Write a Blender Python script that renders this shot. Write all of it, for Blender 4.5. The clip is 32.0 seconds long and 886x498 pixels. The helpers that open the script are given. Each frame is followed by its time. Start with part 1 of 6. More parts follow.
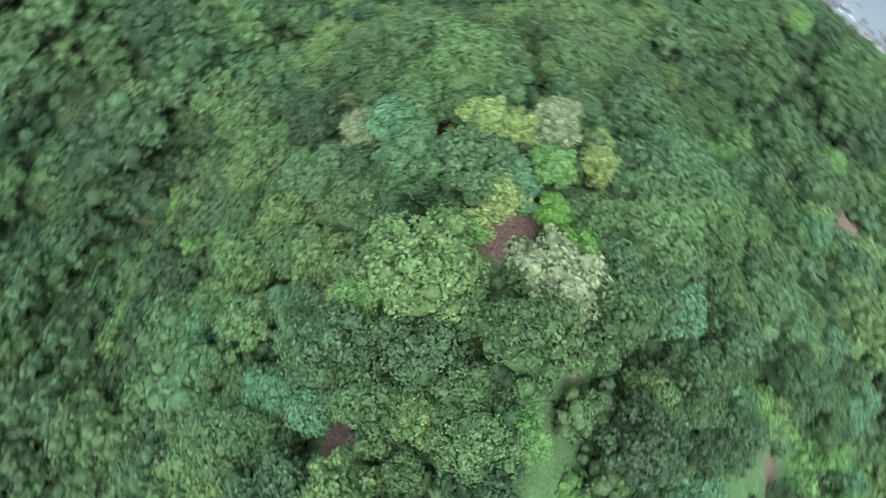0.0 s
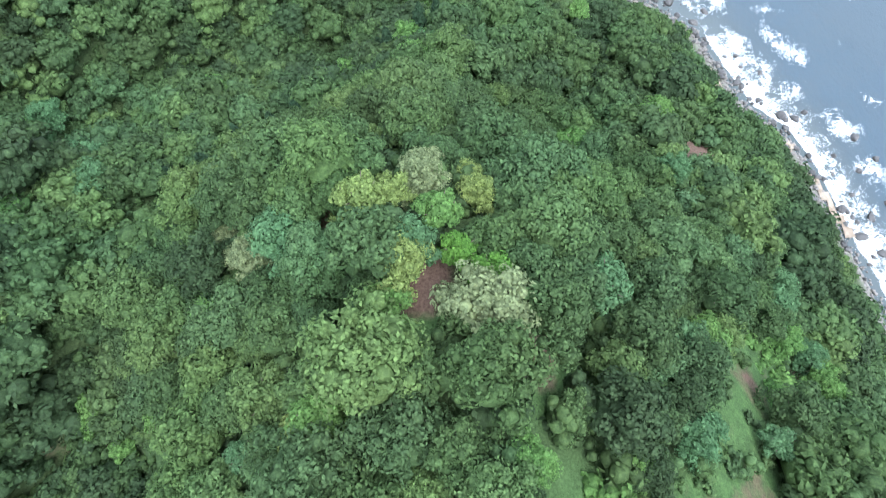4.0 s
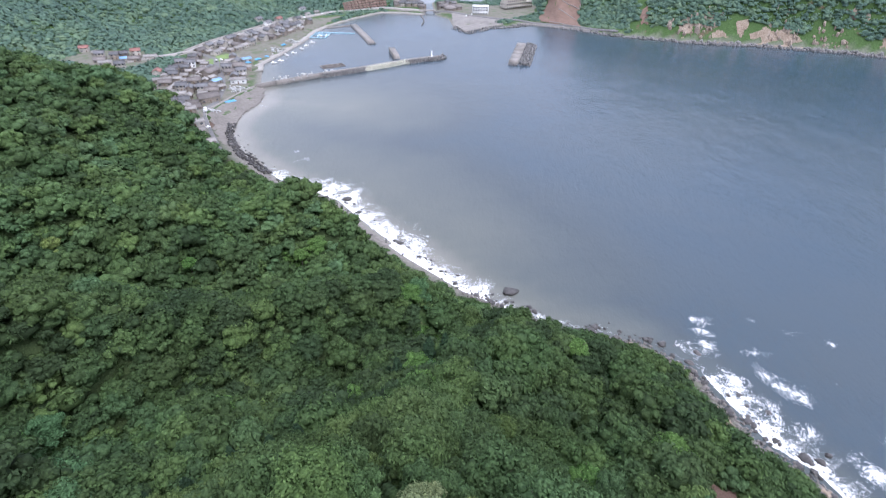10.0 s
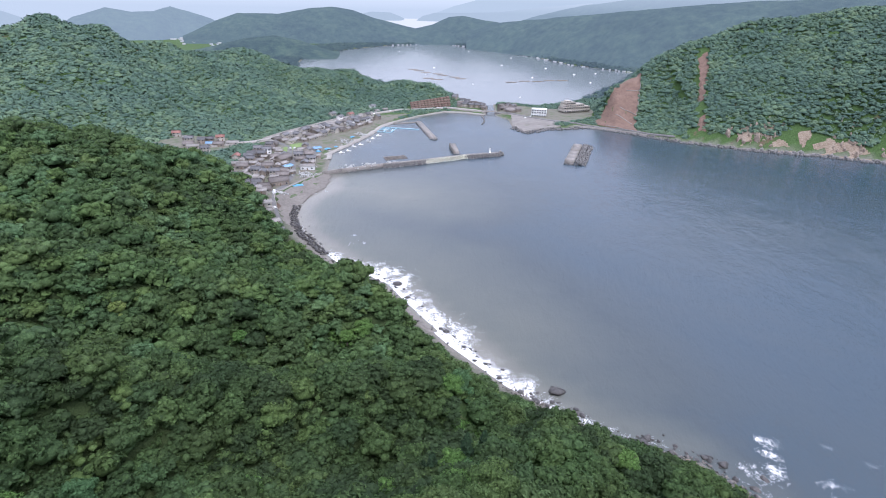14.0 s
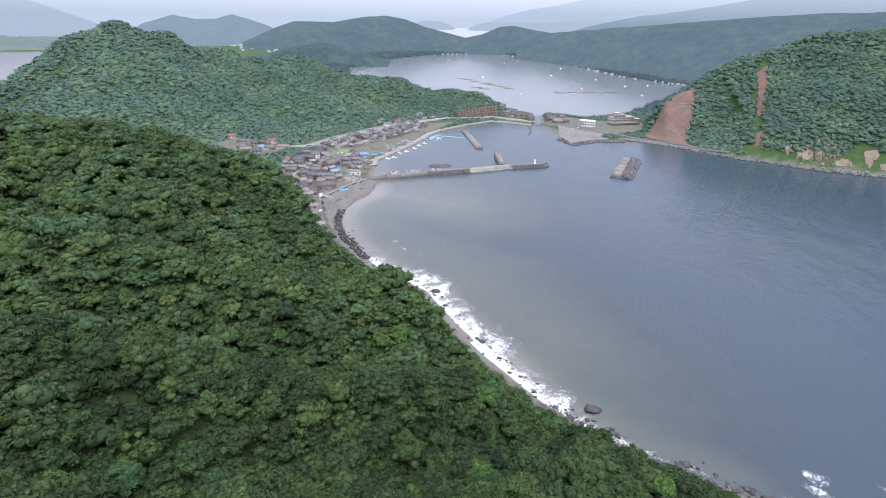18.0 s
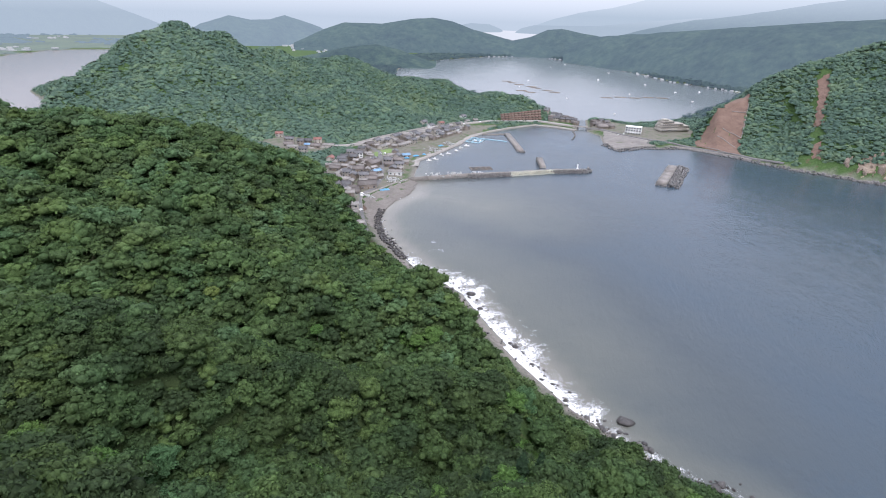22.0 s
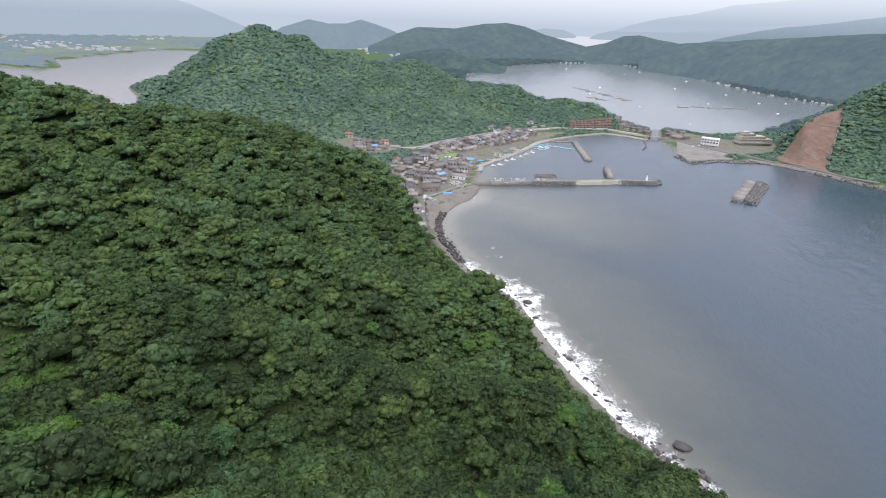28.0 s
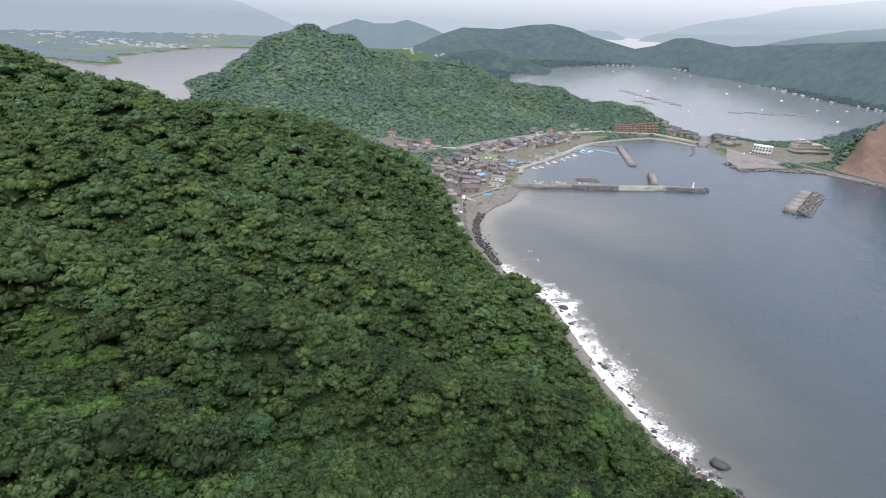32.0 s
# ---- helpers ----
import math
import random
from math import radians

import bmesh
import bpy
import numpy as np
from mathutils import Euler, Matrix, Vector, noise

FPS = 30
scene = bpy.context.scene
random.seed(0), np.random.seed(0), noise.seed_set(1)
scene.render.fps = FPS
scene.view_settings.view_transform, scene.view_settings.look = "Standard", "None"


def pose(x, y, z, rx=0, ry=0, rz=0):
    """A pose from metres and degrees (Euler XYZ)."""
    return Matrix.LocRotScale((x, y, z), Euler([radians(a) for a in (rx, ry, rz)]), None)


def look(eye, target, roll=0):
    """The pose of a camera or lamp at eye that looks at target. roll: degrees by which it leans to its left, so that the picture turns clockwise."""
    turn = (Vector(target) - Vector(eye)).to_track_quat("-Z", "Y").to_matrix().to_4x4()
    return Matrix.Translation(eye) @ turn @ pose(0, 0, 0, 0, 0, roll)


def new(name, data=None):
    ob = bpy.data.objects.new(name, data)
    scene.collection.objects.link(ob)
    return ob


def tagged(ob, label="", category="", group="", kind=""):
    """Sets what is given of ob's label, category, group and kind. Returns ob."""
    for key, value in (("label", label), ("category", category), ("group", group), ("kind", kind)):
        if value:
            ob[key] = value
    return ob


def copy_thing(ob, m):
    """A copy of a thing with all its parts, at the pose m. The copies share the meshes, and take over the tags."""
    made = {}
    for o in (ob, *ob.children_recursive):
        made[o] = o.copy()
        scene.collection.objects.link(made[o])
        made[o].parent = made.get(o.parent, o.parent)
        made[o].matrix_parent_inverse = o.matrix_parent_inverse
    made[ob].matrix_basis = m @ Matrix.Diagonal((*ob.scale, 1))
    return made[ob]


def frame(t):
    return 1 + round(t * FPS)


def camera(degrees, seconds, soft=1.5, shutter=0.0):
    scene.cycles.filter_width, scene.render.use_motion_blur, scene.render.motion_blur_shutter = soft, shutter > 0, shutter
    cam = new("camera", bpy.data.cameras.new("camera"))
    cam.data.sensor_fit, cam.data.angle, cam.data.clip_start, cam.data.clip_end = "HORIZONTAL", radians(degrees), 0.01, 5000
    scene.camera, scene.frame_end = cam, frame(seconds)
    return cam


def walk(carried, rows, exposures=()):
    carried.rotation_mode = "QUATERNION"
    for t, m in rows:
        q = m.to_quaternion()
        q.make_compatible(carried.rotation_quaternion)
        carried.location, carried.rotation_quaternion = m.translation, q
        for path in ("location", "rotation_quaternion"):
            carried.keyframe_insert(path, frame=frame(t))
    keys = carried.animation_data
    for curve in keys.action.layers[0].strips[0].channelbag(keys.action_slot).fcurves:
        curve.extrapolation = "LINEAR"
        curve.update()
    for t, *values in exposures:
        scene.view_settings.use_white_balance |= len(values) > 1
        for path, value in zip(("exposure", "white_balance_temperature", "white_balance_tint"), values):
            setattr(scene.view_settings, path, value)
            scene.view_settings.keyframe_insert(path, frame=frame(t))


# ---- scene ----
cam = camera(80.14, 32.0, soft=1.0, shutter=0.5)
walk(cam, [
    (0, look((-2.01, 0.07, 147.35), (-12.59, 22.42, 50.46), -2.65)),
    (0.5, look((-1.92, -0.12, 147.38), (-4.98, 24.73, 50.56), -2.81)),
    (1, look((-1.82, -0.25, 147.42), (-2.69, 24.96, 50.66), -2.69)),
    (2, look((-1.69, -0.34, 147.57), (-1.36, 25.21, 50.89), -2.27)),
    (2.5, look((-1.64, -0.35, 147.62), (-0.91, 25.43, 51.00), -1.88)),
    (4.5, look((-1.48, -0.23, 147.89), (1.33, 40.87, 56.77), -0.50)),
    (5, look((-1.44, -0.19, 147.91), (1.84, 45.13, 58.83), -0.37)),
    (6, look((-1.34, -0.08, 147.96), (2.90, 53.53, 63.66), -0.09)),
    (7, look((-1.25, 0.01, 147.99), (3.88, 61.58, 69.36), 0.04)),
    (8, look((-1.19, 0.09, 147.97), (4.70, 69.12, 75.86), 0.19)),
    (9, look((-1.11, 0.19, 147.91), (4.22, 76.38, 83.36), 0.32)),
    (10, look((-1.08, 0.22, 147.85), (2.33, 82.89, 91.70), 0.37)),
    (11, look((-1.05, 0.21, 147.83), (-0.65, 88.14, 100.21), 0.67)),
    (11.5, look((-1.00, 0.21, 147.82), (-1.73, 90.35, 104.53), 0.72)),
    (12, look((-0.93, 0.23, 147.82), (-2.84, 90.90, 105.69), 0.82)),
    (13, look((-0.75, 0.31, 147.84), (-4.92, 90.98, 105.86), 0.95)),
    (14, look((-0.55, 0.44, 147.90), (-6.81, 91.17, 106.32), 1.12)),
    (14.5, look((-0.46, 0.47, 147.95), (-7.77, 91.22, 106.58), 1.18)),
    (16.5, look((-0.10, 0.41, 148.36), (-11.58, 91.10, 107.81), 1.45)),
    (17, look((-0.01, 0.37, 148.41), (-12.35, 90.96, 107.89), 1.58)),
    (18, look((0.22, 0.27, 148.59), (-13.92, 90.66, 108.21), 1.56)),
    (19, look((0.48, 0.15, 148.78), (-15.51, 90.22, 108.40), 1.68)),
    (20, look((0.78, 0.01, 148.97), (-16.83, 89.81, 108.65), 1.69)),
    (21, look((1.07, -0.15, 149.15), (-18.54, 89.26, 108.87), 1.80)),
    (22, look((1.35, -0.30, 149.34), (-20.00, 88.71, 109.07), 1.99)),
    (23, look((1.58, -0.44, 149.54), (-21.71, 88.22, 109.58), 1.94)),
    (24, look((1.81, -0.53, 149.70), (-23.42, 87.62, 109.79), 1.97)),
    (25, look((2.00, -0.57, 149.80), (-25.03, 87.04, 109.87), 2.07)),
    (25.5, look((2.07, -0.60, 149.83), (-25.82, 86.76, 109.94), 2.07)),
    (27.5, look((2.32, -0.66, 149.98), (-29.11, 85.47, 110.05), 2.27)),
    (28, look((2.38, -0.65, 150.00), (-29.91, 85.14, 110.05), 2.35)),
    (29, look((2.48, -0.64, 150.04), (-31.36, 84.55, 110.07), 2.45)),
    (30, look((2.54, -0.61, 150.09), (-33.01, 83.87, 110.08), 2.49)),
    (31, look((2.57, -0.54, 150.14), (-34.63, 83.17, 110.04), 2.64)),
    (32, look((2.62, -0.44, 150.18), (-36.15, 82.53, 110.00), 2.75)),
], exposures=((0.0, 1.78, 5720, 7), (2.5, 1.78, 5720, 7), (4.5, 1.68, 5770, 9), (6.0, 1.37, 5840, 13), (9.0, 0.95, 5900, 19), (12.0, 0.78, 5900, 21), (20.0, 0.64, 6150, 19), (32.0, 0.54, 6500, 17)))

# ---- world and light: a bright overcast day after rain ----
world = bpy.data.worlds.new("overcast_sky")
scene.world = world
world.use_nodes = True
wn, wl = world.node_tree.nodes, world.node_tree.links
wn.clear()
w_out, w_bg = wn.new("ShaderNodeOutputWorld"), wn.new("ShaderNodeBackground")
w_sky = wn.new("ShaderNodeTexSky")
w_sky.sky_type, w_sky.sun_disc = "NISHITA", False
w_sky.sun_elevation, w_sky.sun_rotation = radians(62), radians(148)
w_sky.air_density, w_sky.dust_density = 1.0, 3.0
w_noise = wn.new("ShaderNodeTexNoise")
w_noise.inputs["Scale"].default_value, w_noise.inputs["Detail"].default_value = 2.2, 5
w_ramp = wn.new("ShaderNodeValToRGB")
w_ramp.color_ramp.elements[0].position, w_ramp.color_ramp.elements[0].color = 0.3, (4.5, 4.95, 5.65, 1)
w_ramp.color_ramp.elements[1].position, w_ramp.color_ramp.elements[1].color = 0.7, (7.35, 7.8, 8.45, 1)
w_mix = wn.new("ShaderNodeMix")
w_mix.data_type = "RGBA"
w_mix.inputs["Factor"].default_value = 0.86
wl.new(w_noise.outputs["Fac"], w_ramp.inputs["Fac"])
wl.new(w_sky.outputs["Color"], w_mix.inputs[6])
wl.new(w_ramp.outputs["Color"], w_mix.inputs[7])
# an overcast sky is brighter overhead than near the horizon
w_geo, w_sep, w_up = wn.new("ShaderNodeTexCoord"), wn.new("ShaderNodeSeparateXYZ"), wn.new("ShaderNodeMapRange")
wl.new(w_geo.outputs["Generated"], w_sep.inputs["Vector"])
wl.new(w_sep.outputs["Z"], w_up.inputs["Value"])
w_up.inputs["From Min"].default_value, w_up.inputs["From Max"].default_value = 0.0, 0.9
w_up.inputs["To Min"].default_value, w_up.inputs["To Max"].default_value = 0.86, 1.42
w_dim = wn.new("ShaderNodeVectorMath")
w_dim.operation = "SCALE"
wl.new(w_mix.outputs[2], w_dim.inputs[0])
wl.new(w_up.outputs["Result"], w_dim.inputs["Scale"])
wl.new(w_dim.outputs["Vector"], w_bg.inputs["Color"])
w_bg.inputs["Strength"].default_value = 0.13
wl.new(w_bg.outputs["Background"], w_out.inputs["Surface"])

sun_data = bpy.data.lights.new("sun", "SUN")
sun_data.energy, sun_data.angle, sun_data.color = 1.5, radians(40), (1.0, 0.97, 0.93)
sun = new("sun", sun_data)
sun.matrix_world = look((120, -190, 420), (0, 0, 0))
tagged(sun, kind="structure")


# ---- materials ----
def material(name, rough=0.8, metal=0.0, spec=0.5):
    m = bpy.data.materials.new(name)
    m.use_nodes = True
    p = m.node_tree.nodes["Principled BSDF"]
    p.inputs["Roughness"].default_value, p.inputs["Metallic"].default_value = rough, metal
    p.inputs["Specular IOR Level"].default_value = spec
    return m, m.node_tree.nodes, m.node_tree.links, p


def noise_node(nodes, links, scale, detail=4.0, rough=0.55, coords="Object", vec=None):
    n = nodes.new("ShaderNodeTexNoise")
    n.inputs["Scale"].default_value, n.inputs["Detail"].default_value, n.inputs["Roughness"].default_value = scale, detail, rough
    if vec is None:
        vec = nodes.new("ShaderNodeTexCoord").outputs[coords]
    links.new(vec, n.inputs["Vector"])
    return n


def ramp_node(nodes, links, fac, stops):
    r = nodes.new("ShaderNodeValToRGB")
    e = r.color_ramp.elements
    while len(e) < len(stops):
        e.new(0.5)
    for k, (pos, col) in enumerate(stops):
        e[k].position, e[k].color = pos, (*col, 1)
    links.new(fac, r.inputs["Fac"])
    return r


def mix_node(nodes, links, fac, a, b, blend="MIX"):
    n = nodes.new("ShaderNodeMix")
    n.data_type, n.blend_type = "RGBA", blend
    for sock, v in ((n.inputs["Factor"], fac), (n.inputs[6], a), (n.inputs[7], b)):
        if isinstance(v, bpy.types.NodeSocket):
            links.new(v, sock)
        elif isinstance(v, tuple):
            sock.default_value = (*v, 1)
        else:
            sock.default_value = v
    return n.outputs[2]


def bump_node(nodes, links, height, p, strength=0.5, dist=0.1, normal=None):
    b = nodes.new("ShaderNodeBump")
    b.inputs["Strength"].default_value, b.inputs["Distance"].default_value = strength, dist
    links.new(height, b.inputs["Height"])
    if normal is not None:
        links.new(normal, b.inputs["Normal"])
    links.new(b.outputs["Normal"], p.inputs["Normal"])


def surface(name, stops, scale=1.0, rough=0.8, metal=0.0, fine=8.0, bump=0.4, dist=0.05, vary=0.0):
    """Two scales of noise on a colour ramp, a fine bump, and a random change from piece to piece."""
    m, nodes, links, p = material(name, rough, metal)
    big = noise_node(nodes, links, scale, 5)
    small = noise_node(nodes, links, scale * fine, 3)
    col = ramp_node(nodes, links, big.outputs["Fac"], stops).outputs["Color"]
    col = mix_node(nodes, links, 0.35, col, ramp_node(nodes, links, small.outputs["Fac"], [(0.3, tuple(c * 0.6 for c in stops[0][1])), (0.7, tuple(min(1, c * 1.25) for c in stops[-1][1]))]).outputs["Color"])
    if vary:
        info = nodes.new("ShaderNodeObjectInfo")
        hsv = nodes.new("ShaderNodeHueSaturation")
        rng = nodes.new("ShaderNodeMapRange")
        rng.inputs["To Min"].default_value, rng.inputs["To Max"].default_value = 1 - vary, 1 + vary
        links.new(info.outputs["Random"], rng.inputs["Value"])
        links.new(rng.outputs["Result"], hsv.inputs["Value"])
        links.new(col, hsv.inputs["Color"])
        col = hsv.outputs["Color"]
    links.new(col, p.inputs["Base Color"])
    bump_node(nodes, links, small.outputs["Fac"], p, bump, dist)
    return m


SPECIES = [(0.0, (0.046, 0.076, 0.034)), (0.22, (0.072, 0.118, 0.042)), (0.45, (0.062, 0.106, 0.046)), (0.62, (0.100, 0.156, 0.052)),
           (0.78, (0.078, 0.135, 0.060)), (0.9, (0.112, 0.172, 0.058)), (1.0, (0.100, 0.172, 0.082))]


def foliage(name, stops=None, source="attribute", glossy=0.7, leaf=True):
    """Leaves: the tree's own tint, a change from leaf to leaf, thin and a little shiny."""
    m, nodes, links, p = material(name, glossy, 0.0, 0.14)
    if source == "attribute":
        a = nodes.new("ShaderNodeAttribute")
        a.attribute_name = "tint"
        tint = a.outputs["Fac"]
    else:
        tint = nodes.new("ShaderNodeObjectInfo").outputs["Random"]
    col = ramp_node(nodes, links, tint, stops or SPECIES).outputs["Color"]
    geo = nodes.new("ShaderNodeNewGeometry")
    spread = nodes.new("ShaderNodeMapRange")
    spread.inputs["To Min"].default_value, spread.inputs["To Max"].default_value = (0.72, 1.32) if leaf else (0.9, 1.12)
    links.new(geo.outputs["Random Per Island"], spread.inputs["Value"])
    hsv = nodes.new("ShaderNodeHueSaturation")
    links.new(spread.outputs["Result"], hsv.inputs["Value"])
    big = noise_node(nodes, links, 0.045, 3, vec=geo.outputs["Position"])
    hue = nodes.new("ShaderNodeMapRange")
    hue.inputs["To Min"].default_value, hue.inputs["To Max"].default_value = 0.47, 0.53
    links.new(big.outputs["Fac"], hue.inputs["Value"])
    links.new(hue.outputs["Result"], hsv.inputs["Hue"])
    fine = noise_node(nodes, links, 3.6 if leaf else 0.5, 4, 0.7, vec=geo.outputs["Position"])
    mottle = ramp_node(nodes, links, fine.outputs["Fac"], [(0.34, (0.72, 0.74, 0.72)), (0.66, (1.24, 1.22, 1.18))] if leaf else [(0.3, (0.82, 0.84, 0.84)), (0.7, (1.16, 1.15, 1.12))]).outputs["Color"]
    # leaf tufts: pale middles, with the shade of the gaps painted in at their edges
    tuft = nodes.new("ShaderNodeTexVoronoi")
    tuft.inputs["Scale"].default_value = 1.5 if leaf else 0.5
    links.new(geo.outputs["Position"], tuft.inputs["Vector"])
    shaded = ramp_node(nodes, links, tuft.outputs["Distance"], [(0.1, (1.16, 1.15, 1.1)), (0.4, (1.0, 1.0, 0.98)), (0.68, (0.78, 0.80, 0.79))] if leaf else [(0.1, (1.1, 1.1, 1.06)), (0.7, (0.88, 0.9, 0.9))]).outputs["Color"]
    mottle = mix_node(nodes, links, 1.0, mottle, shaded, "MULTIPLY")
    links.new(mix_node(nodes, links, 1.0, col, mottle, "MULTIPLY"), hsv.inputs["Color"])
    links.new(hsv.outputs["Color"], p.inputs["Base Color"])
    low = nodes.new("ShaderNodeMath")
    low.operation = "MULTIPLY_ADD"
    links.new(tuft.outputs["Distance"], low.inputs[0])
    low.inputs[1].default_value = -1.0
    links.new(fine.outputs["Fac"], low.inputs[2])
    if leaf:
        bump_node(nodes, links, low.outputs["Value"], p, 0.4, 0.3)
        tr = nodes.new("ShaderNodeBsdfTranslucent")
        links.new(hsv.outputs["Color"], tr.inputs["Color"])
        sh = nodes.new("ShaderNodeMixShader")
        sh.inputs["Fac"].default_value = 0.32
        links.new(p.outputs["BSDF"], sh.inputs[1])
        links.new(tr.outputs["BSDF"], sh.inputs[2])
        links.new(sh.outputs["Shader"], nodes["Material Output"].inputs["Surface"])
    return m


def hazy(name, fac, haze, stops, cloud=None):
    """Wooded distance in wet air: leaves mixed with haze painted as emission; cloud: (foot, top, colour) where it fades
    upwards.
    """
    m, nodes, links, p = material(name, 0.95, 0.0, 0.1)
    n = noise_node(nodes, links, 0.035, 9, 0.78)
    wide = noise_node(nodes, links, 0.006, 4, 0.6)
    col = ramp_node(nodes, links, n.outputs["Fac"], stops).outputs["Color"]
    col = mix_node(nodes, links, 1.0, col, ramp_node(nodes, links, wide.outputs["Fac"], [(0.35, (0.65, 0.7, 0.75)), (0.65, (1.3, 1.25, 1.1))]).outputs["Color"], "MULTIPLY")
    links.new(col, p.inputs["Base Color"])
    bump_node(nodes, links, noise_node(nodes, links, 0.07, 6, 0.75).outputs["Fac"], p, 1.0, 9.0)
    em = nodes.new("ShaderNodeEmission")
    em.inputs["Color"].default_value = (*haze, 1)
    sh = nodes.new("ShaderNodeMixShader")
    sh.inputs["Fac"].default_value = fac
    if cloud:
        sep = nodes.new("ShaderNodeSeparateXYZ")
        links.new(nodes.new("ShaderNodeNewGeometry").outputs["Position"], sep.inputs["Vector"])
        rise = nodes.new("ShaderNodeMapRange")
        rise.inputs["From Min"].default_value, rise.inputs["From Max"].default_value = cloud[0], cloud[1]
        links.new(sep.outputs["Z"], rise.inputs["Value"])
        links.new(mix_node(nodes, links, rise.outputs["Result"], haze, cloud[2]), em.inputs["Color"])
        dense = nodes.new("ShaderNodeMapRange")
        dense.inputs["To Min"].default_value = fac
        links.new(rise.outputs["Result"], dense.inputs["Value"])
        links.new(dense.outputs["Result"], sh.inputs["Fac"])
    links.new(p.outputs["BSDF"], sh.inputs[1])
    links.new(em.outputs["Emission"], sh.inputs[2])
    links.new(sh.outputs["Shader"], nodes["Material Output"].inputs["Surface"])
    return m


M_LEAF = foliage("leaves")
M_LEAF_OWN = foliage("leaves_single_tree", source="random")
# far slopes: thin haze put into the leaf colour, paler and bluer
M_LEAF_FAR = foliage("leaves_far_slope_haze", [(0.0, (0.070, 0.118, 0.092)), (0.5, (0.088, 0.144, 0.102)), (1.0, (0.128, 0.186, 0.110))], leaf=False)
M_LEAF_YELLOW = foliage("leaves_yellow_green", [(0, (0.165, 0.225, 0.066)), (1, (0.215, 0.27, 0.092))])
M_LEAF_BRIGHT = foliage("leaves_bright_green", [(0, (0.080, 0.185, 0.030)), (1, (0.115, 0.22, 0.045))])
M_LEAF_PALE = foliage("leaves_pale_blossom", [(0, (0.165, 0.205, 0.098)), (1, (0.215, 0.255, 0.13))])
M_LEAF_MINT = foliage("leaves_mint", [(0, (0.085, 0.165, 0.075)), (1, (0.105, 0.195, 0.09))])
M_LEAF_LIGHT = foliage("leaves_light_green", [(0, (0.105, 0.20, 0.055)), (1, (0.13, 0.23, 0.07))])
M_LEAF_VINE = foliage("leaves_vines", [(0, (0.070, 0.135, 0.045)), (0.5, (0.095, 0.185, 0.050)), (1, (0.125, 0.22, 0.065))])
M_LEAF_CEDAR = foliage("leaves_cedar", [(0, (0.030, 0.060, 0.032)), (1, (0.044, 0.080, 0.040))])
M_BARK = surface("bark", [(0.3, (0.09, 0.07, 0.05)), (0.7, (0.17, 0.14, 0.11))], 2.0, 0.9)
M_DEADWOOD = surface("dead_wood", [(0.3, (0.32, 0.29, 0.25)), (0.7, (0.46, 0.43, 0.38))], 3.0, 0.85)
M_ROCK = surface("wet_rock", [(0.3, (0.032, 0.030, 0.030)), (0.7, (0.095, 0.088, 0.082))], 0.5, 0.55, bump=0.9, dist=0.3, vary=0.3)
M_CONCRETE = surface("old_concrete", [(0.3, (0.16, 0.148, 0.135)), (0.7, (0.27, 0.25, 0.225))], 0.12, 0.85, bump=0.3, vary=0.15)
M_TETRA = surface("tetrapod_concrete", [(0.3, (0.10, 0.10, 0.095)), (0.7, (0.22, 0.21, 0.20))], 0.3, 0.85, vary=0.25)
M_TETRA_NEW = surface("new_tetrapod_concrete", [(0.3, (0.42, 0.42, 0.33)), (0.7, (0.54, 0.53, 0.44))], 0.3, 0.85, vary=0.2)
M_ASPHALT = surface("asphalt", [(0.3, (0.10, 0.10, 0.10)), (0.7, (0.17, 0.165, 0.16))], 0.1, 0.85)
M_SAND = surface("grey_beach_sand", [(0.3, (0.125, 0.112, 0.10)), (0.7, (0.19, 0.172, 0.15))], 0.06, 0.9)
M_SOIL = surface("bare_red_soil", [(0.3, (0.11, 0.068, 0.05)), (0.7, (0.20, 0.132, 0.10))], 0.15, 0.95, bump=0.8, dist=0.3)
M_CLIFF = surface("ochre_cliff", [(0.3, (0.15, 0.105, 0.072)), (0.5, (0.23, 0.175, 0.125)), (0.7, (0.29, 0.24, 0.185))], 0.08, 0.9, bump=1.0, dist=1.0)


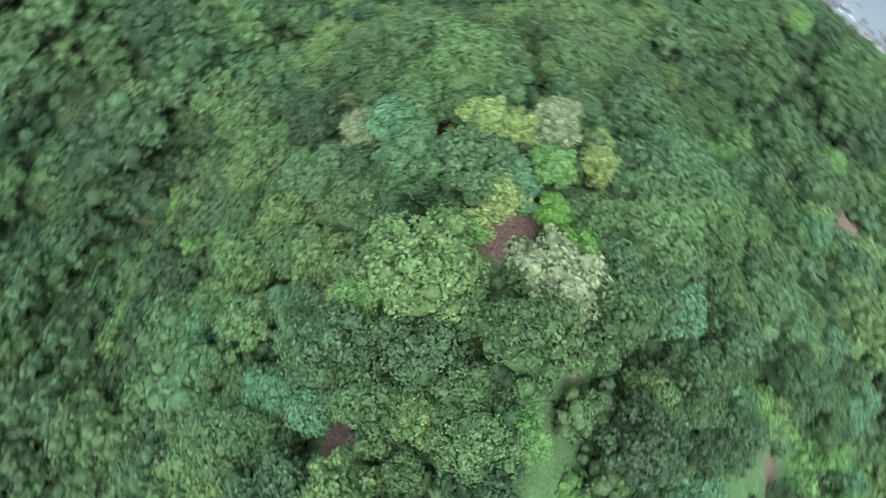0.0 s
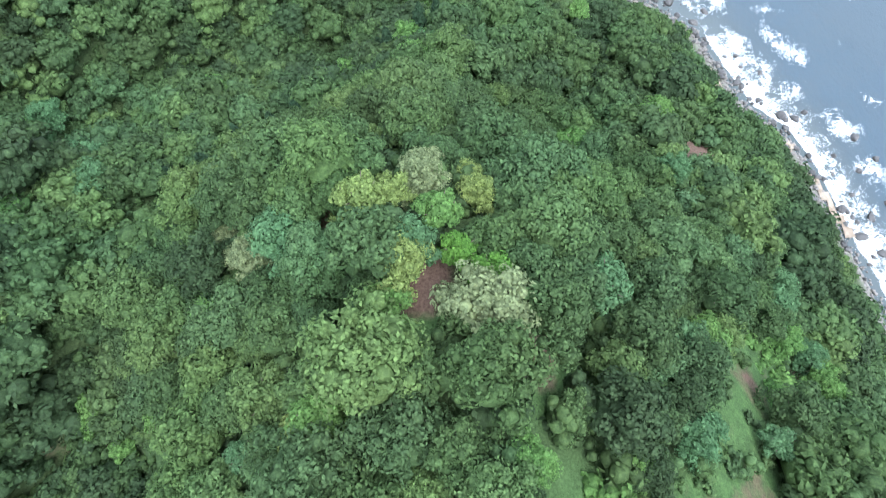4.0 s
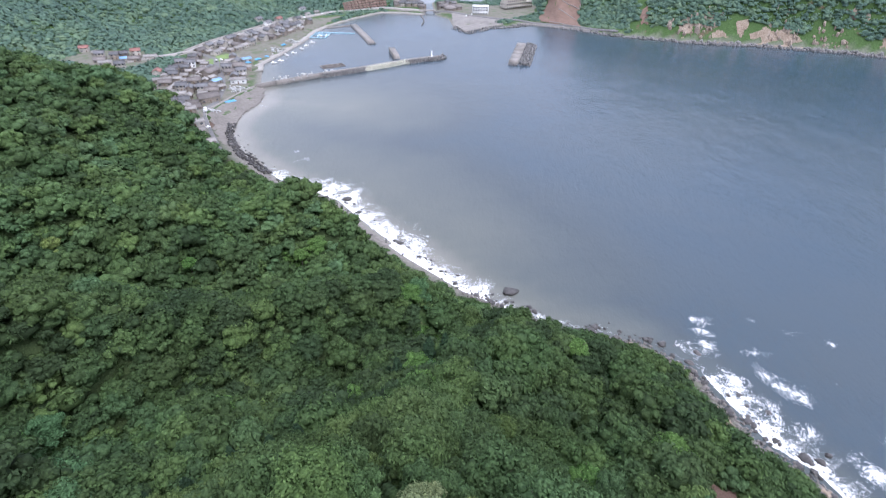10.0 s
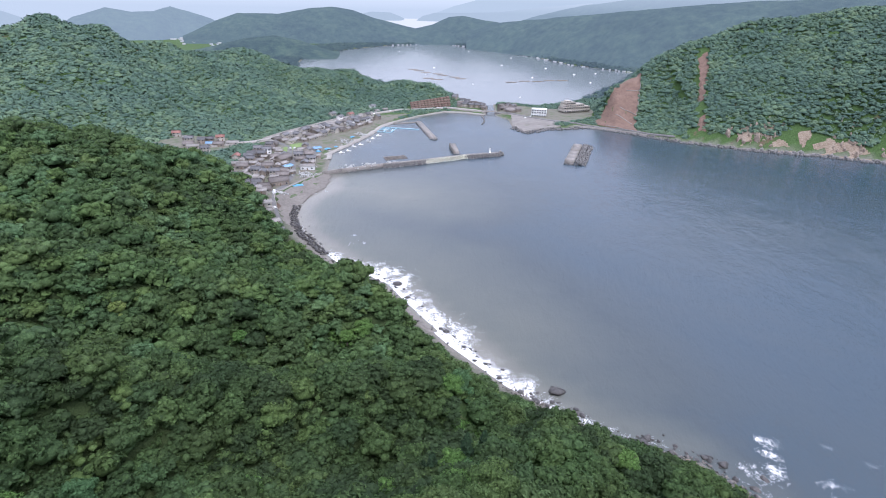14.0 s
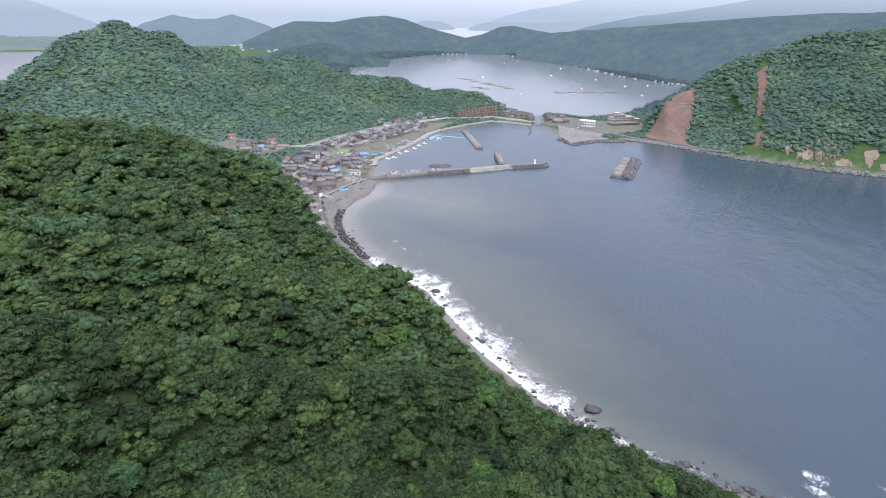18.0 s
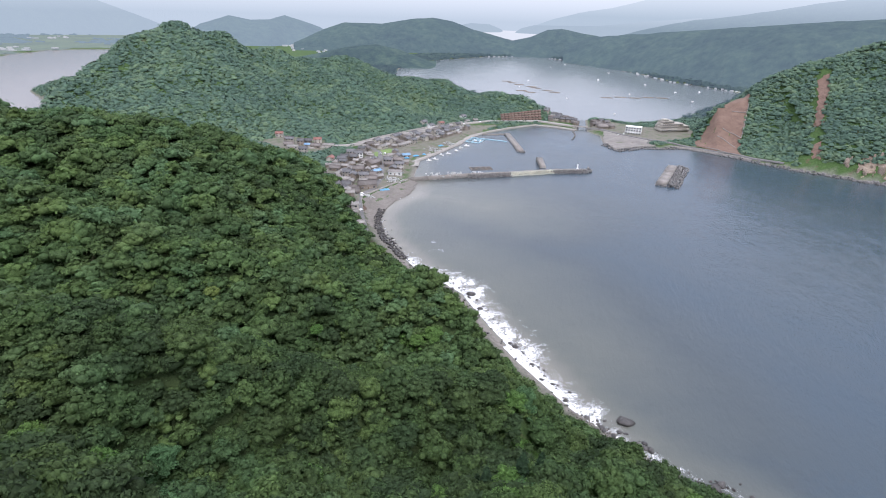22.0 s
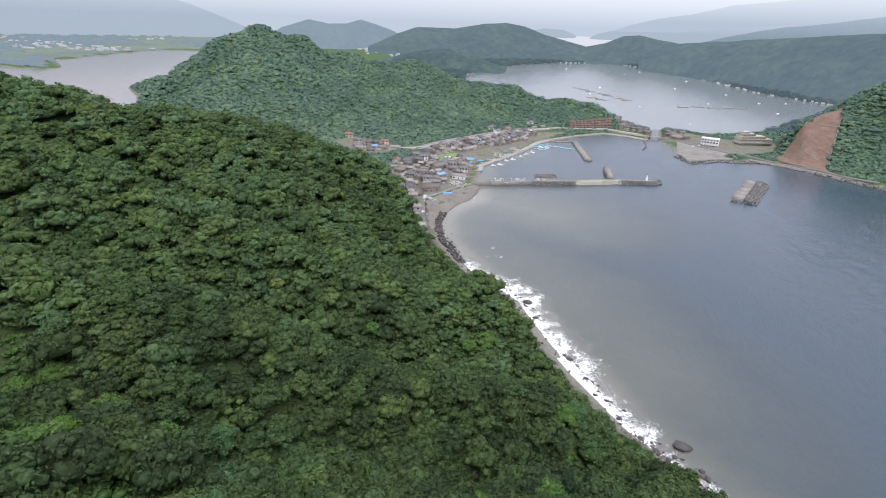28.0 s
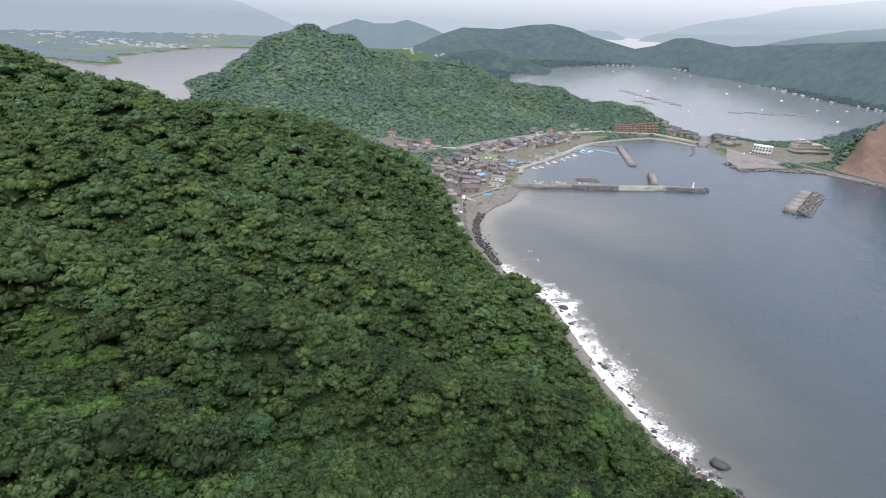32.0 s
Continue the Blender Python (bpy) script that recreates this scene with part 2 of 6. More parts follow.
def ground_material():
    """Undergrowth, grass and patches of bare earth; sand and stones by the water."""
    m, nodes, links, p = material("hill_ground", 0.95, 0.0, 0.2)
    geo = nodes.new("ShaderNodeNewGeometry")
    sep = nodes.new("ShaderNodeSeparateXYZ")
    links.new(geo.outputs["Position"], sep.inputs["Vector"])
    g = noise_node(nodes, links, 0.5, 6, 0.65, vec=geo.outputs["Position"])
    green = ramp_node(nodes, links, g.outputs["Fac"], [(0.3, (0.024, 0.047, 0.016)), (0.5, (0.050, 0.095, 0.028)), (0.7, (0.085, 0.145, 0.048))]).outputs["Color"]
    f = noise_node(nodes, links, 3.0, 4, 0.6, vec=geo.outputs["Position"])
    green = mix_node(nodes, links, 0.4, green, ramp_node(nodes, links, f.outputs["Fac"], [(0.35, (0.018, 0.036, 0.012)), (0.65, (0.09, 0.15, 0.05))]).outputs["Color"])
    grass = nodes.new("ShaderNodeAttribute")
    grass.attribute_name = "grass"
    floor_col = ramp_node(nodes, links, f.outputs["Fac"], [(0.3, (0.026, 0.043, 0.016)), (0.7, (0.062, 0.092, 0.034))]).outputs["Color"]
    green = mix_node(nodes, links, grass.outputs["Fac"], floor_col, green)
    b = noise_node(nodes, links, 0.055, 5, 0.62, vec=geo.outputs["Position"])
    earth = ramp_node(nodes, links, f.outputs["Fac"], [(0.3, (0.075, 0.046, 0.033)), (0.7, (0.15, 0.098, 0.074))]).outputs["Color"]
    at = nodes.new("ShaderNodeAttribute")
    at.attribute_name = "bare"
    add = nodes.new("ShaderNodeMath")
    add.operation = "ADD"
    links.new(b.outputs["Fac"], add.inputs[0])
    links.new(at.outputs["Fac"], add.inputs[1])
    fac = ramp_node(nodes, links, add.outputs["Value"], [(0.62, (0, 0, 0)), (0.72, (1, 1, 1))]).outputs["Color"]
    col = mix_node(nodes, links, fac, green, earth)
    shore = nodes.new("ShaderNodeAttribute")
    shore.attribute_name = "shore"
    stone = ramp_node(nodes, links, g.outputs["Fac"], [(0.3, (0.13, 0.12, 0.11)), (0.7, (0.24, 0.22, 0.195))]).outputs["Color"]
    col = mix_node(nodes, links, shore.outputs["Fac"], col, stone)
    links.new(col, p.inputs["Base Color"])
    bump_node(nodes, links, f.outputs["Fac"], p, 0.8, 0.25)
    return m


def water_material():
    """Grey-blue sea: small waves, gloss, and silt that clouds it along the beach."""
    m, nodes, links, p = material("sea_water", 0.16, 0.0, 0.5)
    p.inputs["IOR"].default_value = 1.33
    geo = nodes.new("ShaderNodeNewGeometry")
    at = nodes.new("ShaderNodeAttribute")
    at.attribute_name = "silt"
    drift = noise_node(nodes, links, 0.006, 5, 0.6, vec=geo.outputs["Position"])
    add = nodes.new("ShaderNodeMath")
    add.operation = "MULTIPLY_ADD"
    links.new(drift.outputs["Fac"], add.inputs[0])
    add.inputs[1].default_value = 0.5
    links.new(at.outputs["Fac"], add.inputs[2])
    col = ramp_node(nodes, links, add.outputs["Value"], [(0.18, (0.038, 0.063, 0.088)), (0.44, (0.053, 0.068, 0.076)), (0.75, (0.102, 0.110, 0.098)), (1.0, (0.19, 0.18, 0.155))]).outputs["Color"]
    links.new(col, p.inputs["Base Color"])
    stretch = nodes.new("ShaderNodeMapping")
    stretch.inputs["Rotation"].default_value[2], stretch.inputs["Scale"].default_value = radians(28), (1.0, 0.55, 1.0)
    links.new(geo.outputs["Position"], stretch.inputs["Vector"])
    w1 = noise_node(nodes, links, 0.30, 6, 0.68, vec=stretch.outputs["Vector"])
    w2 = noise_node(nodes, links, 0.03, 3, 0.5, vec=stretch.outputs["Vector"])
    both = nodes.new("ShaderNodeMath")
    both.operation = "MULTIPLY_ADD"
    links.new(w2.outputs["Fac"], both.inputs[0])
    both.inputs[1].default_value = 3.0
    links.new(w1.outputs["Fac"], both.inputs[2])
    bump_node(nodes, links, both.outputs["Value"], p, 0.5, 0.7)
    return m


def lake_material():
    """Calm lake water that mirrors the bright sky; brown in the western lake."""
    m, nodes, links, p = material("lake_water", 0.05, 0.0, 0.5)
    p.inputs["IOR"].default_value = 1.33
    at = nodes.new("ShaderNodeAttribute")
    at.attribute_name = "silt"
    geo = nodes.new("ShaderNodeNewGeometry")
    col = ramp_node(nodes, links, at.outputs["Fac"], [(0.2, (0.15, 0.165, 0.17)), (0.8, (0.135, 0.11, 0.094))]).outputs["Color"]
    links.new(col, p.inputs["Base Color"])
    n = noise_node(nodes, links, 0.02, 5, 0.6, vec=geo.outputs["Position"])
    rough = nodes.new("ShaderNodeMapRange")
    rough.inputs["To Min"].default_value, rough.inputs["To Max"].default_value = 0.06, 0.20
    links.new(n.outputs["Fac"], rough.inputs["Value"])
    links.new(rough.outputs["Result"], p.inputs["Roughness"])
    bump_node(nodes, links, noise_node(nodes, links, 0.3, 3, vec=geo.outputs["Position"]).outputs["Fac"], p, 0.35, 0.4)
    return m


def foam_material():
    """Surf: white froth that thins out into lace."""
    m, nodes, links, p = material("sea_foam", 0.8, 0.0, 0.3)
    p.inputs["Base Color"].default_value = (0.86, 0.88, 0.88, 1)
    geo = nodes.new("ShaderNodeNewGeometry")
    at = nodes.new("ShaderNodeAttribute")
    at.attribute_name = "froth"
    n1 = noise_node(nodes, links, 0.13, 7, 0.74, vec=geo.outputs["Position"])
    n2 = noise_node(nodes, links, 0.8, 5, 0.7, vec=geo.outputs["Position"])
    # threads of froth between the cells of clear water
    cell = nodes.new("ShaderNodeTexVoronoi")
    cell.feature = "DISTANCE_TO_EDGE"
    cell.inputs["Scale"].default_value = 0.75
    warp = mix_node(nodes, links, 0.9, geo.outputs["Position"], noise_node(nodes, links, 0.35, 3, vec=geo.outputs["Position"]).outputs["Color"], "LINEAR_LIGHT")
    links.new(warp, cell.inputs["Vector"])
    thread = nodes.new("ShaderNodeMapRange")
    thread.inputs["From Max"].default_value = 0.22
    thread.inputs["To Min"].default_value, thread.inputs["To Max"].default_value = 0.07, -0.03
    links.new(cell.outputs["Distance"], thread.inputs["Value"])
    s1 = nodes.new("ShaderNodeMath")
    s1.operation = "MULTIPLY_ADD"
    links.new(n2.outputs["Fac"], s1.inputs[0])
    s1.inputs[1].default_value = 0.40
    links.new(n1.outputs["Fac"], s1.inputs[2])
    s3 = nodes.new("ShaderNodeMath")
    s3.operation = "ADD"
    links.new(s1.outputs["Value"], s3.inputs[0])
    links.new(thread.outputs["Result"], s3.inputs[1])
    s2 = nodes.new("ShaderNodeMath")
    s2.operation = "ADD"
    links.new(s3.outputs["Value"], s2.inputs[0])
    links.new(at.outputs["Fac"], s2.inputs[1])
    fac = ramp_node(nodes, links, s2.outputs["Value"], [(0.78, (0, 0, 0)), (0.90, (0.30, 0.30, 0.30)), (1.04, (0.97, 0.97, 0.97))])
    links.new(fac.outputs["Color"], p.inputs["Alpha"])
    bump_node(nodes, links, n2.outputs["Fac"], p, 0.8, 0.5)
    return m


M_GROUND, M_WATER, M_FOAM, M_LAKE = ground_material(), water_material(), foam_material(), lake_material()
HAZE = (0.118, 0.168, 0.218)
WOODS = [(0.36, (0.016, 0.036, 0.034)), (0.5, (0.045, 0.080, 0.058)), (0.64, (0.090, 0.130, 0.085))]


# ---- mesh helpers ----
def mesh_np(name, v, f, mats, smooth=False, attrs=None):
    """A mesh from arrays: v (n, 3), f (m, 3 or 4)."""
    v, f = np.asarray(v, np.float32), np.asarray(f, np.int32)
    me = bpy.data.meshes.new(name)
    k = f.shape[1]
    me.vertices.add(len(v))
    me.vertices.foreach_set("co", v.ravel())
    me.loops.add(f.size)
    me.loops.foreach_set("vertex_index", f.ravel())
    me.polygons.add(len(f))
    me.polygons.foreach_set("loop_start", np.arange(0, f.size, k, dtype=np.int32))
    if smooth:
        me.polygons.foreach_set("use_smooth", np.ones(len(f), bool))
    for key, values in (attrs or {}).items():
        me.attributes.new(key, "FLOAT", "POINT").data.foreach_set("value", np.asarray(values, np.float32))
    for m in mats if isinstance(mats, (list, tuple)) else [mats]:
        me.materials.append(m)
    me.update(calc_edges=True)
    return me


def joined(pieces):
    """Several (v, f) arrays as one."""
    vs, fs, n = [], [], 0
    for v, f in pieces:
        vs.append(np.asarray(v, float).reshape(-1, 3))
        fs.append(np.asarray(f, int) + n)
        n += len(vs[-1])
    return np.concatenate(vs), np.concatenate(fs)


def box(x0, x1, y0, y1, z0, z1):
    v = [(x, y, z) for z in (z0, z1) for x, y in ((x0, y0), (x1, y0), (x1, y1), (x0, y1))]
    return np.array(v, float), np.array([(3, 2, 1, 0), (4, 5, 6, 7), (0, 1, 5, 4), (1, 2, 6, 5), (2, 3, 7, 6), (3, 0, 4, 7)])


def tube(points, radii, sides=6):
    """A tapered tube along points, closed at both ends."""
    v, f = [], []
    pts = [Vector(p) for p in points]
    for k, (p, r) in enumerate(zip(pts, radii)):
        d = (pts[min(k + 1, len(pts) - 1)] - pts[max(k - 1, 0)]).normalized()
        a = d.orthogonal().normalized()
        b = d.cross(a)
        v += [p + (a * math.cos(2 * math.pi * j / sides) + b * math.sin(2 * math.pi * j / sides)) * r for j in range(sides)]
        if k:
            o = (k - 1) * sides
            f += [(o + j, o + (j + 1) % sides, o + sides + (j + 1) % sides, o + sides + j) for j in range(sides)]
    return np.array([tuple(p) for p in v]), np.array(f)


def quads_to_tris(f):
    f = np.asarray(f)
    return f if f.shape[1] == 3 else np.concatenate([f[:, [0, 1, 2]], f[:, [0, 2, 3]]])


def ico(level):
    bm = bmesh.new()
    bmesh.ops.create_icosphere(bm, subdivisions=level, radius=1.0)
    v, f = np.array([p.co[:] for p in bm.verts]), np.array([[q.index for q in p.verts] for p in bm.faces])
    bm.free()
    return v, f


ICO1, ICO2 = ico(1), ico(2)


def part(name, v, f, mats, parent=None, label="", smooth=False, attrs=None):
    ob = new(name, mesh_np(name, v, f, mats, smooth, attrs))
    ob.parent = parent
    return tagged(ob, label)


# ---- lie of the land ----
def grid_noise(x, y, size, seed):
    """Smooth value noise on a square lattice, between -1 and 1."""
    x, y = np.asarray(x) / size, np.asarray(y) / size
    i, j = np.floor(x).astype(np.int64), np.floor(y).astype(np.int64)
    u, v = x - i, y - j
    u, v = u * u * (3 - 2 * u), v * v * (3 - 2 * v)

    def dot(a, b):
        h = np.sin(a * 127.1 + b * 311.7 + seed * 74.7) * 43758.5453
        return (h - np.floor(h)) * 2 - 1

    return (dot(i, j) * (1 - u) + dot(i + 1, j) * u) * (1 - v) + (dot(i, j + 1) * (1 - u) + dot(i + 1, j + 1) * u) * v


SEA = [(150, -1500), (140, -300), (130, -100), (127, 37), (124, 55), (121, 79), (117, 91), (108, 101), (103, 118), (99, 134), (86, 149), (70, 154),
       (53, 159), (38, 170), (17, 185), (-10, 213), (-31, 240), (-52, 270), (-90, 296), (-124, 336), (-145, 377), (-146, 412), (-137, 444), (-143, 476),
       (-150, 500), (-156, 530), (-162, 561), (-151, 601), (-137, 663), (-132, 710), (-121, 740), (-92, 789), (-58, 833), (-24, 829), (7, 815), (1, 935),
       (14, 935), (18, 817), (36, 790), (40, 735), (62, 745), (80, 752), (112, 738), (153, 757), (208, 714), (243, 686), (325, 645), (386, 632), (470, 598),
       (620, 520), (900, 380)]
SEA += [(1500, 100), (4900, -600), (4900, -1500)]
LAKE = [(-55, 950), (-29, 929), (36, 931), (89, 915), (150, 960), (208, 1070), (300, 1250), (390, 1500), (250, 1690), (112, 2100), (-12, 2300), (-215, 2550),
        (-410, 2345), (-520, 2070), (-560, 1700), (-480, 1350), (-300, 1120), (-150, 1010)]
WEST_LAKE = [(-650, 420), (-745, 725), (-850, 708), (-990, 792), (-1040, 905), (-950, 1100), (-1100, 1500), (-1764, 1717), (-1800, 1560), (-1613, 1087),
             (-1424, 972), (-1413, 903), (-1621, 885), (-2000, 700), (-1500, 350)]
FAR_LAKE = [(-950, 3500), (150, 3400), (420, 4700), (-1200, 4700)]


def edge_distance(x, y, line, closed=False):
    """The distance to a polyline and the share of the way along its nearest edge."""
    best, where = np.full(np.shape(x), 1e9), np.zeros(np.shape(x))
    pts = list(line) + ([line[0]] if closed else [])
    for k, (a, b) in enumerate(zip(pts, pts[1:])):
        dx, dy = b[0] - a[0], b[1] - a[1]
        t = np.clip(((x - a[0]) * dx + (y - a[1]) * dy) / (dx * dx + dy * dy), 0, 1)
        d = np.hypot(x - a[0] - t * dx, y - a[1] - t * dy)
        near = d < best
        best, where = np.where(near, d, best), np.where(near, k + t, where)
    return best, where


def inside(x, y, poly):
    hit = np.zeros(np.shape(x), bool)
    for a, b in zip(poly, poly[1:] + poly[:1]):
        if a[1] != b[1]:
            hit ^= ((a[1] > y) != (b[1] > y)) & (x < (b[0] - a[0]) * (y - a[1]) / (b[1] - a[1]) + a[0])
    return hit


def inland(x, y):
    """Metres from the nearest water's edge: positive on land, negative on water."""
    s = np.full(np.shape(x), 1e9)
    for poly in (SEA, LAKE, WEST_LAKE, FAR_LAKE):
        d = edge_distance(x, y, poly, True)[0]
        s = np.minimum(s, np.where(inside(x, y, poly), -d, d))
    return s


# Crest lines: places, heights, and the fall of the flanks.
RIDGES = [
    (0.74, [(60, -160, 112), (12, -40, 97), (0, 10, 94), (-9, 33, 91), (-5, 48, 78), (0, 62, 62), (12, 88, 46), (32, 116, 34), (58, 140, 20)]),
    (0.50, [(75, -160, 60), (62, -40, 50), (58, 10, 45), (54, 48, 50), (62, 95, 34), (76, 132, 10)]),
    (0.55, [(60, -160, 112), (-140, -130, 118), (-330, -40, 140), (-480, 60, 150), (-377, 184, 112)]),
    (0.50, [(-377, 184, 112), (-289, 214, 94), (-252, 243, 90), (-236, 258, 87), (-215, 300, 68), (-190, 335, 49), (-172, 352, 30)]),
    (0.80, [(-377, 184, 108), (-285, 160, 87), (-249, 164, 79), (-202, 168, 66), (-165, 179, 52), (-130, 191, 38), (-95, 203, 30), (-56, 216, 27)]),
    (0.80, [(-330, 20, 112), (-240, 60, 92), (-162, 85, 73), (-135, 91, 67), (-113, 103, 60), (-92, 114, 50), (-66, 122, 38), (-15, 148, 27)]),
    (0.80, [(-330, -40, 125), (-200, -10, 104), (-110, 20, 84), (-62, 40, 66), (-48, 62, 52)]),
    (0.44, [(-975, 805, 3), (-930, 785, 18), (-868, 752, 36), (-800, 728, 52), (-712, 716, 79), (-603, 740, 122), (-525, 827, 92), (-465, 885, 80), (-414, 965, 71), (-356, 985, 47)]),
    (0.42, [(-356, 985, 47), (-281, 955, 46), (-240, 960, 40), (-165, 950, 31), (-83, 925, 24), (-40, 892, 6)]),
    (0.40, [(-603, 734, 120), (-470, 700, 52), (-400, 660, 22)]),
    (0.40, [(-465, 885, 80), (-340, 790, 42), (-260, 740, 20)]),
    (0.74, [(165, 820, 8), (189, 818, 50), (230, 829, 67), (260, 841, 93), (290, 843, 108), (320, 841, 119), (358, 842, 130), (410, 823, 140)]),
    (0.72, [(410, 823, 140), (470, 802, 152), (520, 771, 165), (700, 720, 200), (1000, 650, 230), (1500, 600, 240)]),
]


def height(x, y):
    x, y = np.asarray(x, float), np.asarray(y, float)
    s = inland(x, y)
    tops = [np.full(np.shape(x), 3.0)]
    for fall, line in RIDGES:
        crest = np.array([p[2] for p in line], float)
        d, w = edge_distance(x, y, [p[:2] for p in line])
        h = np.interp(w, np.arange(len(crest)), crest) - fall * np.sqrt(d * d + 36) + fall * 6
        tops.append(h)
    tops = np.array(tops)
    top = 3 * np.log(np.exp((tops - tops.max(0)) / 3).sum(0)) + tops.max(0)
    rough = np.clip((top - 6) / 20, 0, 1)
    top = top + rough * (4.0 * grid_noise(x, y, 46, 1) + 2.2 * grid_noise(x, y, 19, 2) + 0.8 * grid_noise(x, y, 8, 3))
    gully = np.abs(grid_noise(x * 0.5 + y * 0.87, (y * 0.5 - x * 0.87) * 0.35, 34, 6))
    top = top + rough * np.clip((np.hypot(x, y) - 75) / 60, 0, 1) * (8.0 * gully - 3.0)
    top = top + rough * np.clip((y - 560) / 120, 0, 1) * (x < 100) * (7.0 * grid_noise(x * 0.9 + y * 0.5, (y * 0.9 - x * 0.5) * 0.5, 52, 8) + 3.0 * grid_noise(x, y, 30, 9))
    flat = np.interp(y, [150, 210, 300, 480, 640, 700], [4, 8, 9, 9, 7, 5])
    bank = np.where(s < 0, np.maximum(0.35 * s, -14) - 0.4, np.where(s < flat, 0.28 * s - 0.4, 0.28 * flat - 0.4 + np.interp(y, [150, 215], [0.58, 0.95]) * (s - flat) + 0.9 * np.maximum(s - 30, 0)))
    low = np.minimum(top, bank)
    return np.where(np.abs(top - bank) < 8, low - (8 - np.abs(top - bank)) ** 2 / 32 * (s > flat), low)


def graded(lo, hi, marks):
    """Rising coordinates whose step follows marks of (place, step)."""
    out, at = [lo], lo
    while at < hi:
        at += float(np.interp(at, [m[0] for m in marks], [m[1] for m in marks]))
        out.append(min(at, hi))
    return np.array(out)


def sheet(xs, ys):
    X, Y = np.meshgrid(xs, ys)
    n, m = len(xs), len(ys)
    i = (np.arange(m - 1)[:, None] * n + np.arange(n - 1)).ravel()
    return X.ravel(), Y.ravel(), np.stack([i, i + 1, i + n + 1, i + n], 1)


# Gaps in the wood: place, radius and how bare the earth is.
CLEARINGS = [(-2.3, 16.2, 3.1, 0.40), (9.3, 7.8, 2.8, 0.38), (62, 59, 4.8, 0.34), (50, 9, 5.5, 0.10), (42, 5, 4.5, 0.12), (34, 3, 4.0, 0.14), (59, 18, 3.0, 0.32), (60, 4, 3.0, 0.30), (36, -9, 5.0, 0.12),
             (27, -10, 3.5, 0.26), (18, -10, 4.5, 0.08), (10, -6, 4.0, 0.06), (7, -11, 3.0, 0.08), (-10, -10.5, 2.2, 0.30), (-60, 8, 2.5, 0.28), (-43, 3, 4.0, 0.05), (-77, 65, 5.0, 0.05), (54, 103, 3.0, 0.30), (4, 138, 3.0, 0.26),
             (34, 86, 3.5, 0.08), (17, 95, 3.5, 0.16), (-2, 143, 3.5, 0.10), (10, 120, 3.0, 0.12), (-50, 45, 4.5, 0.05), (-22, 112, 3.0, 0.2), (-88, 49, 3.0, 0.2), (-118, 61, 3.0, 0.3)]

gx, gy, gf = sheet(graded(-4900, 4900, [(-4900, 260), (-1100, 26), (-480, 12), (-320, 5), (-70, 3.0), (140, 3.0), (240, 8), (620, 14), (1100, 60), (4900, 260)]),
                   graded(-1500, 4950, [(-1500, 160), (-200, 20), (-60, 3.0), (120, 3.0), (300, 5), (520, 7), (1000, 14), (1500, 50), (4950, 220)]))
gz = height(gx, gy)
gs = inland(gx, gy)
bare = np.zeros(len(gx))
for cx, cy, cr, much in CLEARINGS:
    bare = np.maximum(bare, much * np.clip(1.35 - np.hypot(gx - cx, gy - cy) / (1.5 * cr), 0, 1))
shore = np.clip(1.5 - gs / np.interp(gy, [150, 210, 300, 700], [4, 8, 9, 5]), 0, 1)
ground = new("ground", mesh_np("ground", np.stack([gx, gy, gz], 1), gf, M_GROUND, True, {"bare": bare, "shore": shore, "grass": np.where(np.hypot(gx, gy) > 420, 1.0, np.clip(bare * 14, 0.0, 1))}))
tagged(ground, "green hills and low shore land round the bay", "ground", kind="structure")

wx, wy, wf = sheet(graded(-4900, 4900, [(-4900, 300), (-600, 40), (-200, 9), (300, 9), (700, 30), (4900, 300)]),
                   graded(-1500, 4950, [(-1500, 300), (-100, 30), (60, 9), (520, 9), (900, 20), (4950, 300)]))
ws = inland(wx, wy)
beach_d = edge_distance(wx, wy, [(-10, 213), (-52, 270), (-124, 336), (-145, 377), (-146, 412), (-137, 444), (-60, 430)])[0]
west_d = np.where(inside(wx, wy, WEST_LAKE), 0.9, 0)
open_sea = np.clip((wx * 0.8 + (wy - 300) * 0.45 - 40) / 260, 0, 1)
silt = np.maximum(np.clip(0.75 - beach_d / 170, 0, 1) * 0.6, west_d) + 0.07 * (1 - open_sea) + np.clip(0.35 + ws / 60, 0, 0.25)
water = new("water", mesh_np("water", np.stack([wx, wy, 0 * wx], 1), wf, M_WATER, True, {"silt": silt}))
tagged(water, "grey-blue sea and lakes with small ripples", "water", kind="structure")

for name, poly, silt_, label in (("water_lake", LAKE, 0.2, "calm grey lake behind the village"), ("water_west_lake", WEST_LAKE, 0.8, "calm brownish lake beyond the wooded hill")):
    lx, ly, lf = sheet(np.arange(min(p[0] for p in poly) - 30, max(p[0] for p in poly) + 60, 30.0), np.arange(min(p[1] for p in poly) - 30, max(p[1] for p in poly) + 60, 30.0))
    lf = lf[(inside(lx, ly, poly) | (edge_distance(lx, ly, poly, True)[0] < (110 if poly is WEST_LAKE else 28)))[lf].all(1)]
    keep, back = np.unique(lf, return_inverse=True)
    ob = new(name, mesh_np(name, np.stack([lx[keep], ly[keep], 0.06 + 0 * lx[keep]], 1), back.reshape(-1, 4), M_LAKE, True, {"silt": np.full(len(keep), silt_)}))
    tagged(ob, label, "lake", kind="structure")


